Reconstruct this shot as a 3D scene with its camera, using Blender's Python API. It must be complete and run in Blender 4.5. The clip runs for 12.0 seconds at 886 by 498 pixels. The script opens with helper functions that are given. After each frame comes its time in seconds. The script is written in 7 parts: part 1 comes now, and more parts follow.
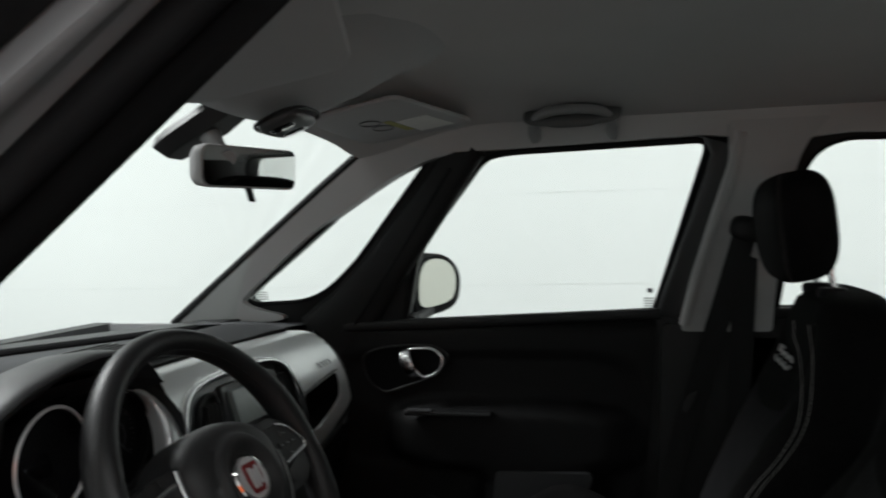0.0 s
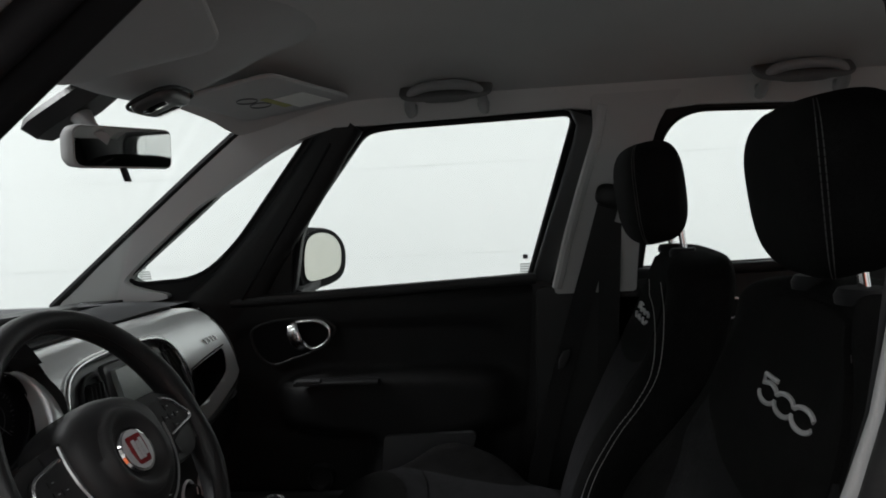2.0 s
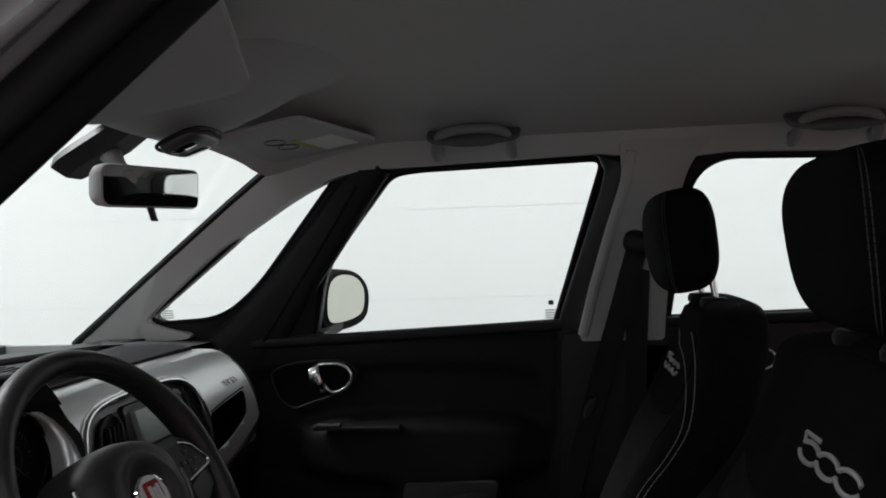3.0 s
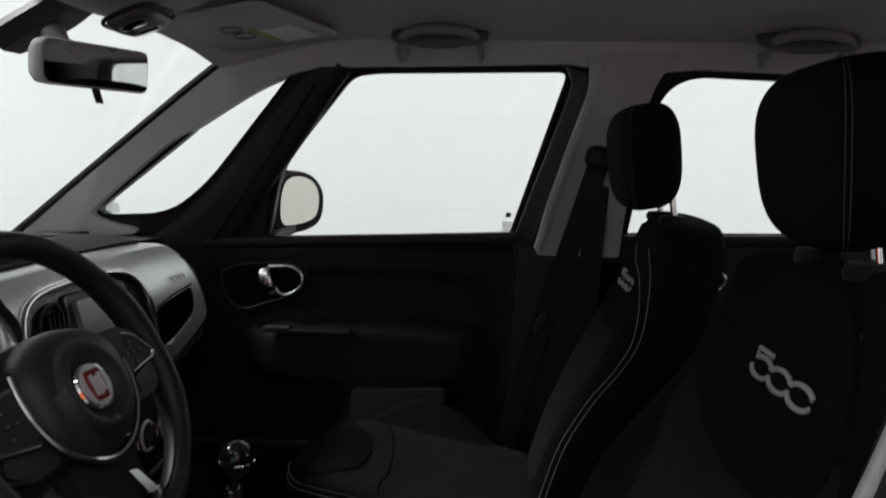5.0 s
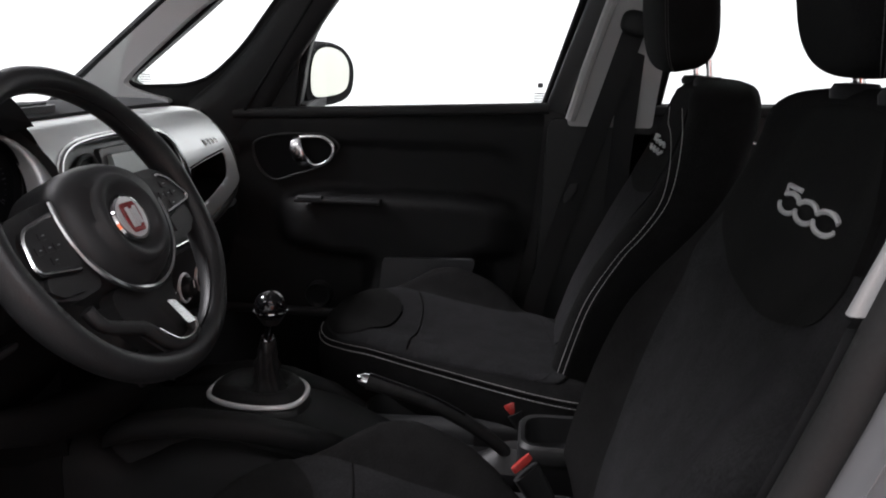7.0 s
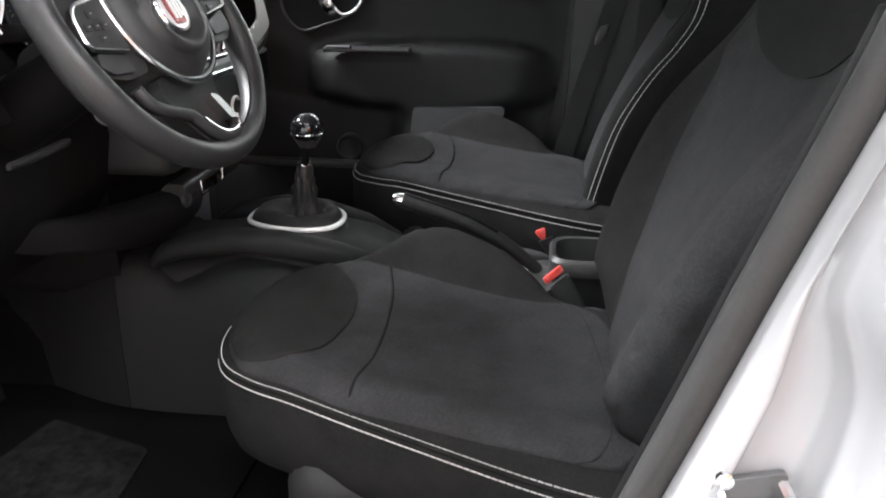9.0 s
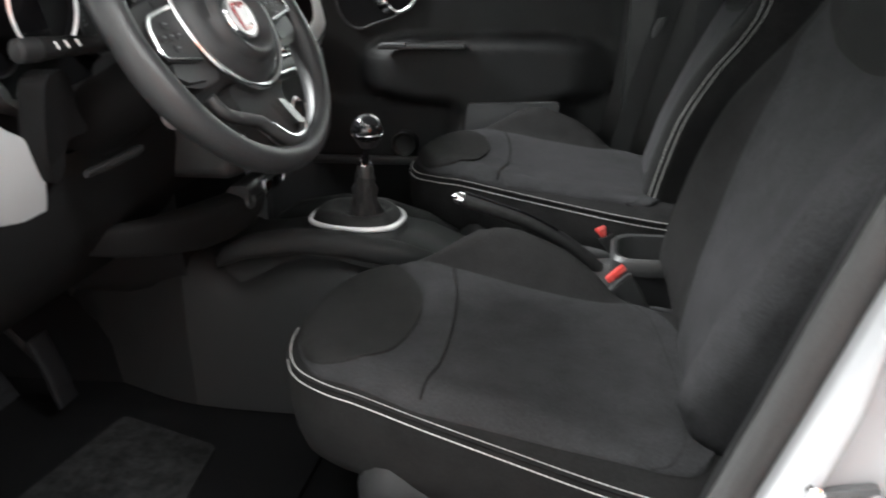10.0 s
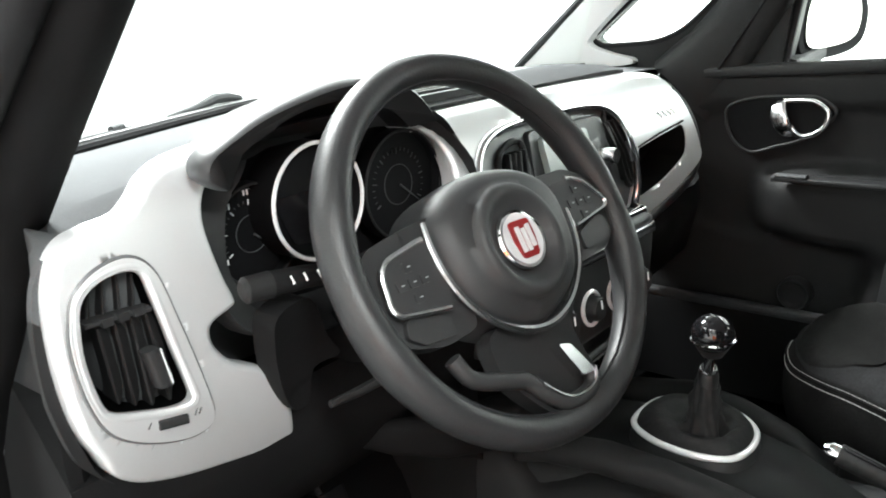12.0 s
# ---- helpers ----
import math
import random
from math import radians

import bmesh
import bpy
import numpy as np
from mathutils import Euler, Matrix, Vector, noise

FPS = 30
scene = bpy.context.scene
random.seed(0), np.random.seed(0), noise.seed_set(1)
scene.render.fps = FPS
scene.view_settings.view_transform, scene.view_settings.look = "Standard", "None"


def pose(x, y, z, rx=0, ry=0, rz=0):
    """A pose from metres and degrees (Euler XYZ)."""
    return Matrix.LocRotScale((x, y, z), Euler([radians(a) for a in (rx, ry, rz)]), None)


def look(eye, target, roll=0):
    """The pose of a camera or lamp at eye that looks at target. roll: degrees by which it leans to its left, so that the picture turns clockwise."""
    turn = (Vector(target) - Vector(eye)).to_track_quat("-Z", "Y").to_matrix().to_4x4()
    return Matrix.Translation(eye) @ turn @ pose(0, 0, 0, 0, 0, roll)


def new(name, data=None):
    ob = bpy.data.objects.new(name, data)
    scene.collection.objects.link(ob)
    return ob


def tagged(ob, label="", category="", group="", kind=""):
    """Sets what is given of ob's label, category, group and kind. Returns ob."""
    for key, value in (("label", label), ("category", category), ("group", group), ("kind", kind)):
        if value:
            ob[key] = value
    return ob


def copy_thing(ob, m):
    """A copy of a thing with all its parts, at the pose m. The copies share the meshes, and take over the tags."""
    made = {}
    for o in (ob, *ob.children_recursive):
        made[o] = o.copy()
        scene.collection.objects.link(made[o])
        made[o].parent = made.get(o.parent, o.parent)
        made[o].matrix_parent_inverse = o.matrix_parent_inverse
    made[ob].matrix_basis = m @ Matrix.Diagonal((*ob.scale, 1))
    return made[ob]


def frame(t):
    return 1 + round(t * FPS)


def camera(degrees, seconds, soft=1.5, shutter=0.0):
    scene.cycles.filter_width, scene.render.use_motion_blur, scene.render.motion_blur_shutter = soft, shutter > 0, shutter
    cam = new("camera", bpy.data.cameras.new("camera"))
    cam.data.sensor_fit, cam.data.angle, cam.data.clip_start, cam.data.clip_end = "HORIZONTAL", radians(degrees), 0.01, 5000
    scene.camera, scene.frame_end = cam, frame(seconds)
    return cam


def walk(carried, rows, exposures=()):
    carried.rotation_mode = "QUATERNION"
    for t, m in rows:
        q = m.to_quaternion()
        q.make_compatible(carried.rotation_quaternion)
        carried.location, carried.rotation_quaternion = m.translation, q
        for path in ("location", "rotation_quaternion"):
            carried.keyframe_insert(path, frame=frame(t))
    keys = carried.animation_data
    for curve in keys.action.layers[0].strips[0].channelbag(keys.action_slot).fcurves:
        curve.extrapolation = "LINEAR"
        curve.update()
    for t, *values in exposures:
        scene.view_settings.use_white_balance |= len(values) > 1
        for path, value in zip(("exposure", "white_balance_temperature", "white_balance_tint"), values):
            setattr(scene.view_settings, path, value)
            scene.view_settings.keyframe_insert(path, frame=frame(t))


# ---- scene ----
cam = camera(56.8, 12.0, soft=1.8, shutter=0.4)
PATH = [
    (0, (-0.215, -1.171, 1.248), (-0.669, 0.776, 1.203), -1.5),
    (0.5, (-0.185, -1.209, 1.244), (-0.400, 0.778, 1.174), -2.0),
    (1, (-0.178, -1.221, 1.243), (-0.332, 0.772, 1.172), -2.7),
    (1.5, (-0.187, -1.215, 1.241), (-0.387, 0.772, 1.134), -2.5),
    (2, (-0.178, -1.224, 1.248), (-0.381, 0.762, 1.126), -3.0),
    (2.5, (-0.191, -1.228, 1.251), (-0.422, 0.756, 1.141), -3.4),
    (2.7, (-0.188, -1.219, 1.252), (-0.452, 0.763, 1.238), -2.3),
    (4.3, (-0.187, -1.182, 1.252), (-0.286, 0.815, 1.172), 0.5),
    (4.5, (-0.185, -1.175, 1.248), (-0.280, 0.820, 1.149), 0.5),
    (5, (-0.200, -1.176, 1.232), (-0.338, 0.807, 1.009), 1.1),
    (5.5, (-0.200, -1.177, 1.207), (-0.349, 0.792, 0.888), 1.1),
    (6, (-0.196, -1.184, 1.186), (-0.351, 0.771, 0.795), 1.4),
    (6.5, (-0.196, -1.189, 1.176), (-0.363, 0.755, 0.734), 1.8),
    (6.7, (-0.194, -1.187, 1.175), (-0.379, 0.753, 0.727), 1.7),
    (8.3, (-0.187, -1.249, 1.084), (-0.436, 0.640, 0.474), -0.1),
    (8.5, (-0.190, -1.250, 1.079), (-0.437, 0.630, 0.440), 0.0),
    (9, (-0.193, -1.256, 1.050), (-0.453, 0.604, 0.363), 0.0),
    (9.5, (-0.191, -1.259, 1.042), (-0.461, 0.589, 0.325), -0.7),
    (10, (-0.218, -1.256, 1.063), (-0.585, 0.579, 0.356), -1.5),
    (10.5, (-0.246, -1.177, 1.108), (-0.923, 0.599, 0.488), -2.3),
    (11, (-0.239, -1.030, 1.161), (-1.239, 0.620, 0.633), -2.3),
    (11.5, (-0.237, -0.974, 1.182), (-1.435, 0.525, 0.618), -3.8),
    (12, (-0.227, -0.930, 1.188), (-1.475, 0.524, 0.614), -3.7),
]
EXPOSURES = [(0.0, -0.04, 6500, 10), (2.5, -0.05, 6500, 14), (5.0, -0.09, 6500, 17), (6.0, 0.08, 6500, 20), (6.7, 0.48, 6500, 21), (8.3, 2.75, 6500, 15), (9.2, 2.8, 6500, 15), (10.2, 2.75, 6500, 10), (11.0, 2.90, 6500, 9), (12.0, 2.90, 6500, 8)]
walk(cam, [(t, look(eye, target, roll)) for t, eye, target, roll in PATH], EXPOSURES)

# ---- light: a white-painted studio room with ceiling lights ----
world = bpy.data.worlds.new("studio_air")
world.use_nodes = True
world.node_tree.nodes["Background"].inputs[0].default_value = (0.9, 0.95, 1.0, 1)
world.node_tree.nodes["Background"].inputs[1].default_value = 0.05
scene.world = world


# ---- materials ----
def mat(name, base, rough=0.6, metal=0.0, scale=120.0, bump=0.0, var=0.15, big=3.0, coat=0.0, sheen=0.0, emit=0.0, spec=0.5):
    m = bpy.data.materials.new(name)
    m.use_nodes = True
    nt = m.node_tree
    b = nt.nodes["Principled BSDF"]
    b.inputs["Metallic"].default_value = metal
    b.inputs["Coat Weight"].default_value = coat
    b.inputs["Sheen Weight"].default_value = sheen
    b.inputs["Specular IOR Level"].default_value = spec
    tc = nt.nodes.new("ShaderNodeTexCoord")
    fine = nt.nodes.new("ShaderNodeTexNoise")
    fine.inputs["Scale"].default_value = scale
    fine.inputs["Detail"].default_value = 3
    wide = nt.nodes.new("ShaderNodeTexNoise")
    wide.inputs["Scale"].default_value = big
    wide.inputs["Detail"].default_value = 4
    nt.links.new(tc.outputs["Object"], fine.inputs["Vector"])
    nt.links.new(tc.outputs["Object"], wide.inputs["Vector"])
    mix = nt.nodes.new("ShaderNodeMath")
    mix.operation = "ADD"
    nt.links.new(fine.outputs["Fac"], mix.inputs[0])
    nt.links.new(wide.outputs["Fac"], mix.inputs[1])
    ramp = nt.nodes.new("ShaderNodeMapRange")
    ramp.inputs["From Min"].default_value = 0.6
    ramp.inputs["From Max"].default_value = 1.4
    ramp.inputs["To Min"].default_value = 1 - var
    ramp.inputs["To Max"].default_value = 1 + var
    nt.links.new(mix.outputs[0], ramp.inputs["Value"])
    col = nt.nodes.new("ShaderNodeVectorMath")
    col.operation = "SCALE"
    col.inputs[0].default_value = base
    nt.links.new(ramp.outputs[0], col.inputs["Scale"])
    nt.links.new(col.outputs[0], b.inputs["Base Color"])
    rr = nt.nodes.new("ShaderNodeMapRange")
    rr.inputs["To Min"].default_value = max(0.02, rough * 0.85)
    rr.inputs["To Max"].default_value = min(1.0, rough * 1.15)
    nt.links.new(wide.outputs["Fac"], rr.inputs["Value"])
    nt.links.new(rr.outputs[0], b.inputs["Roughness"])
    if bump:
        bp = nt.nodes.new("ShaderNodeBump")
        bp.inputs["Strength"].default_value = bump
        bp.inputs["Distance"].default_value = 0.0006
        nt.links.new(fine.outputs["Fac"], bp.inputs["Height"])
        nt.links.new(bp.outputs[0], b.inputs["Normal"])
    if emit:
        b.inputs["Emission Color"].default_value = (*base, 1)
        b.inputs["Emission Strength"].default_value = emit
    return m


def woven(name, base, dark, scale, bump=0.5):
    """Cloth: two crossed thread waves over a mottled colour."""
    m = mat(name, base, 0.92, scale=330, bump=0.0, var=0.40, big=30, sheen=0.0, spec=0.04)
    nt = m.node_tree
    b = nt.nodes["Principled BSDF"]
    tc = nt.nodes.new("ShaderNodeTexCoord")
    waves = []
    for turn in ((0, 0, 0.6), (0.5, 0, 2.2)):
        mp = nt.nodes.new("ShaderNodeMapping")
        mp.inputs["Rotation"].default_value = turn
        w = nt.nodes.new("ShaderNodeTexWave")
        w.inputs["Scale"].default_value = scale
        w.inputs["Distortion"].default_value = 7.0
        w.inputs["Detail Scale"].default_value = 6
        nt.links.new(tc.outputs["Object"], mp.inputs["Vector"])
        nt.links.new(mp.outputs[0], w.inputs["Vector"])
        waves.append(w)
    mul = nt.nodes.new("ShaderNodeMath")
    mul.operation = "MULTIPLY"
    nt.links.new(waves[0].outputs["Fac"], mul.inputs[0])
    nt.links.new(waves[1].outputs["Fac"], mul.inputs[1])
    mix = nt.nodes.new("ShaderNodeMix")
    mix.data_type = "RGBA"
    mix.inputs["B"].default_value = (*dark, 1)
    src = b.inputs["Base Color"].links[0].from_socket
    nt.links.new(mul.outputs[0], mix.inputs["Factor"])
    nt.links.new(src, mix.inputs["A"])
    nt.links.new(mix.outputs["Result"], b.inputs["Base Color"])
    bp = nt.nodes.new("ShaderNodeBump")
    bp.inputs["Strength"].default_value = bump
    bp.inputs["Distance"].default_value = 0.0008
    nt.links.new(mul.outputs[0], bp.inputs["Height"])
    nt.links.new(bp.outputs[0], b.inputs["Normal"])
    return m


def pane_glass(name, tint):
    m = bpy.data.materials.new(name)
    m.use_nodes = True
    nt = m.node_tree
    nt.nodes.remove(nt.nodes["Principled BSDF"])
    out = nt.nodes["Material Output"]
    tr = nt.nodes.new("ShaderNodeBsdfTransparent")
    tr.inputs[0].default_value = (*tint, 1)
    gl = nt.nodes.new("ShaderNodeBsdfGlossy")
    gl.inputs["Roughness"].default_value = 0.02
    lw = nt.nodes.new("ShaderNodeLayerWeight")
    lw.inputs["Blend"].default_value = 0.5
    pw = nt.nodes.new("ShaderNodeMath")
    pw.operation, pw.inputs[1].default_value = "POWER", 5.0
    nt.links.new(lw.outputs["Facing"], pw.inputs[0])
    fr = nt.nodes.new("ShaderNodeMath")
    fr.operation, fr.inputs[1].default_value, fr.inputs[2].default_value = "MULTIPLY_ADD", 0.5, 0.02
    nt.links.new(pw.outputs[0], fr.inputs[0])
    mx = nt.nodes.new("ShaderNodeMixShader")
    nt.links.new(fr.outputs[0], mx.inputs[0])
    nt.links.new(tr.outputs[0], mx.inputs[1])
    nt.links.new(gl.outputs[0], mx.inputs[2])
    nt.links.new(mx.outputs[0], out.inputs[0])
    return m


BLACK = mat("black_grained_plastic", (0.0135, 0.0137, 0.0143), 0.5, scale=700, bump=0.25, spec=0.42)
DOORSKIN = mat("black_door_plastic", (0.0122, 0.0122, 0.0127), 0.62, scale=700, bump=0.3, spec=0.22)
DARK = mat("charcoal_soft_plastic", (0.017, 0.0172, 0.018), 0.55, scale=700, bump=0.3, spec=0.35)
PAD = mat("grey_dashboard_pad", (0.062, 0.064, 0.066), 0.95, scale=600, bump=0.3, spec=0.03)
GREYPLASTIC = mat("dark_grey_plastic", (0.042, 0.043, 0.045), 0.55, scale=600, bump=0.3, spec=0.4)
GLOSS = mat("gloss_black_plastic", (0.008, 0.008, 0.009), 0.08, bump=0)
RUBBER = mat("black_rubber_seal", (0.010, 0.010, 0.011), 0.65, scale=300, bump=0.1, spec=0.25)
LEATHER = mat("black_leather", (0.0135, 0.0137, 0.0145), 0.46, scale=420, bump=0.45, spec=0.4)
SILVER = mat("silver_painted_plastic", (0.80, 0.81, 0.82), 0.38, metal=0.66, scale=1500, var=0.05, coat=0.25)
BRIGHT = mat("bright_silver_plastic", (0.84, 0.84, 0.85), 0.2, metal=0.2, var=0.03, coat=0.3)
HOODSKIN = mat("charcoal_hood_skin", (0.027, 0.0275, 0.029), 0.5, scale=600, bump=0.3, spec=0.35)
SOFTLEATHER = mat("soft_black_leather", (0.015, 0.015, 0.0155), 0.62, scale=120, bump=1.0, var=0.4, spec=0.18)
WHEELSKIN = mat("charcoal_airbag_skin", (0.022, 0.0225, 0.0235), 0.52, scale=800, bump=0.3, spec=0.33)
PILLARBLACK = mat("matt_black_pillar_cloth", (0.0065, 0.0065, 0.0068), 0.8, scale=500, bump=0.3, spec=0.08)
FRAMESATIN = mat("satin_grey_window_frame", (0.085, 0.086, 0.088), 0.36, scale=700, bump=0.15, var=0.06)
CONSOLE = mat("matt_black_console_plastic", (0.0098, 0.0098, 0.0102), 0.62, scale=600, bump=0.3, spec=0.2)
STACKGREY = mat("satin_grey_stack_plastic", (0.050, 0.052, 0.053), 0.35, scale=700, bump=0.15, spec=0.5)
TUNNELSHADE = mat("shade_black_console_plastic", (0.0080, 0.0080, 0.0083), 0.75, scale=500, bump=0.4, spec=0.12)
SEALGREY = mat("grey_door_seal", (0.034, 0.0335, 0.0335), 0.7, scale=300, bump=0.1, spec=0.2)
SATIN = mat("satin_chrome", (0.72, 0.72, 0.73), 0.2, metal=1.0, var=0.05)
CHROME = mat("polished_chrome", (0.85, 0.85, 0.86), 0.06, metal=1.0, var=0.03)
HEADLINER = mat("grey_headliner_cloth", (0.62, 0.61, 0.60), 0.95, scale=1100, bump=0.35, var=0.06, spec=0.1)
TRIM = mat("grey_pillar_plastic", (0.55, 0.545, 0.54), 0.6, scale=700, bump=0.25, var=0.06)
FRONTTRIM = mat("mid_grey_pillar_plastic", (0.58, 0.58, 0.58), 0.55, scale=700, bump=0.25, var=0.06)
SHADEGREY = mat("handle_shade_grey", (0.17, 0.17, 0.168), 0.8, scale=700, bump=0.25, var=0.06, spec=0.1)
HANDLEGREY = mat("grey_handle_plastic", (0.33, 0.328, 0.325), 0.65, scale=700, bump=0.25, var=0.06, spec=0.3)
VISOR = mat("grey_visor_vinyl", (0.46, 0.46, 0.46), 0.7, scale=800, bump=0.3, var=0.05)
FABRIC = woven("black_seat_cloth", (0.0138, 0.0135, 0.0136), (0.0062, 0.0061, 0.0062), 260)
INSERT = woven("charcoal_woven_cloth", (0.0265, 0.0264, 0.0277), (0.0117, 0.0117, 0.0123), 230)
PATCH = woven("dark_knit_cloth", (0.0165, 0.0162, 0.0161), (0.0090, 0.0090, 0.0090), 420)
SHIELD = woven("black_knit_cloth", (0.0135, 0.0132, 0.0130), (0.0075, 0.0075, 0.0075), 420)
THREAD = mat("pale_grey_thread", (0.50, 0.49, 0.47), 0.8, scale=900, bump=0.2)
DIMTHREAD = mat("grey_thread", (0.10, 0.098, 0.095), 0.85, scale=900, bump=0.2)
EMBROIDERY = mat("silver_grey_embroidery", (0.55, 0.55, 0.55), 0.7, scale=900, bump=0.3)
CARPET = mat("black_carpet", (0.004, 0.004, 0.0043), 1.0, scale=500, bump=1.0, var=0.5, spec=0.03)
MATTING = mat("dark_grey_tufted_mat", (0.0085, 0.0085, 0.0088), 1.0, scale=75, bump=1.0, var=0.95, big=28, spec=0.1)
WEB = mat("black_belt_webbing", (0.016, 0.016, 0.017), 0.75, scale=900, bump=0.5)
RED = mat("red_button_plastic", (0.42, 0.035, 0.028), 0.4, var=0.08)
EMBLEM_RED = mat("dark_red_enamel", (0.20, 0.010, 0.012), 0.2, var=0.1, coat=0.8)
BADGEWHITE = mat("silvery_white_enamel", (0.62, 0.62, 0.63), 0.3, metal=0.3, var=0.03, coat=0.4)
PAINT = mat("white_grey_car_paint", (0.31, 0.31, 0.32), 0.24, scale=2500, var=0.04, coat=0.9)
WALLPAINT = mat("white_wall_paint", (0.82, 0.835, 0.825), 0.8, scale=60, bump=0.08, var=0.02, big=0.8)
GREYWALL = mat("grey_wall_paint", (0.30, 0.31, 0.31), 0.8, scale=200, bump=0.05, var=0.05)
JOINT = mat("off_white_mortar", (0.80, 0.815, 0.805), 0.9, scale=80, bump=0.4, var=0.05)
CEILPAINT = mat("white_ceiling_paint", (0.8, 0.8, 0.79), 0.85, scale=40, bump=0.3, var=0.04)
CONCRETE = mat("grey_painted_concrete", (0.13, 0.13, 0.128), 0.55, scale=35, bump=0.4, var=0.15)
LAMP = mat("lit_diffuser", (1.0, 0.97, 0.92), 0.5, var=0.0, emit=1.0)
ORANGE = mat("orange_red_painted_steel", (0.75, 0.16, 0.05), 0.5, scale=60, bump=0.2, var=0.08)
SCREEN = mat("pale_grey_display", (0.38, 0.42, 0.40), 0.25, var=0.05)
LABEL = mat("pale_paper_label", (0.86, 0.86, 0.82), 0.6, var=0.05)
YELLOW = mat("olive_yellow_print", (0.42, 0.42, 0.12), 0.6, var=0.05)
MARK = mat("pale_printed_mark", (0.7, 0.7, 0.7), 0.6, var=0.02)
DIMMARK = mat("grey_glass_print", (0.25, 0.26, 0.27), 0.6, var=0.02)
FAINT = mat("dim_dial_print", (0.05, 0.052, 0.054), 0.6, var=0.02)
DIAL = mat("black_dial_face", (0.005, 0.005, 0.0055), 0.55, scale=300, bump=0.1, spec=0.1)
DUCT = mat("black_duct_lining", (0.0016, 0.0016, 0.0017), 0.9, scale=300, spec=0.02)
MIRROR = mat("mirror_silvering", (0.9, 0.91, 0.9), 0.015, metal=1.0, var=0.0)
DOORMIRROR = mat("tinted_mirror_silvering", (0.66, 0.66, 0.60), 0.03, metal=1.0, var=0.0)
GLASS = pane_glass("clear_car_glass", (0.95, 0.97, 0.96))


# ---- mesh helpers ----
def shell(verts, faces):
    bm = bmesh.new()
    vs = [bm.verts.new(v) for v in verts]
    for f in faces:
        try:
            bm.faces.new([vs[i] for i in f])
        except ValueError:
            pass
    return bm


def link(name, bm, material, sharp=38, bevel=0.0):
    bmesh.ops.recalc_face_normals(bm, faces=bm.faces)
    me = bpy.data.meshes.new(name)
    bm.to_mesh(me)
    bm.free()
    for p in me.polygons:
        p.use_smooth = True
    me.set_sharp_from_angle(angle=radians(sharp))
    me.materials.append(material)
    ob = new(name, me)
    if bevel:
        b = ob.modifiers.new("edge", "BEVEL")
        b.width, b.segments, b.limit_method, b.angle_limit = bevel, 3, "ANGLE", radians(40)
    return ob


def thing(name, at, label, category, group=""):
    e = new(name)
    e.location = at
    return tagged(e, label, category, group)


def part(name, bm, material, parent, label="", sharp=38, bevel=0.0):
    ob = link(name, bm, material, sharp, bevel)
    ob.parent = parent
    if parent.type == "EMPTY":
        ob.matrix_parent_inverse = Matrix.Translation(-Vector(parent.location))
    return tagged(ob, label)


def solo(name, bm, material, label, category="", kind="", group="", sharp=38, bevel=0.0):
    return tagged(link(name, bm, material, sharp, bevel), label, category, group, kind)


def join(*bms):
    """Several bmeshes of one part as one."""
    out = bmesh.new()
    for b in bms:
        m = bpy.data.meshes.new("t")
        b.to_mesh(m)
        b.free()
        out.from_mesh(m)
        bpy.data.meshes.remove(m)
    return out


def smooth(pts, n=6, closed=True):
    """A Catmull-Rom curve through the points."""
    pts = [Vector(p) for p in pts]
    out, k = [], len(pts)
    for i in range(k if closed else k - 1):
        p = [pts[(i + d) % k] if closed else pts[min(max(i + d, 0), k - 1)] for d in (-1, 0, 1, 2)]
        for j in range(n):
            t = j / n
            out.append(0.5 * ((2 * p[1]) + (p[2] - p[0]) * t + (2 * p[0] - 5 * p[1] + 4 * p[2] - p[3]) * t * t + (3 * p[1] - p[0] - 3 * p[2] + p[3]) * t ** 3))
    if not closed:
        out.append(pts[-1])
    return out


def rounded(pts, r, n=5):
    """A polygon with its corners rounded."""
    pts = [Vector(p) for p in pts]
    out = []
    for i, p in enumerate(pts):
        a, b = pts[i - 1] - p, pts[(i + 1) % len(pts)] - p
        rr = r[i] if isinstance(r, (list, tuple)) else r
        k = min(rr, 0.48 * a.length, 0.48 * b.length)
        a, b = p + a.normalized() * k, p + b.normalized() * k
        for j in range(n + 1):
            t = j / n
            out.append(a * (1 - t) ** 2 + p * 2 * t * (1 - t) + b * t * t)
    return out


def loft(rings, cap=True, closed=True):
    n = len(rings[0])
    verts = [v for r in rings for v in r]
    faces = []
    for i in range(len(rings) - 1):
        for j in range(n if closed else n - 1):
            k = (j + 1) % n
            faces.append((i * n + j, i * n + k, (i + 1) * n + k, (i + 1) * n + j))
    if cap:
        faces.append(tuple(range(n)))
        faces.append(tuple(range((len(rings) - 1) * n, len(rings) * n)))
    return shell(verts, faces)


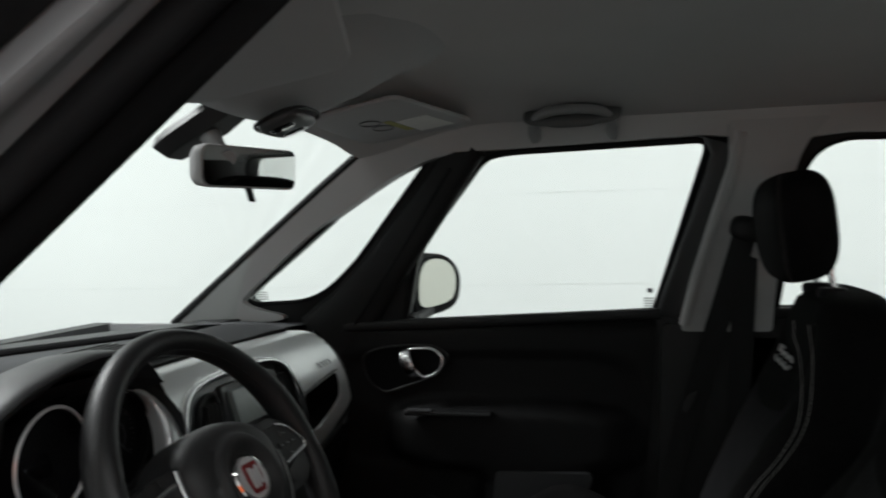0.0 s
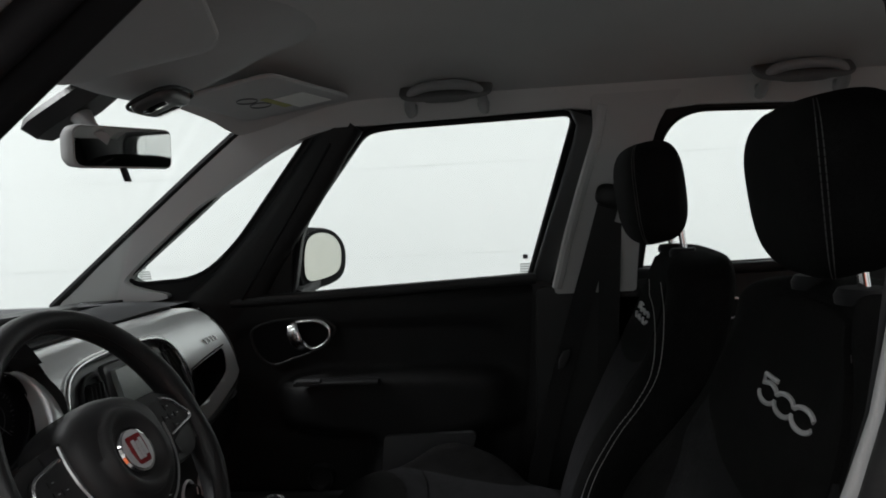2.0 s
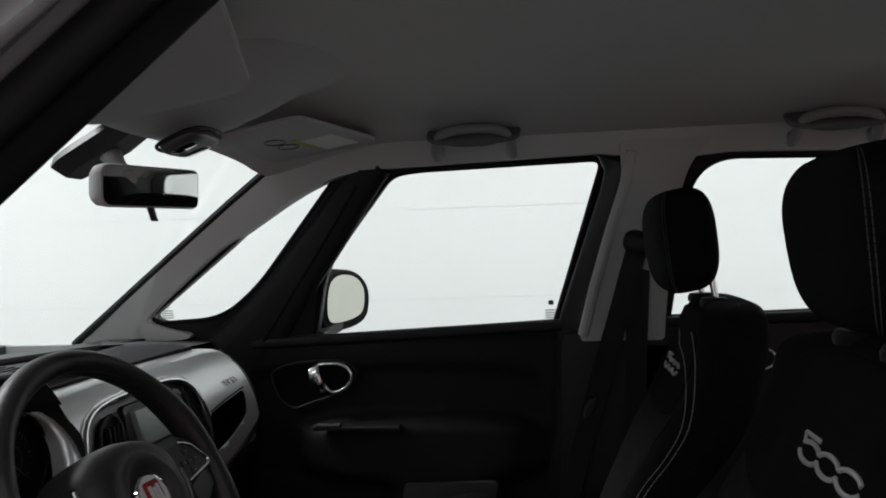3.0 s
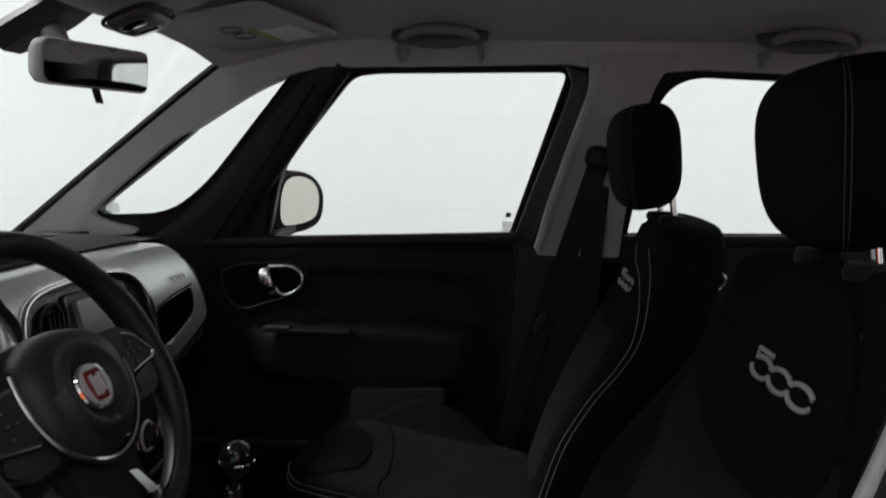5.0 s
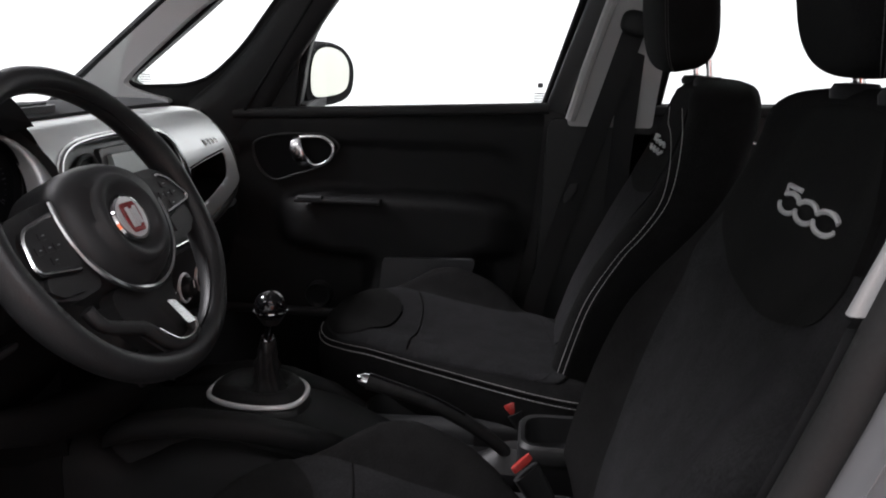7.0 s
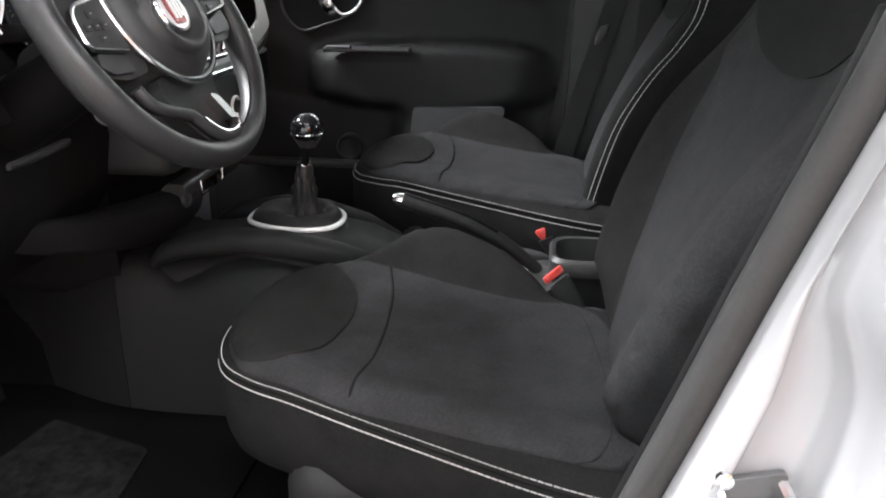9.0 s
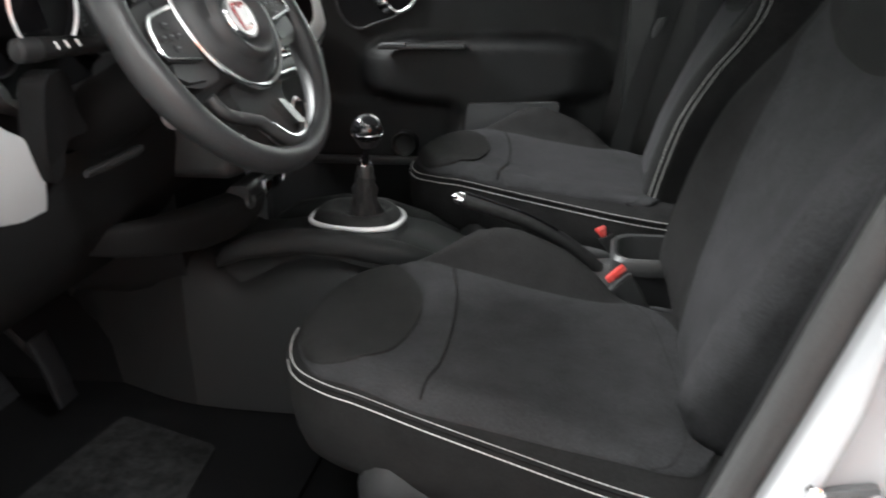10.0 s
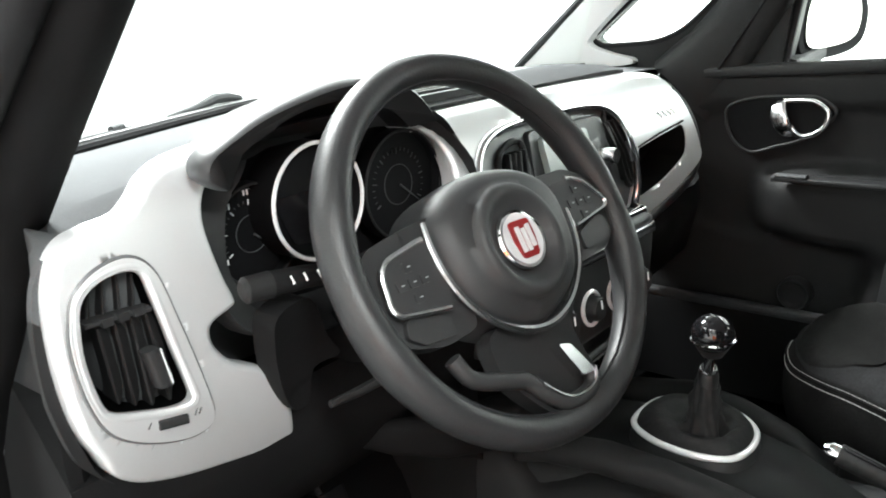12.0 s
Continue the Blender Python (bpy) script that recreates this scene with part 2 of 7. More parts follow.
def tube(pts, r, n=8, closed=False, flat=1.0, up=None):
    """A round or flattened bar along a path."""
    pts = [Vector(p) for p in pts]
    k = len(pts)
    rings, side = [], None
    for i in range(k):
        a = pts[i - 1] if (i or closed) else pts[0]
        b = pts[(i + 1) % k] if (closed or i < k - 1) else pts[-1]
        d = (b - a).normalized()
        if up is not None:
            side = d.cross(Vector(up)).normalized()
        elif side is None:
            side = d.orthogonal().normalized()
        else:
            side = (side - d * side.dot(d)).normalized()
        o = d.cross(side)
        rr = r[i] if isinstance(r, (list, tuple)) else r
        rings.append([pts[i] + rr * (math.cos(q) * side + flat * math.sin(q) * o) for q in [2 * math.pi * j / n for j in range(n)]])
    if closed:
        rings.append(rings[0])
    return loft(rings, cap=not closed)


def panel(outline, holes, place, step=0.0, deep=1.0):
    """A sheet cut to an outline with holes in (u, v), laid into space by place(u, v, d), d = 0 front and 1 back."""
    bm = bmesh.new()
    edges = []
    for loop in (outline, *holes):
        vs = [bm.verts.new((p[0], p[1], 0)) for p in loop]
        edges += [bm.edges.new((vs[i - 1], vs[i])) for i in range(len(vs))]
    bmesh.ops.triangle_fill(bm, use_beauty=True, use_dissolve=False, edges=edges, normal=(0, 0, 1))
    if step:
        us, vs = [p[0] for p in outline], [p[1] for p in outline]
        for axis, lo, hi in ((0, min(us), max(us)), (1, min(vs), max(vs))):
            for i in range(1, int((hi - lo) / step) + 1):
                co, no = [0, 0, 0], [0, 0, 0]
                co[axis], no[axis] = lo + i * step + 1e-5, 1
                bmesh.ops.bisect_plane(bm, geom=bm.verts[:] + bm.edges[:] + bm.faces[:], dist=1e-6, plane_co=co, plane_no=no)
    bm.verts.index_update()
    n = len(bm.verts)
    flat = [(v.co.x, v.co.y) for v in bm.verts]
    verts = [place(u, v, 0.0) for u, v in flat] + [place(u, v, deep) for u, v in flat]
    faces = []
    for f in bm.faces:
        ids = [v.index for v in f.verts]
        faces.append(tuple(ids))
        faces.append(tuple(i + n for i in reversed(ids)))
    for e in bm.edges:
        if len(e.link_faces) == 1:
            a, b = e.verts[0].index, e.verts[1].index
            faces.append((a, b, b + n, a + n))
    bm.free()
    return shell(verts, faces)


def box(x0, x1, y0, y1, z0, z1):
    v = [(x, y, z) for x in (x0, x1) for y in (y0, y1) for z in (z0, z1)]
    return shell(v, [(0, 1, 3, 2), (4, 6, 7, 5), (0, 4, 5, 1), (2, 3, 7, 6), (0, 2, 6, 4), (1, 5, 7, 3)])


def sp(v, e):
    return math.copysign(abs(v) ** e, v)


def step01(a, b, v):
    t = min(1.0, max(0.0, (v - a) / (b - a)))
    return t * t * (3 - 2 * t)


def lerp(table, v):
    """Piecewise linear look-up in (key, value) rows."""
    for (a, p), (b, q) in zip(table, table[1:]):
        if v <= b:
            return p + (q - p) * max(0.0, (v - a) / (b - a))
    return table[-1][1]


def egg(m, rx, ry, rz, e1=0.6, e2=0.6, nu=28, nv=18):
    """A rounded block (superellipsoid) under the matrix m."""
    rings = []
    for i in range(nv + 1):
        a = -math.pi / 2 + math.pi * i / nv
        c, s = sp(max(math.cos(a), 1e-4), e1), sp(math.sin(a), e1)
        rings.append([m @ Vector((rx * c * sp(math.cos(2 * math.pi * j / nu), e2), ry * c * sp(math.sin(2 * math.pi * j / nu), e2), rz * s)) for j in range(nu)])
    return loft(rings)


def lathe(m, profile, n=28):
    """A turned piece: (radius, height) rows about the local z of m."""
    return loft([[m @ Vector((r * math.cos(2 * math.pi * j / n), r * math.sin(2 * math.pi * j / n), h)) for j in range(n)] for r, h in profile])


def stitches(path, length=0.006, gap=0.001, r=0.0006):
    """A sewn line: short thread bars along a path."""
    path = [Vector(p) for p in path]
    verts, faces = [], []
    samples = []
    for a, b in zip(path, path[1:]):
        k = max(1, int((b - a).length / 0.001))
        samples += [a.lerp(b, i / k) for i in range(k)]
    pitch = int((length + gap) / 0.001)
    on = int(length / 0.001)
    for i in range(0, len(samples) - on, pitch):
        a, b = samples[i], samples[i + on]
        d = (b - a)
        if d.length < 1e-5:
            continue
        d.normalize()
        s = d.orthogonal().normalized() * r
        o = d.cross(s)
        base = len(verts)
        for p in (a, b):
            verts += [p + s, p + o, p - s, p - o]
        for j in range(4):
            k = (j + 1) % 4
            faces.append((base + j, base + k, base + 4 + k, base + 4 + j))
        faces += [(base, base + 1, base + 2, base + 3), (base + 4, base + 5, base + 6, base + 7)]
    return shell(verts, faces)


# ---- the studio room ----
GROUND = 0.20
solo("floor", box(-5.5, 5.0, -4.5, 2.9, GROUND - 0.1, GROUND), CONCRETE, "grey painted concrete studio floor under the car", kind="structure")
solo("ceiling", box(-5.5, 5.0, -4.5, 2.9, 3.4, 3.5), CEILPAINT, "white painted studio ceiling", kind="structure")
solo("wall_west", box(-5.6, -5.5, -4.5, 2.9, GROUND, 3.4), GREYWALL, "plain grey painted wall ahead of the car", kind="structure")
solo("wall_east", box(5.0, 5.1, -4.5, 2.9, GROUND, 3.4), WALLPAINT, "plain white painted wall behind the car", kind="structure")
solo("wall_south", box(-5.5, 5.0, -4.6, -4.5, GROUND, 3.4), WALLPAINT, "plain white painted wall on the open door's side", kind="structure")
wall_north = solo("wall_north", box(-5.5, 5.0, 2.42, 2.52, GROUND, 3.4), JOINT, "white painted wall of wide horizontal courses", kind="structure")
COURSE = 0.40
course = link("panel", box(-5.49, 4.99, 2.4165, 2.419, 0.0005, COURSE - 0.0005), WALLPAINT, bevel=0.0)
course.parent = wall_north
course.location.z = GROUND
for i in range(1, 8):
    c = new("panel", course.data)
    c.parent = wall_north
    c.location.z = GROUND + i * COURSE

for k, (lx, ly) in enumerate(((-3.4, 0.4), (0.0, 0.15), (2.8, 0.3), (-2.6, -2.3), (0.0, -2.3), (2.6, -2.3))):
    lamp = thing("ceiling_light", (lx, ly, 3.4), "lit white rectangular ceiling light with slim frame", "light", "ceiling lights")
    part("frame", panel(rounded([(-0.72, -0.32), (0.72, -0.32), (0.72, 0.32), (-0.72, 0.32)], 0.02), [[(-0.7, -0.3), (0.7, -0.3), (0.7, 0.3), (-0.7, 0.3)]],
                        lambda u, v, d: Vector((lx + u, ly + v, 3.36 + 0.04 * d))), CEILPAINT, lamp)
    part("diffuser", box(lx - 0.69, lx + 0.69, ly - 0.29, ly + 0.29, 3.385, 3.397), LAMP, lamp, "glowing white diffuser")
    light = bpy.data.lights.new("ceiling_glow", "AREA")
    light.shape, light.size, light.size_y = "RECTANGLE", 1.38, 0.58
    light.energy = {(-3.4, 0.4): 138, (0.0, 0.15): 84, (2.8, 0.3): 88, (-2.6, -2.3): 10, (0.0, -2.3): 13, (2.6, -2.3): 51}[lx, ly]
    light.color = (0.965, 1.0, 1.0)
    lo = new("ceiling_glow", light)
    lo.matrix_world = look((lx, ly, 3.37), (lx, ly, 0))

# a tall orange tool cabinet stands behind the car's rear door and shows in the chrome
cab = thing("tool_cabinet", (1.05, -3.1, GROUND), "tall orange-red painted steel tool cabinet on the studio floor", "tool cabinet")
part("body", box(0.70, 1.50, -3.40, -2.92, GROUND + 0.08, 1.62), ORANGE, cab, bevel=0.012)
for k in range(2):
    leaf = part("door", box(0.72 + 0.385 * k, 1.095 + 0.385 * k, -2.922, -2.90, GROUND + 0.11, 1.59), ORANGE, cab, bevel=0.004)
    part("handle", box(1.03 + 0.12 * k, 1.05 + 0.12 * k, -2.901, -2.880, 1.05, 1.25), SATIN, leaf)
for cx in (0.78, 1.42):
    for cyy in (-3.32, -3.00):
        part("castor", lathe(pose(cx, cyy - 0.015, GROUND + 0.041, -90), [(0.0001, 0.0), (0.036, 0.0), (0.04, 0.008), (0.04, 0.022), (0.036, 0.03), (0.0001, 0.03)], 20), RUBBER, cab)


# ---- the car's body ----
def glass_y(z):
    """Inner face of the passenger side, leaning in above the belt."""
    return 0.72 - 0.365 * max(0.0, z - 1.05)


def side(inset, thick, flip=1):
    return lambda x, z, d: Vector((x, flip * (glass_y(z) - inset + thick * d), z))


QUARTER = rounded([(-1.165, 1.093), (-1.14, 1.076), (-0.975, 1.084), (-0.866, 1.169), (-0.652, 1.405), (-0.752, 1.402), (-0.89, 1.287)], [0.02, 0.03, 0.09, 0.05, 0.012, 0.05, 0.2])
DOORWIN = rounded([(-0.757, 1.015), (-0.708, 1.20), (-0.528, 1.405), (-0.47, 1.413), (-0.058, 1.42), (-0.176, 1.045)], [0.01, 0.06, 0.05, 0.05, 0.03, 0.008])
REARWIN = rounded([(0.084, 1.062), (0.128, 1.414), (0.82, 1.39), (0.95, 1.08)], [0.01, 0.10, 0.08, 0.05], 12)

car = thing("car", (0, 0, GROUND), "light-coloured car body with the driver's door open", "car")
part("side_frame", panel([(-1.40, 1.0), (1.25, 1.0), (1.25, 1.47), (-0.72, 1.47), (-0.775, 1.434), (-1.04, 1.243), (-1.34, 1.04)], [QUARTER, DOORWIN, REARWIN], side(0.0, 0.05), 0.08),
     BLACK, car, "black inner window frame of the passenger side", bevel=0.004)
for nm, hole in (("quarter_window", QUARTER), ("rear_side_window", REARWIN)):
    g = part(nm, panel(hole, [], side(-0.025, 0.004)), GLASS, car, "clear side glass")
    g.visible_shadow = False
    part("seal", tube([side(-0.004, 0)(p[0], p[1], 0) for p in hole], 0.006, 6, closed=True), RUBBER, car)

# light front pillar trim, dark pillar behind the quarter glass
ATRIM = smooth([(-1.335, 1.035), (-1.18, 1.150), (-1.04, 1.250), (-0.90, 1.350), (-0.77, 1.438), (-0.70, 1.46), (-0.56, 1.455), (-0.585, 1.418), (-0.64, 1.404), (-0.699, 1.384), (-0.764, 1.353), (-0.88, 1.287), (-0.943, 1.252),
                (-1.048, 1.176), (-1.142, 1.104), (-1.155, 1.080), (-1.11, 1.062), (-1.06, 1.050), (-1.08, 1.036), (-1.25, 1.032)], 4)
part("front_pillar_trim", panel(ATRIM, [], side(0.028, 0.050), 0.05), FRONTTRIM, car, "smooth mid-grey pillar trim", bevel=0.010)
part("windshield_edge", tube([side(0.02, 0)(x, z, 0) for x, z in ((-1.36, 1.03), (-1.20, 1.146), (-1.05, 1.252), (-0.905, 1.354), (-0.775, 1.442))], 0.010, 8), RUBBER, car)
rings = []
for x, z, w in ((-0.95, 0.98, 0.09), (-0.885, 1.055, 0.072), (-0.805, 1.145, 0.058), (-0.735, 1.225, 0.053), (-0.665, 1.305, 0.048), (-0.60, 1.385, 0.044), (-0.555, 1.44, 0.044)):
    c = side(0.0, 0)(x, z, 0)
    a = Vector((0.70, 0.12, -0.70))
    rings.append([c + a * (w * sp(math.cos(q), 0.7)) + Vector((0, -1, -0.35)) * (0.026 * sp(math.sin(q), 0.8)) for q in [2 * math.pi * j / 20 for j in range(20)]])
part("quarter_pillar", loft(rings), DARK, car, "dark grey pillar behind the quarter glass")
part("pillar_seam", tube([side(0.028, 0)(x, z, 0) for x, z in ((-0.87, 1.03), (-0.785, 1.14), (-0.70, 1.25), (-0.61, 1.37), (-0.60, 1.383))], 0.004, 6), RUBBER, car)

# centre pillar: pale trim with a raised rear edge
BTRIM = rounded([(-0.118, 1.015), (-0.118, 1.05), (-0.022, 1.37), (-0.03, 1.45), (0.16, 1.45), (0.115, 1.40), (0.085, 1.30), (0.068, 1.015)], [0.01, 0.02, 0.1, 0.01, 0.01, 0.05, 0.1, 0.01])
part("centre_pillar_trim", panel(BTRIM, [], side(0.042, 0.036), 0.05), TRIM, car, "pale grey centre pillar trim", bevel=0.010)
part("centre_pillar_rib", tube([side(0.040, 0)(x, z, 0) for x, z in ((-0.112, 1.03), (-0.085, 1.14), (-0.05, 1.26), (-0.018, 1.36), (-0.005, 1.43))], 0.012, 8), TRIM, car)
part("lower_centre_pillar", panel(rounded([(-0.19, 0.3), (-0.16, 1.03), (0.08, 1.03), (0.10, 0.3)], 0.02), [], side(0.03, 0.06), 0.1), BLACK, car, "black lower centre pillar cover", bevel=0.01)
part("roof_side_rail", panel([(-0.58, 1.416), (-0.49, 1.418), (-0.07, 1.427), (-0.02, 1.42), (0.09, 1.40), (0.13, 1.414), (0.20, 1.420), (0.75, 1.402), (0.85, 1.38), (1.22, 1.38), (1.22, 1.48), (-0.72, 1.485), (-0.73, 1.45), (-0.66, 1.425)], [], side(0.030, 0.028), 0.06), HEADLINER, car, "grey cloth roof edge", bevel=0.008)


# headliner and outer roof
def roof_z(x, y):
    front = step01(-0.50, -0.86, x)
    return 1.532 - 0.085 * min(1.0, abs(y) / 0.60) ** 3 - 0.055 * front - 0.03 * step01(0.5, 1.3, x)


ROOFPLAN = smooth([(-0.90, 0), (-0.885, 0.25), (-0.835, 0.45), (-0.76, 0.585), (-0.4, 0.60), (0.4, 0.60), (1.25, 0.58), (1.28, 0), (1.25, -0.58), (0.4, -0.60), (-0.4, -0.60), (-0.76, -0.585), (-0.835, -0.45), (-0.885, -0.25)], 5)
part("headliner", panel(ROOFPLAN, [], lambda x, y, d: Vector((x, y, roof_z(x, y) + 0.03 * d)), 0.06), HEADLINER, car, "light grey cloth headliner")
part("roof_panel", panel([(p[0] * 1.02, p[1] * 1.08) for p in ROOFPLAN], [], lambda x, y, d: Vector((x, y, roof_z(x, y * 0.93) + 0.05 + 0.012 * d)), 0.08), PAINT, car, "light painted steel roof")


def dash_front(y):
    return -1.475 + 0.44 * math.hypot(y, 0.03)


def screen_x(y, z):
    base = dash_front(y) - 0.02
    top = -0.89 + 0.22 * y * y
    t = (z - 1.03) / 0.45
    return base + (top - base) * t - 0.05 * math.sin(math.pi * t)


part("windshield_edge", tube([(dash_front(y), y, 1.033) for y in [-0.66 + 0.06 * i for i in range(23)]], 0.0075, 8), PILLARBLACK, car, "black lower windshield edge")
w = part("windshield", panel([(-0.74, 1.03), (0.74, 1.03), (0.70, 1.47), (-0.70, 1.47)], [], lambda y, z, d: Vector((screen_x(y, z) - 0.005 * d, y, z)), 0.06), GLASS, car, "clear curved windshield")
w.visible_shadow = False
part("cowl", loft([[Vector((screen_x(y, 1.03) + 0.02 + dx, y, 1.03 + dz)) for dx, dz in ((0, 0.012), (-0.10, 0.01), (-0.10, -0.05), (0, -0.03))] for y in [-0.72 + 0.08 * i for i in range(19)]]), BLACK, car)
part("firewall", box(-1.66, -1.60, -0.80, 0.80, GROUND, 1.02), BLACK, car)
part("floor_pan", box(-1.60, 1.30, -0.74, 0.74, 0.26, 0.315), CARPET, car, "black carpeted car floor")
part("underbody", box(-1.60, 1.30, -0.78, 0.78, GROUND, 0.259), BLACK, car)
part("rear_bulkhead", panel([(-0.78, 0.316), (0.78, 0.316), (0.78, 1.0), (0.6, 1.5), (-0.6, 1.5), (-0.78, 1.0)], [rounded([(-0.56, 1.05), (0.56, 1.05), (0.48, 1.42), (-0.48, 1.42)], 0.06)], lambda y, z, d: Vector((1.24 + 0.05 * d, y, z))), BLACK, car, "black tailgate with its window")
g = part("rear_window", panel(rounded([(-0.56, 1.05), (0.56, 1.05), (0.48, 1.42), (-0.48, 1.42)], 0.06), [], lambda y, z, d: Vector((1.26 + 0.004 * d, y, z))), GLASS, car, "clear rear glass")
g.visible_shadow = False
part("door_shut_panel", box(-1.10, 1.25, 0.735, 0.772, 0.30, 1.03), BLACK, car)
part("outer_side", box(-1.60, 1.30, 0.775, 0.80, 0.26, 1.02), PAINT, car)

# driver's side: windscreen pillar, sill, centre pillar and shut rear door
def bar(rows, ax, dep, n=20, e=0.6):
    """A shaped bar: rows of (x, y, z, half width, half depth) with the width along ax and the depth along dep."""
    a, b = Vector(ax).normalized(), Vector(dep).normalized()
    return loft([[Vector((x, y, z)) + a * (w * sp(math.cos(q), e)) + b * (h * sp(math.sin(q), e)) for q in [2 * math.pi * j / n for j in range(n)]] for x, y, z, w, h in rows])


# edge lines of the pillar by height: x and y of the glass edge, the seal, the painted flange and its outer edge
PILLAR = [(0.30, -1.15, -0.66, -1.17, -0.73, -1.18, -0.75, -1.20, -0.79), (0.76, -1.10, -0.65, -1.12, -0.71, -1.135, -0.735, -1.17, -0.775), (0.84, -1.05, -0.648, -1.08, -0.705, -1.095, -0.73, -1.14, -0.77), (0.91, -1.00, -0.642, -1.035, -0.70, -1.055, -0.727, -1.10, -0.767), (0.97, -0.965, -0.635, -1.0, -0.695, -1.025, -0.723, -1.075, -0.764),
          (1.03, -0.925, -0.630, -0.962, -0.69, -0.992, -0.72, -1.04, -0.762), (1.10, -0.832, -0.639, -0.872, -0.692, -0.90, -0.716, -0.94, -0.761), (1.20, -0.697, -0.651, -0.735, -0.692, -0.767, -0.711, -0.79, -0.760), (1.30, -0.560, -0.664, -0.600, -0.693, -0.636, -0.707, -0.638, -0.758), (1.42, -0.396, -0.680, -0.440, -0.692, -0.482, -0.702, -0.452, -0.758), (1.50, -0.287, -0.69, -0.33, -0.692, -0.37, -0.70, -0.33, -0.758)]
part("driver_pillar", loft([[Vector((x, y, z)) for x, y in ((ix, iy), (ix + 0.012, iy - 0.018), ((ix + sx) / 2 + 0.016, (iy + sy) / 2 - 0.012), (sx + 0.012, sy + 0.004), (sx, sy), (sx - 0.05, sy + 0.02), (ix - 0.03, iy - 0.004))] for z, ix, iy, sx, sy, px_, py_, ox, oy in PILLAR]), PILLARBLACK, car, "black driver's side windscreen pillar", sharp=60)
part("door_seal", tube([(sx * 0.5 + px_ * 0.5 + 0.010, sy * 0.5 + py_ * 0.5, z) for z, ix, iy, sx, sy, px_, py_, ox, oy in PILLAR], 0.015, 10), RUBBER, car, "black rubber door seal")
part("painted_pillar", loft([[Vector((x, y, z)) for x, y in ((px_ + 0.012, py_ + 0.004), (px_ + 0.004, py_ - 0.016), ((px_ + ox) / 2 + 0.004, (py_ + oy) / 2 - 0.004), ((px_ + ox) / 2 + 0.009, (py_ + oy) / 2 - 0.008), (ox + 0.006, oy + 0.004), (ox, oy), (ox - 0.06, oy + 0.01), (px_ - 0.04, py_ + 0.03))] for z, ix, iy, sx, sy, px_, py_, ox, oy in PILLAR]), PAINT, car, "light painted pillar flange", sharp=50)
part("roof_gutter", tube([(ox - 0.060, oy - 0.004, z + 0.02) for z, ix, iy, sx, sy, px_, py_, ox, oy in PILLAR], 0.030, 10), RUBBER, car)
part("sill", bar([(x, -0.755, 0.34, 0.035, 0.055) for x in (-1.1, -0.9, -0.5, -0.25)], (0, 1, 0), (0, 0, 1)), BLACK, car, "black plastic door sill cover")
part("roof_edge", bar([(x, -0.60, 1.485, 0.035, 0.03) for x in (-0.46, -0.2, 0.2, 0.7, 1.25)], (0, 1, 0), (0, 0, 1)), PAINT, car)

# the painted centre pillar beside the driver's seat, seen edge-on from the open door
FRONTEDGE = [(-0.25, 0.30), (-0.21, 0.46), (-0.15, 0.646), (-0.112, 0.75), (-0.077, 0.85), (-0.032, 0.97), (-0.006, 1.05), (0.014, 1.10), (0.026, 1.157), (0.037, 1.218), (0.044, 1.27), (0.046, 1.325), (0.039, 1.362), (0.022, 1.40), (-0.022, 1.45), (-0.05, 1.49)]


def edge_x(z):
    return lerp([(b, a) for a, b in FRONTEDGE], z)


zs = [0.30 + 0.045 * i for i in range(27)]
part("centre_pillar_cover", loft([[Vector((edge_x(z) + dx, y + 0.10 * max(0, z - 1.05), z)) for dx, y in ((0.090, -0.60), (0.045, -0.665), (0.016, -0.71), (0.004, -0.732), (0.03, -0.735), (0.10, -0.70), (0.12, -0.60))] for z in zs if z < 1.04]), DARK, car, "dark grey lower centre pillar cover")
part("upper_pillar_cover", loft([[Vector((edge_x(z) + dx, y + 0.10 * max(0, z - 1.05), z)) for dx, y in ((0.090, -0.60), (0.045, -0.665), (0.014, -0.71), (0.0, -0.732), (0.03, -0.735), (0.10, -0.70), (0.12, -0.60))] for z in [1.03 + 0.04 * i for i in range(12)]]), DARK, car, "dark grey upper pillar trim")
part("pillar_edge_trim", bar([(edge_x(z) + 0.004 + 0.03 * (z - 1.03), -0.738 + 0.10 * max(0, z - 1.05), z, 0.0068 - 0.010 * min(0.4, z - 1.03), 0.0045) for z in [1.030 + 0.04 * i for i in range(12)]], (1, 0, 0), (0, 1, 0)), VISOR, car, "pale grey pillar edge trim")
part("centre_pillar_seal", tube([(edge_x(z) + 0.018, -0.746 + 0.10 * max(0, z - 1.05), z) for z in zs], 0.013, 10), SEALGREY, car, "grey rubber door seal")
RIDGE = [(0.30, 0.030), (0.60, 0.026), (0.73, 0.022), (0.786, 0.019), (0.829, 0.010), (0.86, 0.004), (0.90, 0.003), (1.5, 0.003)]
FLANK = [(0.30, 0.085), (0.60, 0.078), (0.717, 0.070), (0.769, 0.061), (0.797, 0.053), (0.823, 0.039), (0.842, 0.026), (0.862, 0.017), (0.90, 0.015), (1.5, 0.015)]
rows_ = []
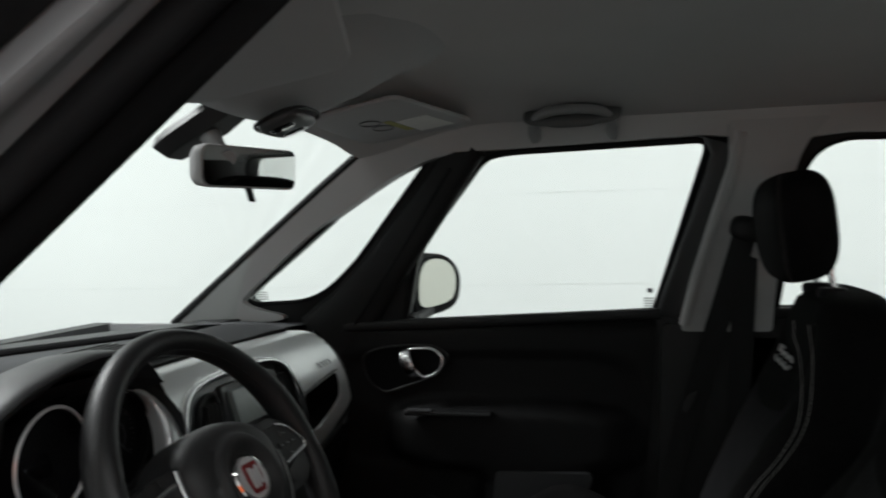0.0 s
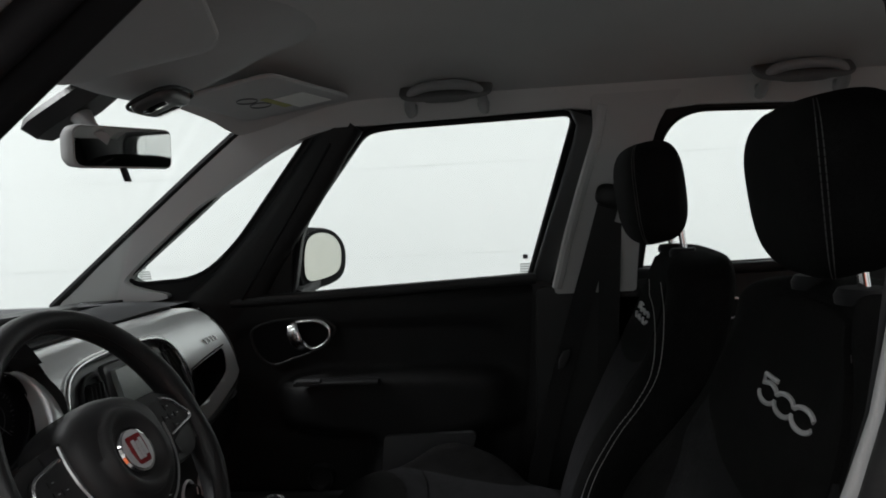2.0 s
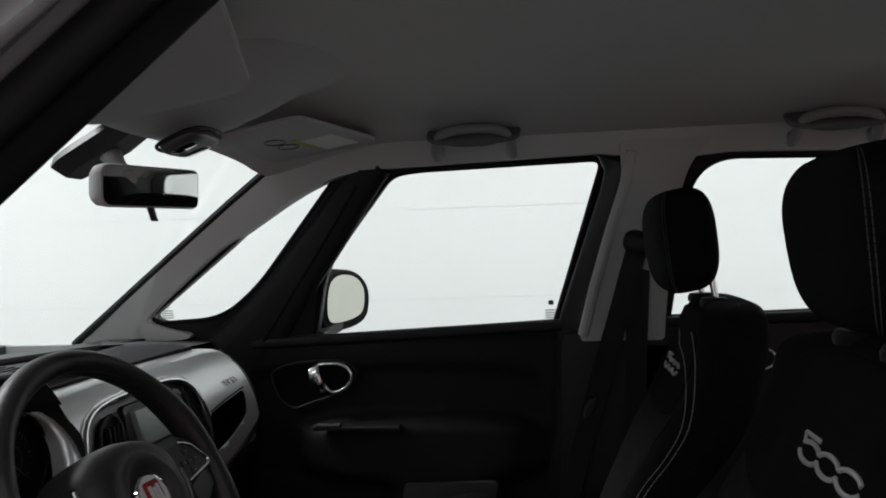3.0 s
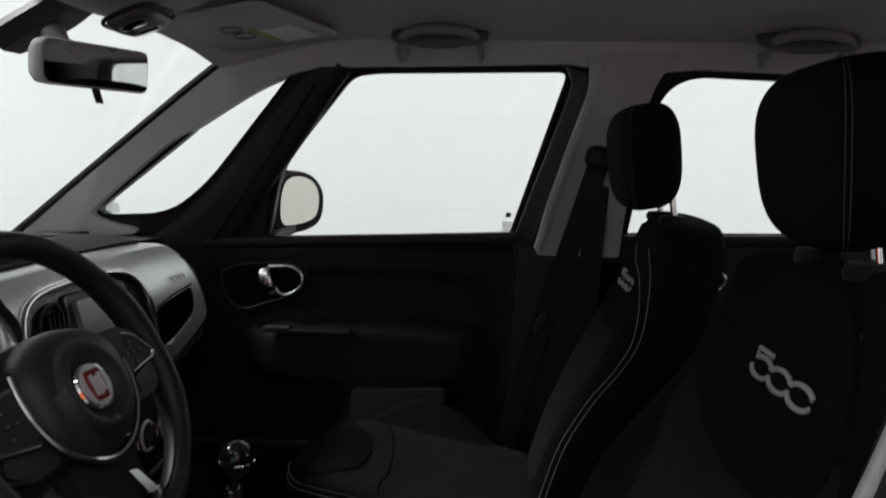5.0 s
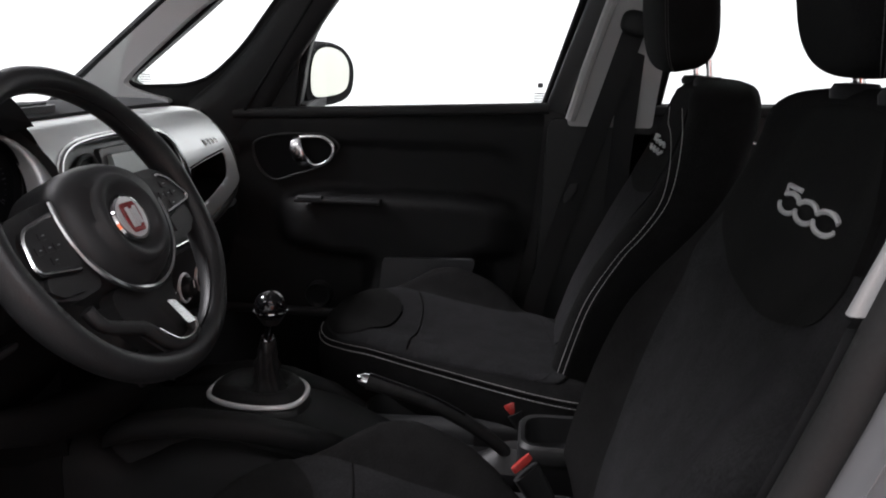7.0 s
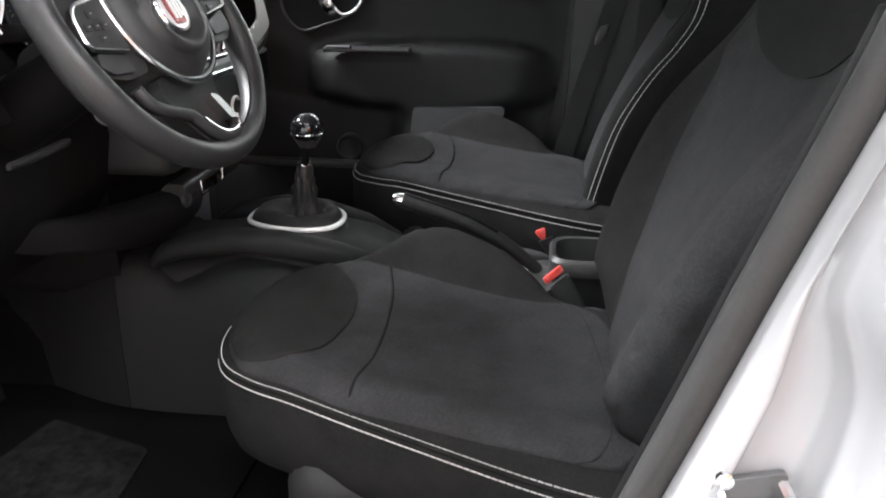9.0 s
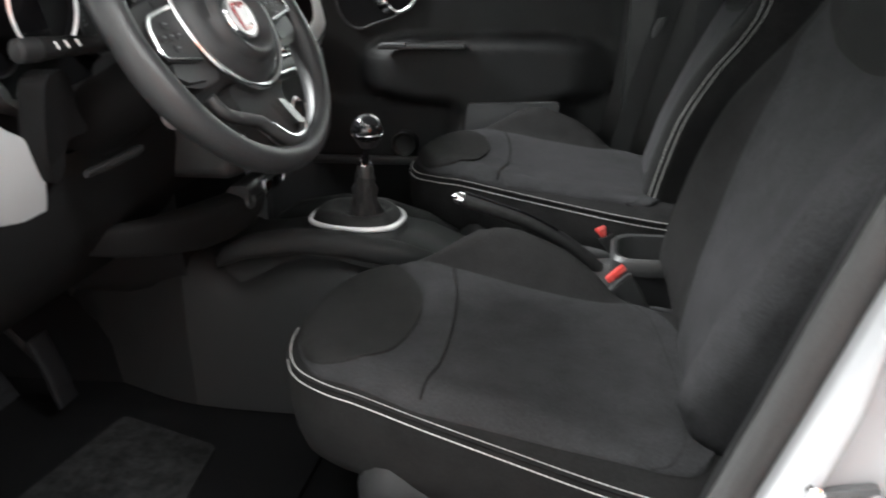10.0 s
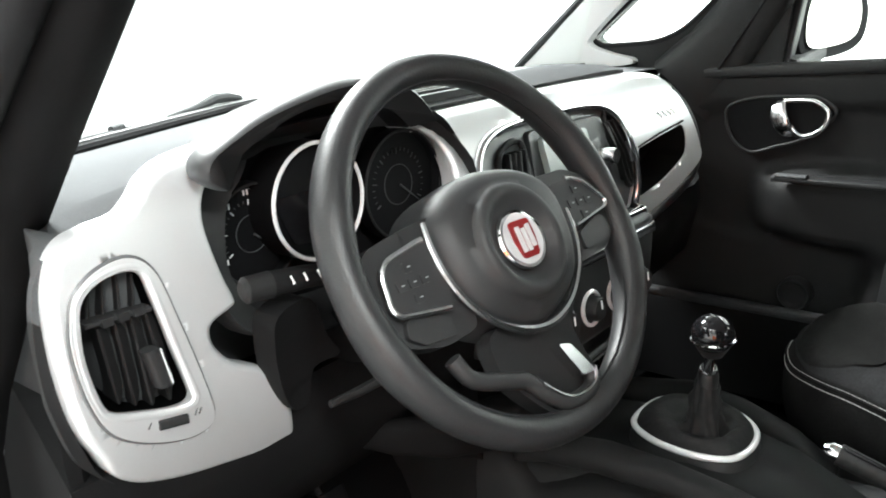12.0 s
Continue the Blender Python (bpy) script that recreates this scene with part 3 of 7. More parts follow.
for z in [0.30 + 0.02 * i for i in range(60)]:
    e1, e2 = lerp(RIDGE, z), lerp(FLANK, z)
    line = ((0.0, -0.735), (0.0, -0.758), (0.003, -0.766), (max(0.0035, e1 - 0.006), -0.7750), (max(0.004, e1 - 0.002), -0.7785), (max(0.0045, e1), -0.7785), (e1 + 0.003, -0.7750), (e1 + 0.007, -0.7690), (e2 - 0.004, -0.7660), (e2 + 0.001, -0.7700), (e2 + 0.006, -0.788), (e2 + 0.013, -0.816), (e2 + 0.026, -0.834), (e2 + 0.05, -0.842), (0.17, -0.842), (0.17, -0.73))
    rows_.append([Vector((edge_x(z) + 0.03 + dx, y + 0.10 * max(0, z - 1.05), z)) for dx, y in line])
part("painted_centre_pillar", loft(rows_), PAINT, car, "light grey painted centre pillar with a pressed recess", sharp=75)
rows_ = []
for x, w, z in ((-2.32, 0.50, 0.72), (-2.30, 0.60, 0.82), (-2.20, 0.68, 0.90), (-1.95, 0.74, 0.97), (-1.70, 0.77, 1.01), (-1.52, 0.78, 1.025)):
    rows_.append([Vector((x + 0.10 * (y / w) ** 2, y, h)) for y, h in ((-w, 0.45), (-w, z - 0.16), (-w * 0.96, z - 0.06), (-w * 0.75, z - 0.01), (0, z), (w * 0.75, z - 0.01), (w * 0.96, z - 0.06), (w, z - 0.16), (w, 0.45))])
part("bonnet", loft(rows_), PAINT, car, "plain light painted bonnet", sharp=60)
part("rear_door_skin", box(0.20, 1.30, -0.84, -0.75, 0.26, 1.05), PAINT, car, "light painted shut rear door", bevel=0.02)
part("rear_door_frame", panel([(0.10, 1.05), (1.3, 1.05), (1.3, 1.47), (0.19, 1.47)], [rounded([(0.20, 1.09), (0.9, 1.10), (0.8, 1.40), (0.27, 1.40)], 0.04)], side(0.0, 0.05, -1)), BLACK, car)

# door striker on the pillar
st = thing("door_striker", (-0.06, -0.79, 0.72), "bright zinc door striker loop bolted to the painted pillar", "latch")
part("base_plate", panel(rounded([(-0.024, -0.012), (0.024, -0.012), (0.024, 0.012), (-0.024, 0.012)], 0.006), [], lambda u, v, d: Vector((-0.055 + u, -0.770 - 0.006 * (1 - d), 0.710 + v + 0.25 * u))), FRAMESATIN, st, "dull zinc base plate", bevel=0.001)
part("loop", tube(smooth([(-0.073, -0.785, 0.712), (-0.073, -0.815, 0.714), (-0.062, -0.826, 0.718), (-0.045, -0.826, 0.722), (-0.036, -0.815, 0.724), (-0.036, -0.785, 0.724)], 4, False), 0.0045, 8), CHROME, st, "shiny striker loop")
for bx, bz in ((-0.074, 0.726), (-0.036, 0.708)):
    part("bolt", lathe(pose(bx, -0.786, bz, 90), [(0.0001, -0.001), (0.006, -0.001), (0.006, 0.003), (0.003, 0.004), (0.0001, 0.003)], 12), CHROME, st)


# ---- seats ----
PLAN_HALF = [(-0.582, 0.0), (-0.575, 0.06), (-0.548, 0.118), (-0.50, 0.158), (-0.42, 0.19), (-0.30, 0.226), (-0.18, 0.258), (-0.09, 0.268), (-0.035, 0.25), (-0.01, 0.19), (-0.005, 0.09)]
FAR_HALF = [(-0.582, 0.0), (-0.575, 0.06), (-0.548, 0.118), (-0.50, 0.158), (-0.42, 0.190), (-0.34, 0.213), (-0.27, 0.208), (-0.22, 0.182), (-0.175, 0.148), (-0.10, 0.128), (-0.02, 0.120), (-0.005, 0.09)]
PLAN = smooth(FAR_HALF + [(-0.005, 0.0)] + [(x, -y) for x, y in reversed(PLAN_HALF[1:])], 4)


def spine(x):
    return min(-0.10, max(-0.42, x))


def reach(x, y):
    """How far out towards the cushion's rim a place of the plan lies: 0 at the middle, 1 at the rim."""
    cx = spine(x)
    dx, dy = x - cx, y
    d = math.hypot(dx, dy)
    if d < 1e-6:
        return 0.0
    dx, dy = dx / d, dy / d
    best = 1e9
    for i in range(len(PLAN)):
        (ax, ay), (bx, by) = PLAN[i - 1], PLAN[i]
        ex, ey = bx - ax, by - ay
        det = dx * ey - dy * ex
        if abs(det) < 1e-9:
            continue
        t = ((ax - cx) * ey - ay * ex) / det
        s = ((ax - cx) * dy - ay * dx) / det
        if t > 0 and -1e-4 <= s <= 1 + 1e-4:
            best = min(best, t)
    return min(1.2, d / best)


def cushion_z(x, y, s):
    mid = 0.640 - 0.11 * max(0.0, x + 0.46) - 0.10 * max(0.0, -0.52 - x)
    side_part = step01(0.05, 0.14, abs(y))
    lift = lerp([(-0.53, 0.0), (-0.47, 0.034), (-0.41, 0.058), (-0.33, 0.062), (-0.26, 0.044), (-0.18, 0.006)], x) if y > 0 else 0.004 * step01(-0.56, -0.42, x)
    edge = lerp([(-0.5, 0.135), (-0.41, 0.138), (-0.304, 0.113), (-0.22, 0.10), (-0.17, 0.118)], x)
    z = mid + lift * (step01(-0.004, 0.055, y - edge) if y > 0 else step01(0.55, 0.80, s) * side_part)
    return z - (0.026 if y < 0 else 0.042) * step01(0.80, 1.02, s) ** 1.5 - 0.004 * step01(0.5, 0, s)


BACK = [  # height, front at the middle, half width, depth, forward wing
    (0.56, -0.121, 0.19, 0.12, 0.0), (0.63, -0.106, 0.215, 0.13, 0.012), (0.72, -0.074, 0.245, 0.135, 0.036), (0.82, -0.028, 0.266, 0.135, 0.052), (0.90, 0.012, 0.272, 0.13, 0.045),
    (0.97, 0.049, 0.264, 0.12, 0.028), (1.03, 0.077, 0.249, 0.11, 0.026), (1.08, 0.096, 0.230, 0.105, 0.030), (1.112, 0.106, 0.206, 0.098, 0.036), (1.132, 0.118, 0.165, 0.082, 0.030), (1.141, 0.134, 0.10, 0.05, 0.010)]
# the sewn edge on the flank: height, depth
SEAM = [(p[0], p[1]) for p in smooth([(0.60, -0.112), (0.70, -0.092), (0.79, -0.066), (0.865, -0.026), (0.915, 0.012), (0.965, 0.042), (1.04, 0.060), (1.09, 0.065), (1.118, 0.064)], 5, False)]
BACK_ROWS = smooth([Vector((r[0], r[1], r[2])) for r in BACK], 5, False)
BACK_MORE = smooth([Vector((r[0], r[3], r[4])) for r in BACK], 5, False)


BULGE = {"gain": 0.0, "far": 0.0}  # how far the side wings of the seat in hand swell out


def back_row(z):
    f = lambda rows, k: lerp([(r[0], r[k]) for r in rows], z)
    swell = BULGE["gain"] * lerp([(0.58, 0.0), (0.65, 0.034), (0.72, 0.022), (0.80, 0.014), (0.86, 0.010), (0.92, 0.0)], z)
    return f(BACK_ROWS, 1), f(BACK_ROWS, 2), f(BACK_MORE, 1), f(BACK_MORE, 2) + swell


def wing_at(y, wing):
    """The wing away from the door lies flatter on the passenger seat."""
    return wing if y < 0 else wing - BULGE["far"] * (wing + 0.016)


def back_front(y, z):
    xf, w, dep, wing = back_row(z)
    a = min(0.999, abs(y) / w)
    c = a ** (1 / 0.55)
    return xf + dep / 2 - dep / 2 * math.sqrt(max(0.0, 1 - c * c)) ** 0.6 - wing_at(y, wing) * step01(0.45, 0.92, a)


def arcs_emblem(off, zc, wide=1.08, mid=-0.036, lift=0.0075):
    """An embroidered mark: a hooked stroke and two rows of scallops, sewn on the shield."""
    strokes, r = [], 0.0245
    for k in range(3):
        c = 0.050 - 0.049 * k
        if k:
            strokes.append([(c - r * math.cos(a), 0.003 + r * math.sin(a)) for a in [radians(18 + 12 * i) for i in range(13)]])
        else:
            strokes.append([(0.034, 0.044), (0.073, 0.044), (0.069, 0.016), (0.064, 0.022), (0.052, 0.027), (0.040, 0.025), (0.030, 0.018), (0.026, 0.010)])
        strokes.append([(c - r * math.cos(a), -0.006 + r * math.sin(a)) for a in [radians(-8 - 12.6 * i) for i in range(14)]])
    return join(*[tube([Vector((back_front(wide * u + mid, zc + 0.33 * v) - lift, wide * u + mid, zc + 0.33 * v)) + off for u, v in st], 0.0028, 6) for st in strokes])


def seat(name, dx, cy, dz, bz, label):
    BULGE["gain"], BULGE["far"] = (1.0, 0.0) if cy < 0 else (0.3, 1.0)
    off = Vector((dx + (0.018 if cy > 0 else 0.0), cy, dz))
    offb = Vector((dx, cy, bz))
    th = thing(name, (dx - 0.28, cy, 0.315), label, "car seat", "front seats")
    # cushion
    levels = [0.1, 0.2, 0.3, 0.4, 0.48, 0.54, 0.58, 0.62, 0.65, 0.68, 0.71, 0.74, 0.77, 0.80, 0.84, 0.88, 0.92, 0.955, 0.985, 1.0]
    rings = []
    for s in levels:
        rings.append([Vector((spine(p[0]) + (p[0] - spine(p[0])) * s, p[1] * s, 0)) for p in PLAN])
        for v in rings[-1]:
            v.z = cushion_z(v.x, v.y, s)
    rim = rings[-1]
    for grow, drop in ((1.012, 0.014), (1.02, 0.035), (1.018, 0.06), (0.995, 0.085), (0.955, 0.105), (0.90, 0.112)):
        rings.append([Vector((spine(p.x) + (p.x - spine(p.x)) * grow, p.y * grow, min(p.z, 0.64) - drop)) for p in rim])
    part("cushion", loft([[v + off for v in r] for r in rings]), FABRIC, th, "black cloth cushion", sharp=80)
    top = lambda lift: (lambda x, y, d: Vector((x, y, cushion_z(x, y, reach(x, y)) + lift * (1 - d) - 0.004 * d)) + off)
    ins = smooth([(-0.522, -0.136), (-0.49, -0.156), (-0.44, -0.176), (-0.387, -0.194), (-0.317, -0.209), (-0.244, -0.224), (-0.175, -0.235), (-0.140, -0.239), (-0.112, -0.232), (-0.096, -0.176), (-0.099, -0.044), (-0.122, 0.073), (-0.160, 0.112),
                  (-0.22, 0.101), (-0.304, 0.113), (-0.41, 0.140), (-0.47, 0.142), (-0.512, 0.128), (-0.545, 0.098), (-0.567, 0.04), (-0.568, -0.03), (-0.552, -0.09)], 4)
    part("seat_insert", panel(ins, [], top(0.003), 0.014), INSERT, th, "charcoal woven seat insert", sharp=80)
    oval = smooth([(-0.522, -0.130), (-0.473, -0.145), (-0.437, -0.118), (-0.424, -0.045), (-0.434, 0.04), (-0.470, 0.105), (-0.505, 0.132), (-0.54, 0.103), (-0.565, 0.05), (-0.569, -0.02), (-0.552, -0.085)], 5)
    part("front_patch", panel(oval, [], top(0.006), 0.014), PATCH, th, "dark knitted front patch", sharp=80)
    seam = smooth([(-0.41, 0.140), (-0.388, 0.041), (-0.378, -0.099), (-0.387, -0.186)], 8, False)
    rear_seam = smooth([(-0.160, -0.238), (-0.138, -0.228), (-0.125, -0.176), (-0.128, -0.044), (-0.147, 0.073), (-0.175, 0.12)], 8, False)
    part("rear_seam", tube([top(0.002)(q[0], q[1], 0) for q in rear_seam], 0.0013, 6), FABRIC, th, "sunken rear seam")
    part("cross_seam", tube([top(0.0030)(p.x, p.y, 0) for p in [Vector((q[0], q[1], 0)) for q in seam]], 0.0016, 6), FABRIC, th, "sunken cross seam")
    run = [i for i in range(len(PLAN)) if PLAN[i][0] < -0.07]
    n = len(PLAN)
    order = sorted(run, key=lambda i: (i - n if i > n // 2 else i))
    edge_ring = [Vector((spine(p.x) + (p.x - spine(p.x)) * 1.009, p.y * 1.009, min(p.z, 0.64) - 0.0075)) for p in rim]
    for nm, ring, lift in (("upper_stitching", rings[len(levels) - 2], 0.0010), ("lower_stitching", edge_ring, 0.0010)):
        pts = []
        for i in order:
            p, c = ring[i], Vector((spine(ring[i].x), 0, ring[i].z - 0.03))
            pts.append(p + (p - c).normalized() * lift + off)
        part(nm, stitches(smooth(pts, 4, False)), THREAD, th, "pale contrast stitching")
    part("piping", tube(smooth([rings[len(levels) - 1][i] + off for i in order], 2, False), 0.0026, 6), FABRIC, th)
    # base and rails
    part("seat_base", loft([[Vector((x, y, z)) + off for x, y in rounded([(-0.47 + g, -0.20 + g), (-0.06, -0.215 + g), (-0.06, 0.215 - g), (-0.47 + g, 0.20 - g)], 0.06)] for z, g in ((0.36, 0.02), (0.40, 0.0), (0.50, 0.0), (0.545, 0.01))]), BLACK, th, "black plastic seat base")
    part("side_cover", bar([(x + dx, cy - 0.228, z + dz, h, 0.022) for x, z, h in ((-0.50, 0.468, 0.030), (-0.44, 0.470, 0.046), (-0.30, 0.465, 0.055), (-0.12, 0.465, 0.055), (0.02, 0.49, 0.05), (0.07, 0.52, 0.035))], (0, 0, 1), (0, 1, 0)), GREYPLASTIC, th, "dark grey plastic side cover")
    part("height_lever", bar([(x + dx, cy - 0.262, z + dz, h, 0.010) for x, z, h in ((-0.45, 0.452, 0.008), (-0.43, 0.456, 0.022), (-0.30, 0.462, 0.026), (-0.20, 0.468, 0.020), (-0.18, 0.47, 0.006))], (0, 0, 1), (0, 1, 0)), GREYPLASTIC, th, "grey seat height lever")
    for y in (-0.19, 0.19):
        part("rail", box(-0.50 + dx, 0.06 + dx, cy + y - 0.018, cy + y + 0.018, 0.312, 0.37 + dz), BLACK, th)
    # backrest
    rings = []
    for a, b in zip(BACK_ROWS, BACK_MORE):
        z, xf, w = a
        dep, wing = b[1], back_row(z)[3]
        ring = []
        for j in range(44):
            q = 2 * math.pi * j / 44
            y, x = w * sp(math.cos(q), 0.55), dep / 2 * sp(math.sin(q), 0.6)
            if x < 0:
                x -= wing_at(y, wing) * step01(0.45, 0.92, abs(y) / w)
            ring.append(Vector((xf + dep / 2 + x, y, z)) + offb)
        rings.append(ring)
    part("backrest", loft(rings), FABRIC, th, "black cloth backrest with side wings", sharp=80)
    if cy < 0:
        flank = []
        for z in [0.60 + 0.02 * i for i in range(20)]:
            xf, w, dep, wing = back_row(z)
            row = []
            for lift in (0.0035, -0.003):
                line = []
                for j in range(15):
                    q = math.pi * (0.70 + 0.62 * j / 14)
                    y, x = -(w + lift) * abs(math.cos(q)) ** 0.55, (dep / 2 + lift) * sp(math.sin(q), 0.6)
                    if x < 0:
                        x -= wing * step01(0.45, 0.92, min(1.0, abs(y) / w))
                    line.append(Vector((xf + dep / 2 + x, y, z)) + offb)
                row += line if lift > 0 else list(reversed(line))
            flank.append(row)
        part("flank_panel", loft(flank), INSERT, th, "charcoal woven panel round the wing", sharp=80)
    face = lambda lift: (lambda y, z, d: Vector((back_front(y, z) - lift * (1 - d) + 0.004 * d, y, z)) + offb)
    half_in = [(0.058, 0.645), (0.102, 0.691), (0.133, 0.742), (0.155, 0.797), (0.170, 0.857), (0.182, 0.905), (0.205, 0.943), (0.20, 0.98), (0.17, 1.03)]
    mid = smooth([(0.0, 0.575 if cy < 0 else 0.62)] + [(0.94 * a, b) for a, b in half_in] + [(0, 1.05)] + ([(-0.17, 1.03), (-0.24, 0.97), (-0.263, 0.90), (-0.258, 0.82), (-0.238, 0.72), (-0.203, 0.63), (-0.15, 0.575)] if cy < 0 else [(-a, b) for a, b in reversed(half_in)]), 4)
    part("back_insert", panel(mid, [], face(0.005 if cy < 0 else 0.002), 0.025), INSERT, th, "charcoal woven back insert", sharp=80)
    half_sh = [(0.08, 1.122), (0.14, 1.105), (0.175, 1.06), (0.19, 1.02), (0.185, 0.992), (0.155, 0.965), (0.11, 0.950), (0.06, 0.942)]
    near_sh = [(-0.05, 0.936), (-0.10, 0.940), (-0.155, 0.953), (-0.198, 0.970), (-0.208, 0.995), (-0.200, 1.025), (-0.182, 1.062), (-0.14, 1.105), (-0.08, 1.122)] if cy < 0 else [(-a, b) for a, b in reversed(half_sh)]
    shield = smooth([(0.0, 1.126)] + half_sh + [(0.0, 0.938)] + near_sh, 4)
    part("shield", panel(shield, [], face(0.007 if cy < 0 else 0.004), 0.02), SHIELD, th, "black shield-shaped upper panel", sharp=80)
    part("embroidery", arcs_emblem(offb, 1.027, 1.08, -0.032) if cy < 0 else arcs_emblem(offb, 1.021, 0.85, -0.020, 0.0115), EMBROIDERY, th, "silver embroidered scalloped mark")
    for k in range(2 if cy > 0 else 0):
        pts = []
        for z in [0.62 + 0.008 * i for i in range(61)]:
            xf, w, dep, wing = back_row(z)
            xs = lerp(SEAM, z) + 0.009 * k
            q = (xs - xf - dep / 2 + wing) / (dep / 2)
            if q > 0:
                q = max(0.0, (xs - xf - dep / 2) / (dep / 2))
            q = max(-0.985, q)
            y = w * (1 - abs(q) ** (2 / 0.6)) ** 0.275
            pts.append(Vector((xs, -(y + 0.0012), z)) + offb)
        part("back_stitching", stitches(smooth(pts, 2, False)), THREAD, th, "pale contrast stitching")
    for k, inset in enumerate((0.875, 0.91)):
        pts = []
        for i in range(31):
            u = -1 + 2 * i / 30
            z = 1.080 + 0.036 * (1 - abs(u) ** 2.5) + 0.004 * k
            w = back_row(1.084)[1] * inset
            y = u * w
            pts.append(Vector((back_front(y, min(z, 1.136)) - 0.0012 + 0.006 * k, y, z)) + offb)
        part("top_stitching", stitches(pts[3:-3]), DIMTHREAD if cy < 0 else THREAD, th, "contrast stitching over the shoulders")
    # headrest on two chrome posts
    m = Matrix.Translation(Vector((0.122, 0.002, 1.242) if cy < 0 else (0.085, 0.004, 1.247)) + offb) @ pose(0, 0, 0, 0, -10, 0)
    HW, HD, HH = (0.131, 0.056, 0.089) if cy < 0 else (0.138, 0.056, 0.094)
    squeeze = lambda v: Vector((v.x + 0.006 * v.z / HH, v.y * (1 + 0.10 * v.z / HH), v.z))
    rings_h = []
    for i in range(25):
        a = -math.pi / 2 + math.pi * i / 24
        c, sn = sp(max(math.cos(a), 1e-4), 0.62), sp(math.sin(a), 0.66)
        rings_h.append([m @ squeeze(Vector((HD * c * sp(math.cos(2 * math.pi * j / 40), 0.62), HW * c * sp(math.sin(2 * math.pi * j / 40), 0.52), HH * sn))) for j in range(40)])
    head = part("headrest", loft(rings_h), FABRIC, th, "black cloth headrest", sharp=80)
    for k in range(2):
        for sgn in (-1, 1):
            qa = 2 * math.pi * (0.5 - sgn * (0.142 + 0.016 * k))
            loop = []
            for i in range(41):
                a = radians(-66 + 134 * i / 40)
                c, sn = sp(math.cos(a), 0.62), sp(math.sin(a), 0.66)
                loop.append(m @ (1.008 * squeeze(Vector((HD * c * sp(math.cos(qa), 0.62), HW * c * sp(math.sin(qa), 0.52), HH * sn)))))
            part("headrest_stitching", stitches(loop), DIMTHREAD, head, "grey contrast stitching")
    for y in (-0.062, 0.062):
        p = Vector((0.128, y, 0)) + offb
        part("post", tube([p + Vector((0.012, 0, 1.10)), p + Vector((0, 0, 1.19))], 0.0062, 10), CHROME, th, "chrome headrest post")
        part("post_socket", lathe(Matrix.Translation(p + Vector((0.004, 0, 1.136))), [(0.0001, -0.006), (0.024, -0.006), (0.025, 0.002), (0.021, 0.009), (0.008, 0.010), (0.0001, 0.010)], 18), RUBBER, th)
    return th


seat("front_seat", 0.0, -0.365, 0.0, 0.0, "black cloth driver's seat with charcoal insert and pale stitching")
seat("front_seat", -0.030, 0.348, 0.03, -0.008, "black cloth passenger seat with charcoal insert, set slightly forward")


# ---- steering wheel ----
WHEEL = Matrix.Translation((-0.65, -0.36, 0.98)) @ Euler((0, 0, radians(-4.7))).to_matrix().to_4x4() @ Matrix(((0, -0.488, 0.873, 0), (1, 0, 0, 0), (0, 0.873, 0.488, 0), (0, 0, 0, 1)))
wheel = thing("steering_wheel", WHEEL.translation, "black leather three-spoke steering wheel with satin trim", "steering wheel")


def onw(fn):
    return lambda u, v, d: WHEEL @ Vector((u, v, fn(u, v, d)))


rings = []
for i in range(73):
    a = 2 * math.pi * i / 72
    fat = 0.0165 + 0.0022 * (math.exp(-((abs(math.sin(a)) - 0.35) / 0.25) ** 2) if abs(math.cos(a)) > 0.5 else 0)
    rings.append([WHEEL @ Vector(((0.172 + fat * 0.88 * math.cos(q)) * math.cos(a), (0.172 + fat * 0.88 * math.cos(q)) * math.sin(a), fat * 1.05 * math.sin(q))) for q in [2 * math.pi * j / 16 for j in range(16)]])
rim = part("rim", loft(rings, cap=False), LEATHER, wheel, "black leather rim", sharp=80)
part("rim_seam", tube([WHEEL @ Vector((0.158 * math.cos(2 * math.pi * i / 72), 0.158 * math.sin(2 * math.pi * i / 72), 0.0065)) for i in range(72)], 0.0011, 5, closed=True), RUBBER, rim)
# airbag boss: domed cover with a raised ring round the badge
HUB = Vector((-0.003, -0.008, 0.0))
boss = [(0.0, 0.066), (0.05, 0.057), (0.080, 0.036), (0.086, 0.008), (0.080, -0.032), (0.056, -0.062), (0.0, -0.083), (-0.056, -0.062), (-0.080, -0.032), (-0.086, 0.008), (-0.080, 0.036), (-0.05, 0.057)]
boss_line = smooth([Vector((a, b, 0)) for a, b in boss], 4)
ang = [math.atan2(p.y - HUB.y, p.x - HUB.x) for p in boss_line]
rings = [[WHEEL @ Vector((p.x * k, p.y * k, h)) for p in boss_line] for k, h in ((1.03, -0.045), (1.03, -0.012), (1.0, 0.004), (0.95, 0.014), (0.86, 0.021), (0.76, 0.0255))]
for rr, h in ((0.0535, 0.0275), (0.0520, 0.0325), (0.0475, 0.0365), (0.0430, 0.0365), (0.0385, 0.0335), (0.034, 0.0285), (0.030, 0.0260), (0.010, 0.0255)):
    rings.append([WHEEL @ (HUB + Vector((rr * math.cos(a), rr * math.sin(a), h))) for a in ang])
part("airbag_cover", loft(rings), WHEELSKIN, wheel, "charcoal airbag cover with a raised round boss", sharp=60)
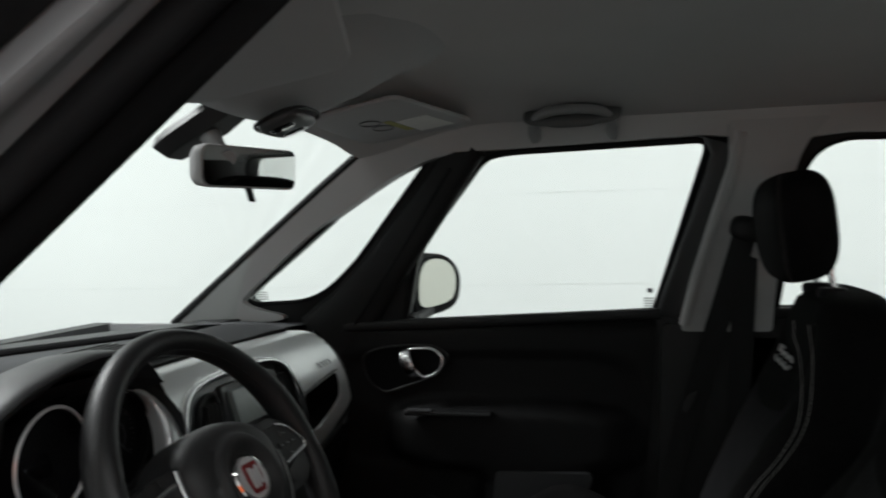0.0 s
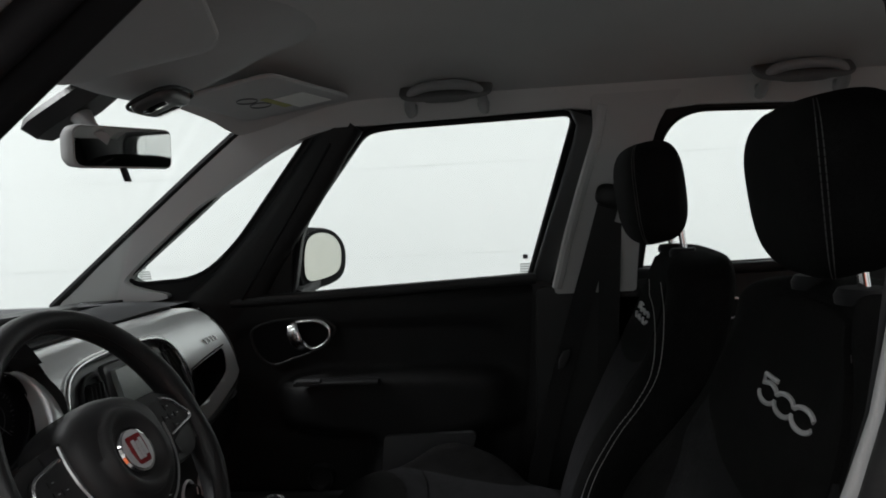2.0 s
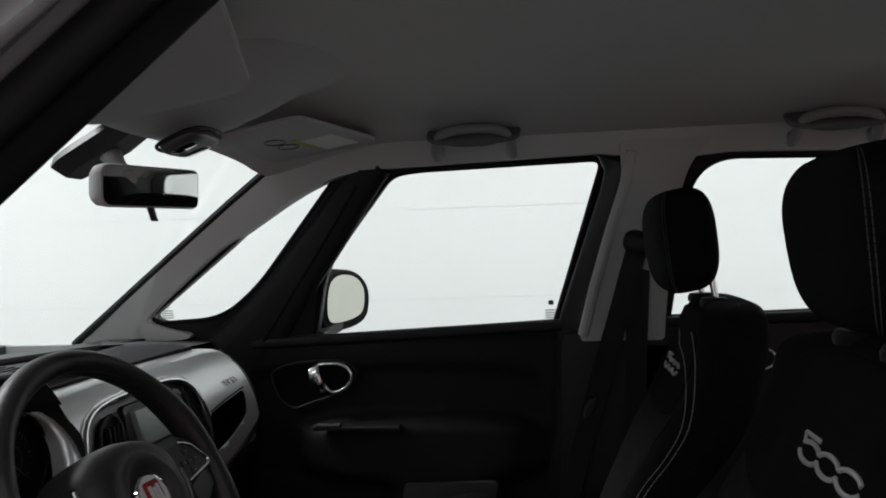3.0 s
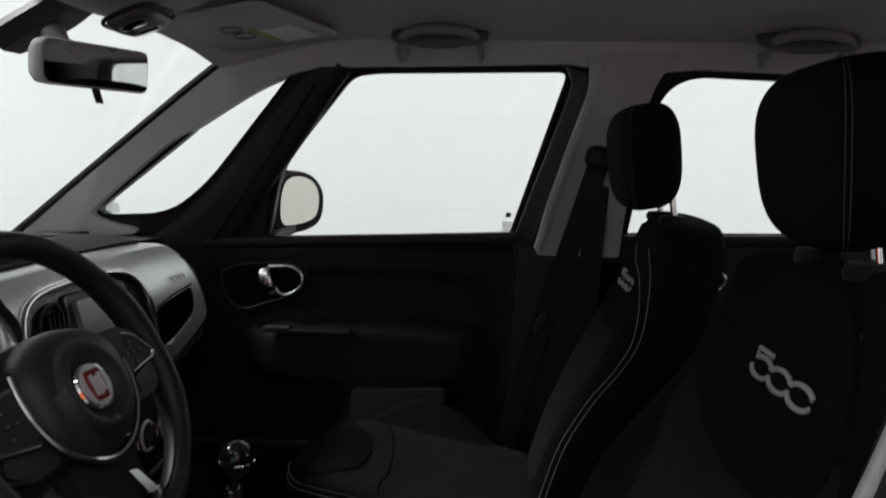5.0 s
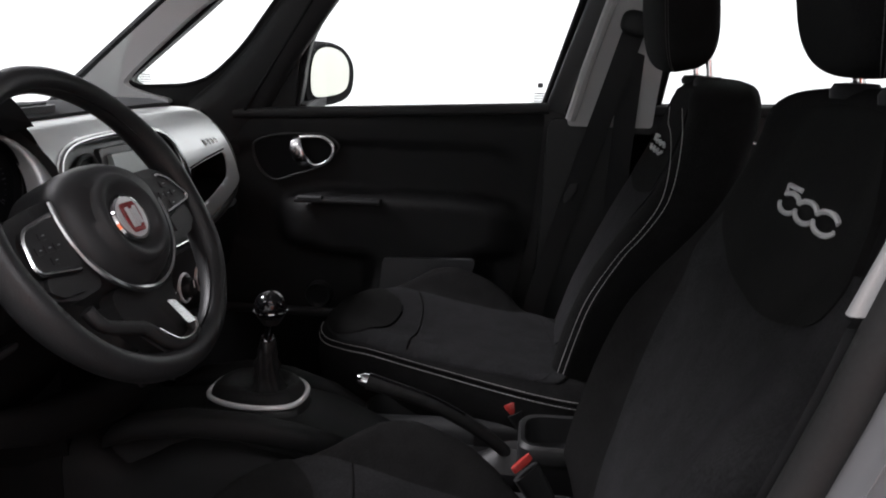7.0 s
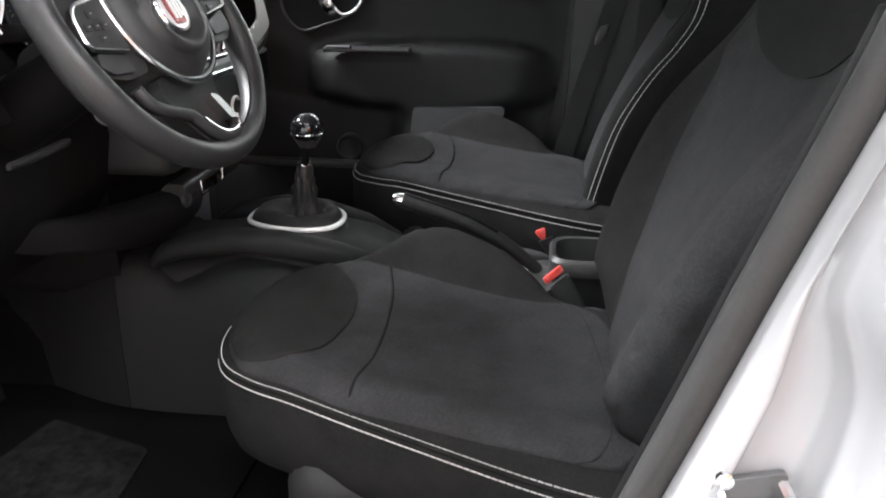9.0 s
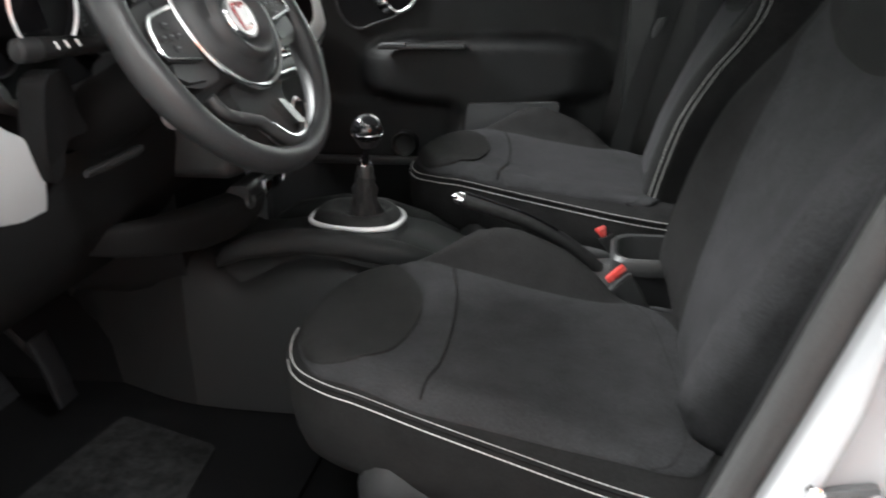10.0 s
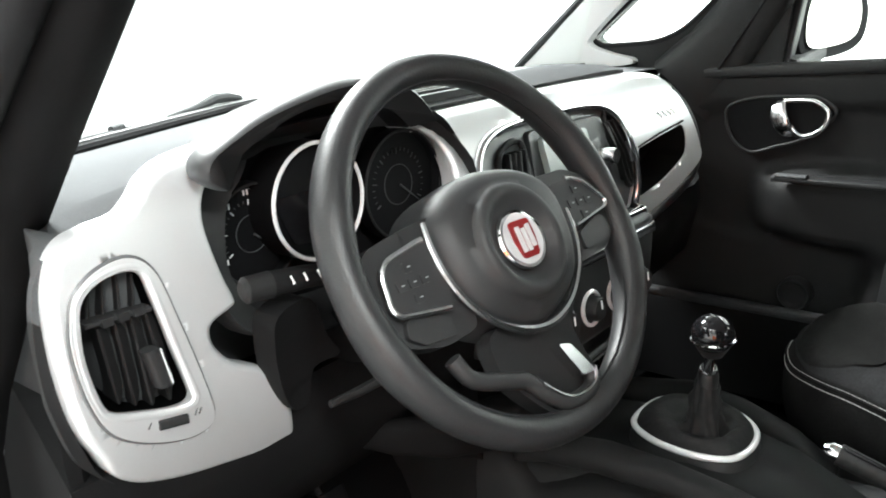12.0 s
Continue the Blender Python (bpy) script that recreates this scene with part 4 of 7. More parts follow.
badge = part("badge", lathe(WHEEL @ Matrix.Translation(HUB + Vector((0, 0, 0.0262))), [(0.0001, 0), (0.0275, 0), (0.0282, 0.003), (0.0265, 0.0055), (0.0240, 0.0042), (0.0001, 0.0052)], 40), CHROME, wheel, "round chrome-ringed badge")
hubbed = lambda h: (lambda u, v, d: WHEEL @ (HUB + Vector((u, v, h - 0.002 * d))))
part("badge_face", lathe(WHEEL @ Matrix.Translation(HUB + Vector((0, 0, 0.0312))), [(0.0001, 0.0), (0.0235, 0.0), (0.0235, 0.0010), (0.0001, 0.0014)], 36), BADGEWHITE, badge, "silvery white badge face")
part("badge_field", panel(rounded([(-0.0100, -0.0180), (0.0105, -0.0180), (0.0140, 0.0), (0.0130, 0.0165), (-0.0135, 0.0165), (-0.0145, 0.0)], 0.004), [], hubbed(0.0338)), EMBLEM_RED, badge, "dark red enamel field")
for u0, v0, v1, w in ((-0.0085, -0.0125, 0.0110, 0.0050), (-0.0015, -0.0125, 0.0085, 0.0046), (0.0050, -0.0100, 0.0110, 0.0050)):
    part("badge_bar", panel(rounded([(u0, v0), (u0 + w, v0), (u0 + w, v1), (u0, v1)], 0.001), [], hubbed(0.0350)), BADGEWHITE, badge, "plain white bar")
# spokes and switch pods: the wheel is turned a touch, so the pods stand at uneven heights
PODS = {-1: [(-0.090, 0.0225), (-0.102, 0.0215), (-0.140, 0.0140), (-0.1485, 0.004), (-0.152, -0.023), (-0.147, -0.0305), (-0.098, -0.038), (-0.088, -0.038)],
        1: [(0.080, 0.0320), (0.114, 0.0348), (0.132, 0.0265), (0.1535, 0.0015), (0.150, -0.0045), (0.094, -0.0135), (0.080, -0.0160)]}
ARMS = {-1: [(-0.060, 0.040), (-0.105, 0.036), (-0.150, 0.028), (-0.166, 0.006), (-0.165, -0.034), (-0.145, -0.056), (-0.110, -0.066), (-0.070, -0.062)],
        1: [(0.060, 0.044), (0.118, 0.046), (0.148, 0.034), (0.166, 0.010), (0.160, -0.026), (0.135, -0.044), (0.105, -0.046), (0.070, -0.048)]}
for sgn in (-1, 1):
    spoke = part("spoke", panel(rounded(ARMS[sgn], 0.010), [], onw(lambda u, v, d: 0.004 + 0.006 * (1 - abs(u) / 0.17) - 0.020 * d), 0.02), BLACK, wheel, "black spoke with switches", bevel=0.004)
    podline = rounded(PODS[sgn], 0.007)
    part("switch_pad", panel(podline, [], onw(lambda u, v, d: 0.0125 - 0.012 * d)), DARK, spoke, "satin black switch pad", bevel=0.002)
    open_line = [p for p in podline if abs(p[0]) > 0.094]
    part("pod_trim", tube([WHEEL @ Vector((p[0], p[1], 0.0128)) for p in open_line], 0.0026, 8), SATIN, spoke, "satin silver surround")
    mu = sum(p[0] for p in podline) / len(podline)
    mv = sum(p[1] for p in podline) / len(podline)
    for du, dv in ((0.0, 0.013), (0.0, -0.013), (-0.013, 0.0), (0.013, 0.0), (0.0, 0.0)):
        part("button", panel(rounded([(mu + du - 0.0052, mv + dv - 0.0042), (mu + du + 0.0052, mv + dv - 0.0042), (mu + du + 0.0052, mv + dv + 0.0042), (mu + du - 0.0052, mv + dv + 0.0042)], 0.0015), [], onw(lambda u, v, d: 0.0140 - 0.004 * d)), DARK, spoke)
        part("symbol", tube([WHEEL @ Vector((mu + du - 0.0015, mv + dv, 0.0150)), WHEEL @ Vector((mu + du + 0.0015, mv + dv, 0.0150))], 0.0006, 4), DIMMARK, spoke, "faint symbol mark")
    low_v = -0.040 if sgn < 0 else -0.018
    part("lower_button", panel(rounded([(0.098 * sgn, low_v - 0.002), (0.140 * sgn, low_v + (0.006 if sgn < 0 else 0.010)), (0.146 * sgn, low_v - 0.008), (0.132 * sgn, low_v - 0.018), (0.098 * sgn, low_v - 0.020)], 0.004), [], onw(lambda u, v, d: 0.0105 - 0.008 * d)), BLACK, spoke, bevel=0.0015)
U = smooth([(-0.0875, 0.034), (-0.0895, 0.012), (-0.0865, -0.014), (-0.0755, -0.041), (-0.055, -0.0655), (-0.028, -0.081), (0.0, -0.086), (0.028, -0.081), (0.052, -0.068), (0.074, -0.046), (0.086, -0.020), (0.089, 0.006)], 6, False)
part("chin_trim", tube([WHEEL @ Vector((p[0], p[1], 0.0135)) for p in U], [0.0042 - 0.0012 * abs(2 * i / (len(U) - 1) - 1) for i in range(len(U))], 8), SATIN, wheel, "satin silver chin trim")
# lower spoke: a hollow cup with a raised edge and one bright strip
low = smooth([(-0.052, -0.070), (0.048, -0.074), (0.040, -0.098), (0.042, -0.125), (0.048, -0.150), (0.030, -0.166), (-0.010, -0.168), (-0.034, -0.150), (-0.056, -0.124), (-0.066, -0.100)], 4)
lows = part("lower_spoke", panel(low, [], onw(lambda u, v, d: 0.004 - 0.018 * d - 0.10 * max(0.0, -v - 0.135)), 0.014), CONSOLE, wheel, "black hollow lower spoke", bevel=0.004)
cup = smooth([(-0.112, -0.074), (-0.100, -0.096), (-0.060, -0.112), (-0.046, -0.118), (-0.030, -0.136), (-0.012, -0.150), (0.008, -0.153), (0.026, -0.149), (0.033, -0.138)], 5, False)
part("cup_edge", tube([WHEEL @ Vector((p[0], p[1] - 0.003, 0.0075)) for p in cup], 0.0075, 10), DARK, lows, "rounded charcoal edge", sharp=80)
part("arm_edge", tube([WHEEL @ Vector((p[0], p[1] + 0.001, 0.0150)) for p in cup[18:]], 0.0016, 6), SATIN, lows, "thin satin edge")
part("arm_trim", panel(rounded([(-0.002, -0.1045), (0.0128, -0.1085), (0.0300, -0.1405), (0.0125, -0.1390)], 0.004), [], onw(lambda u, v, d: 0.0170 - 0.014 * d), 0.015), SATIN, lows, "satin silver arm trim", bevel=0.002)
part("column_hub", lathe(WHEEL, [(0.0001, -0.16), (0.045, -0.16), (0.05, -0.06), (0.062, -0.028), (0.0001, -0.02)], 24), BLACK, wheel)
WN = Vector(WHEEL.col[2][:3])
col = thing("steering_column", (-0.78, -0.36, 0.9), "black plastic steering column shroud with stalks", "steering column")
axis = [Vector((-0.65, -0.36, 0.98)) - WN * k for k in (0.045, 0.09, 0.15, 0.22)]
part("shroud", loft([[p + Vector((0.35 * c * h, w * math.cos(q), h * math.sin(q) - 0.012)) for q in [2 * math.pi * j / 24 for j in range(24)] for c in (math.sin(q),)] for p, w, h in zip(axis, (0.058, 0.066, 0.070, 0.075), (0.046, 0.055, 0.060, 0.062))]), PILLARBLACK, col, "black column shroud")
stk = part("stalk", tube([(-0.705, -0.40, 0.966), (-0.735, -0.46, 0.970), (-0.752, -0.505, 0.972), (-0.759, -0.534, 0.973)], [0.0075, 0.0088, 0.0105, 0.0118], 14), PILLARBLACK, col, "black light stalk with printed symbols", sharp=80)
part("stalk_cap", tube([(-0.759, -0.534, 0.973), (-0.763, -0.556, 0.974), (-0.7635, -0.559, 0.974)], [0.0122, 0.0116, 0.008], 14), CONSOLE, stk)
for yy, xx in ((-0.494, -0.7480), (-0.506, -0.7525), (-0.518, -0.7555)):
    q = Vector((xx, yy, 0.972)) + 0.0105 * Vector((0.907, -0.28, 0.315))
    part("symbol", tube([q + Vector((-0.001, 0, 0.0035)), q + Vector((0.002, 0.001, -0.0035))], 0.0011, 5), MARK, stk, "pale symbol mark")
part("lower_cover", panel(smooth([(-0.545, 0.945), (-0.50, 0.945), (-0.478, 0.90), (-0.462, 0.875), (-0.488, 0.868), (-0.490, 0.830), (-0.507, 0.828), (-0.530, 0.865), (-0.546, 0.915)], 4), [], lambda y, z, d: Vector((-0.765 - 0.3 * (0.945 - z) + 0.25 * abs(y + 0.5) - 0.03 * d, y + 0.012, z)), 0.03), PILLARBLACK, col, "black lower column cover", bevel=0.006)
part("column_lever", tube([(-0.775, -0.470, 0.830), (-0.768, -0.440, 0.832), (-0.758, -0.395, 0.838), (-0.756, -0.385, 0.839)], [0.006, 0.008, 0.0085, 0.006], 10, flat=0.6), DARK, col, "charcoal column lever")
part("right_stalk", tube([(-0.715, -0.31, 0.95), (-0.745, -0.25, 0.955), (-0.762, -0.20, 0.96), (-0.768, -0.175, 0.96)], [0.008, 0.010, 0.0125, 0.013], 14), BLACK, col, "black wiper stalk")


# ---- dashboard ----
dash = thing("dashboard", (-1.1, 0, 0.5), "dark dashboard with a silver fascia, air vents and round instruments", "dashboard")


def face_x(y, z):
    up = max(0.0, z - 0.93) / 0.15
    dn = max(0.0, 0.90 - z) / 0.12
    roll = 0.022 * (max(0.0, z - 1.055) / 0.035) ** 2 * step01(-0.42, -0.50, y)
    return -0.815 - roll - (0.018 + 0.057 * step01(-0.52, -0.22, y)) * up ** 2.2 - 0.03 * dn ** 2 - 0.02 * max(0.0, (y - 0.45) / 0.1) ** 2 * (1 if y > 0.45 else 0) + 0.012 * min(1.0, abs(y) / 0.6)


def tuck(v):
    """Keep the dash's driver end inside the windscreen pillar."""
    v.y = max(v.y, lerp([(-1.3, -0.60), (-1.1, -0.630), (-0.93, -0.628), (-0.86, -0.662), (-0.83, -0.70), (-0.80, -0.715)], v.x))
    return v


# upper pad from the windshield to the fascia, hollowed behind the instruments
rings = []
for y in sorted([-0.66 + 0.02 * i for i in range(69)] + [-0.553, -0.549, -0.191, -0.187]):
    e = step01(0.58, 0.70, y)
    zt = lerp([(0.25, 1.083), (0.30, 1.080), (0.435, 1.062), (0.51, 1.050), (0.70, 1.040)], y)
    if y < -0.48:
        zt = lerp([(-0.70, 0.995), (-0.69, 1.018), (-0.67, 1.030), (-0.64, 1.036), (-0.615, 1.040), (-0.60, 1.056), (-0.575, 1.066), (-0.54, 1.072), (-0.48, 1.078)], y)
    xw = dash_front(y)
    low = 0.92 - 0.64 * step01(-0.30, -0.45, y)
    ft = face_x(y, min(1.06, zt)) + 0.004
    ft = min(ft, lerp([(0.26, -0.80), (0.30, -0.86), (0.435, -0.95), (0.51, -1.06), (0.70, -1.14)], y))
    pocket = -0.55 < y < -0.19
    face = ((ft - 0.015, zt - 0.012), (-0.915, 1.06), (-0.915, 0.85)) if pocket else ((ft - 0.013, zt - 0.013), (ft - 0.012, 0.98), (ft - 0.02, 0.85))
    thin = y < -0.645
    if thin:
        face = ((ft - 0.013, zt - 0.010), (ft - 0.02, zt - 0.018), (ft - 0.04, zt - 0.022))
    under = ((-0.93, zt - 0.026), (xw + 0.1, 1.005), (xw, 1.005)) if thin else ((-0.93, 0.75), (xw + 0.1, 0.70), (xw, 0.9))
    prof = [(xw, 1.028), (xw + 0.10, 1.028 + 0.10 * (zt - 1.028)), (xw + 0.20, 1.028 + 0.25 * (zt - 1.028)), (ft - 0.13, 1.028 + low * (zt - 1.028)), (ft - 0.050, zt - 0.005), *face, *under]
    rings.append([tuck(Vector((x - 0.02 * e, y, z))) for x, z in prof])
part("upper_pad", loft(rings), PAD, dash, "grey soft dashboard top", sharp=50)
# the pad's driver end rolls down behind the fascia's edge
END_LINE = smooth([(-0.655, 1.036), (-0.673, 1.033), (-0.690, 1.020), (-0.700, 0.997), (-0.705, 0.965), (-0.705, 0.92), (-0.692, 0.865), (-0.668, 0.832)], 5, False)


def end_strip(points):
    rings = []
    for back, fall in ((0.012, 0.0), (0.02, 0.0), (0.04, 0.001), (0.06, 0.002), (0.085, 0.003), (0.11, 0.004)):
        outer = []
        for p in points:
            v = Vector((face_x(p[0], p[1]) - back, p[0], p[1] - fall))
            v.y = max(v.y, lerp([(-1.0, -0.648), (-0.93, -0.651), (-0.86, -0.672), (-0.83, -0.702), (-0.80, -0.715)], v.x))
            outer.append(v)
        rings.append(outer + [v + Vector((0, 0.012, -0.012)) for v in reversed(outer)])
    return loft(rings)


part("pad_end", end_strip(END_LINE[:18]), PAD, dash, "grey rounded end of the dashboard top", sharp=70)
# below the seam the end's shade is put in as a darker plastic
part("lower_end", end_strip(END_LINE[17:]), CONSOLE, dash, "plastic end panel under a seam, darkened for shade", sharp=70)
on = lambda lift, deep: (lambda y, z, d: Vector((face_x(y, z) + lift - deep * d, y, z)))


def rolled_panel(outline, holes, r, deep, step):
    """A fascia sheet whose outer edge rolls back in five turns."""
    n = len(outline)
    area = sum(outline[i - 1][0] * outline[i][1] - outline[i][0] * outline[i - 1][1] for i in range(n))
    inward = []
    for i in range(n):
        t = Vector((outline[(i + 1) % n][0] - outline[i - 2][0], outline[(i + 1) % n][1] - outline[i - 2][1]))
        t.normalize()
        inward.append(Vector((-t.y, t.x)) * (1 if area > 0 else -1))
    loop = lambda d: [(outline[i][0] + inward[i].x * d, outline[i][1] + inward[i].y * d) for i in range(n)]
    drop = lambda d: r * (1 - math.sqrt(max(0.0, 1 - (1 - d / r) ** 2)))
    rings = [[on(0.006 - deep, 0)(p[0], p[1], 0) for p in outline]]
    for d in (0.0, 0.06 * r, 0.2 * r, 0.42 * r, 0.7 * r, r):
        rings.append([on(0.006 - drop(d), 0)(p[0], p[1], 0) for p in loop(d)])
    flat = bmesh.new()
    edges = []
    for line in (loop(r), *holes):
        vs = [flat.verts.new((p[0], p[1], 0)) for p in line]
        edges += [flat.edges.new((vs[i - 1], vs[i])) for i in range(len(vs))]
    bmesh.ops.triangle_fill(flat, use_beauty=True, use_dissolve=False, edges=edges, normal=(0, 0, 1))
    us, ws = [p[0] for p in outline], [p[1] for p in outline]
    for axis, lo, hi in ((0, min(us), max(us)), (1, min(ws), max(ws))):
        for i in range(1, int((hi - lo) / step) + 1):
            co, no = [0, 0, 0], [0, 0, 0]
            co[axis], no[axis] = lo + i * step + 1e-5, 1
            bmesh.ops.bisect_plane(flat, geom=flat.verts[:] + flat.edges[:] + flat.faces[:], dist=1e-6, plane_co=co, plane_no=no)
    for v in flat.verts:
        v.co = on(0.006, 0)(v.co.x, v.co.y, 0)
    skirts = [loft([[on(lift, 0)(p[0], p[1], 0) for p in hole] for lift in (0.006, -0.012)], cap=False) for hole in holes]
    bm = join(loft(rings, cap=False), flat, *skirts)
    bmesh.ops.remove_doubles(bm, verts=bm.verts, dist=1e-5)
    return bm


LEFT = smooth([(-0.703, 0.978), (-0.704, 0.951), (-0.702, 0.923), (-0.697, 0.893), (-0.686, 0.868), (-0.669, 0.843), (-0.645, 0.824), (-0.606, 0.808), (-0.549, 0.792), (-0.490, 0.775), (-0.474, 0.777), (-0.481, 0.806), (-0.493, 0.846), (-0.507, 0.871), (-0.526, 0.885), (-0.550, 0.899), (-0.565, 0.916), (-0.570, 0.930), (-0.566, 0.941),
               (-0.545, 0.948), (-0.541, 0.955), (-0.548, 0.977), (-0.554, 1.004), (-0.556, 1.030), (-0.547, 1.052), (-0.530, 1.066), (-0.505, 1.074), (-0.508, 1.084), (-0.546, 1.082), (-0.574, 1.077), (-0.596, 1.068), (-0.611, 1.056), (-0.625, 1.047), (-0.648, 1.044), (-0.672, 1.039), (-0.689, 1.027), (-0.699, 1.005)], 4)
LEFT = [(p[0] + 0.006 * step01(-0.655, -0.695, p[0]) * step01(0.83, 0.87, p[1]), p[1]) for p in LEFT]
VENT = smooth([(-0.672, 0.984), (-0.667, 0.996), (-0.656, 1.005), (-0.642, 1.009), (-0.628, 1.007), (-0.620, 0.999), (-0.617, 0.984), (-0.613, 0.964), (-0.607, 0.933), (-0.599, 0.899), (-0.597, 0.888), (-0.603, 0.882), (-0.620, 0.884), (-0.644, 0.892), (-0.660, 0.900), (-0.668, 0.911), (-0.673, 0.934), (-0.675, 0.958)], 3)
SURROUND = smooth([(-0.682, 0.987), (-0.677, 0.999), (-0.666, 1.009), (-0.651, 1.016), (-0.635, 1.018), (-0.622, 1.013), (-0.613, 1.002), (-0.608, 0.988), (-0.601, 0.958), (-0.592, 0.922), (-0.584, 0.887), (-0.580, 0.866), (-0.583, 0.855), (-0.596, 0.851), (-0.618, 0.855), (-0.643, 0.866), (-0.661, 0.879), (-0.673, 0.894), (-0.681, 0.917), (-0.685, 0.941), (-0.686, 0.967)], 3)
VENT = [(p[0] - 0.006 * step01(-0.635, -0.668, p[0]), p[1]) for p in VENT]
SURROUND = [(p[0] - 0.002 * step01(-0.635, -0.670, p[0]), p[1]) for p in SURROUND]
part("left_fascia", rolled_panel(LEFT, [SURROUND], 0.0065, 0.024, 0.009), SILVER, dash, "silver painted fascia round the side vent")
RIGHT = smooth([(-0.205, 0.86), (-0.228, 0.92), (-0.216, 0.970), (-0.206, 1.003), (-0.207, 1.028), (-0.224, 1.046), (-0.256, 1.058), (-0.20, 1.064), (-0.05, 1.065), (0.10, 1.065), (0.23, 1.063), (0.32, 1.060), (0.376, 1.050), (0.402, 1.028), (0.418, 0.995), (0.434, 0.960), (0.450, 0.930), (0.460, 0.908),
                (0.449, 0.890), (0.40, 0.869), (0.34, 0.849), (0.27, 0.833), (0.20, 0.826), (0.08, 0.815), (-0.10, 0.80), (-0.19, 0.82)], 5)
STACK = smooth([(-0.182, 0.960), (-0.172, 0.992), (-0.150, 1.014), (-0.116, 1.027), (-0.070, 1.033), (0.0, 1.035), (0.07, 1.035), (0.128, 1.032), (0.165, 1.024), (0.188, 1.004), (0.203, 0.960), (0.217, 0.913), (0.214, 0.880), (0.19, 0.856), (0.02, 0.842), (-0.13, 0.848), (-0.176, 0.89)], 4)
BIN = rounded([(0.222, 0.954), (0.29, 0.962), (0.382, 0.970), (0.389, 0.945), (0.388, 0.920), (0.362, 0.908), (0.298, 0.887), (0.228, 0.876)], [0.006, 0.01, 0.012, 0.02, 0.02, 0.02, 0.03, 0.008])
part("right_fascia", rolled_panel(RIGHT, [STACK, BIN], 0.010, 0.026, 0.011), SILVER, dash, "silver painted fascia round the console and the glove box")
END = smooth([(0.385, 1.020), (0.410, 0.995), (0.430, 0.960), (0.447, 0.925), (0.450, 0.898), (0.430, 0.872), (0.37, 0.845), (0.28, 0.822)], 4, False)
part("dash_end", loft([[Vector((face_x(p[0], p[1]) - 0.045 + 0.05 * math.cos(q) - 0.08 * (q > 2.2 and q < 4.1), p[0] + 0.030 * math.sin(q) * 0.7, p[1] + 0.03 * math.sin(q) * (0.8 if p[1] > 0.9 else -0.6))) for q in [2 * math.pi * j / 16 for j in range(16)]] for p in END]), BLACK, dash, "rounded black dashboard end", sharp=80)
part("end_vent_strip", tube([on(0.0, 0)(y, z, 0) + Vector((-0.012, 0, 0)) for y, z in ((0.395, 1.044), (0.425, 1.010), (0.446, 0.970), (0.466, 0.925))], 0.010, 8, flat=0.5), GLOSS, dash, "gloss black end strip")
part("bin_recess", panel([(0.20, 0.865), (0.40, 0.865), (0.40, 0.985), (0.20, 0.985)], [], lambda y, z, d: Vector((-0.93 - 0.01 * d, y, z))), BLACK, dash)
part("bin_liner", loft([[on(lift, 0)(0.31 + (p[0] - 0.31) * k, 0.925 + (p[1] - 0.925) * k, 0) for p in BIN] for lift, k in ((0.0045, 0.992), (-0.02, 0.985), (-0.06, 0.96))], cap=False), DIAL, dash, "black bin lining")
part("lid_gap", tube([on(0.0068, 0)(y, z, 0) for y, z in ((0.222, 0.957), (0.29, 0.966), (0.383, 0.974))], 0.0016, 6), RUBBER, dash)
for k in range(4):
    u = 0.304 + 0.016 * k
    part("script_bar", tube([on(0.0085, 0)(u, 0.999, 0), on(0.0085, 0)(u + 0.009, 0.995, 0), on(0.0085, 0)(u + 0.011, 0.989, 0)], 0.0018, 6), SATIN, dash, "plain silver script bar")
# side air vent
vent = part("side_vent", panel(SURROUND, [VENT], on(0.0095, 0.03), 0.025), SILVER, dash, "smooth silver vent surround", bevel=0.005)
part("vent_groove", tube([on(0.006, 0)(p[0], p[1], 0) for p in SURROUND], 0.0024, 6, closed=True), FRAMESATIN, vent)
part("vent_lip", tube([on(0.0055, 0)(-0.638 + (p[0] + 0.638) * 1.07, 0.945 + (p[1] - 0.945) * 1.04, 0) for p in VENT], 0.0045, 10, closed=True), SILVER, vent)
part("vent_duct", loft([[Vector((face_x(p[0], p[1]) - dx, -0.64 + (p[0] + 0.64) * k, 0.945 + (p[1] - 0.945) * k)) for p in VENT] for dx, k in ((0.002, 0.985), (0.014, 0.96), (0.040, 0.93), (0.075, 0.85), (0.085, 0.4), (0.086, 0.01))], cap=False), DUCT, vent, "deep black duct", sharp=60)
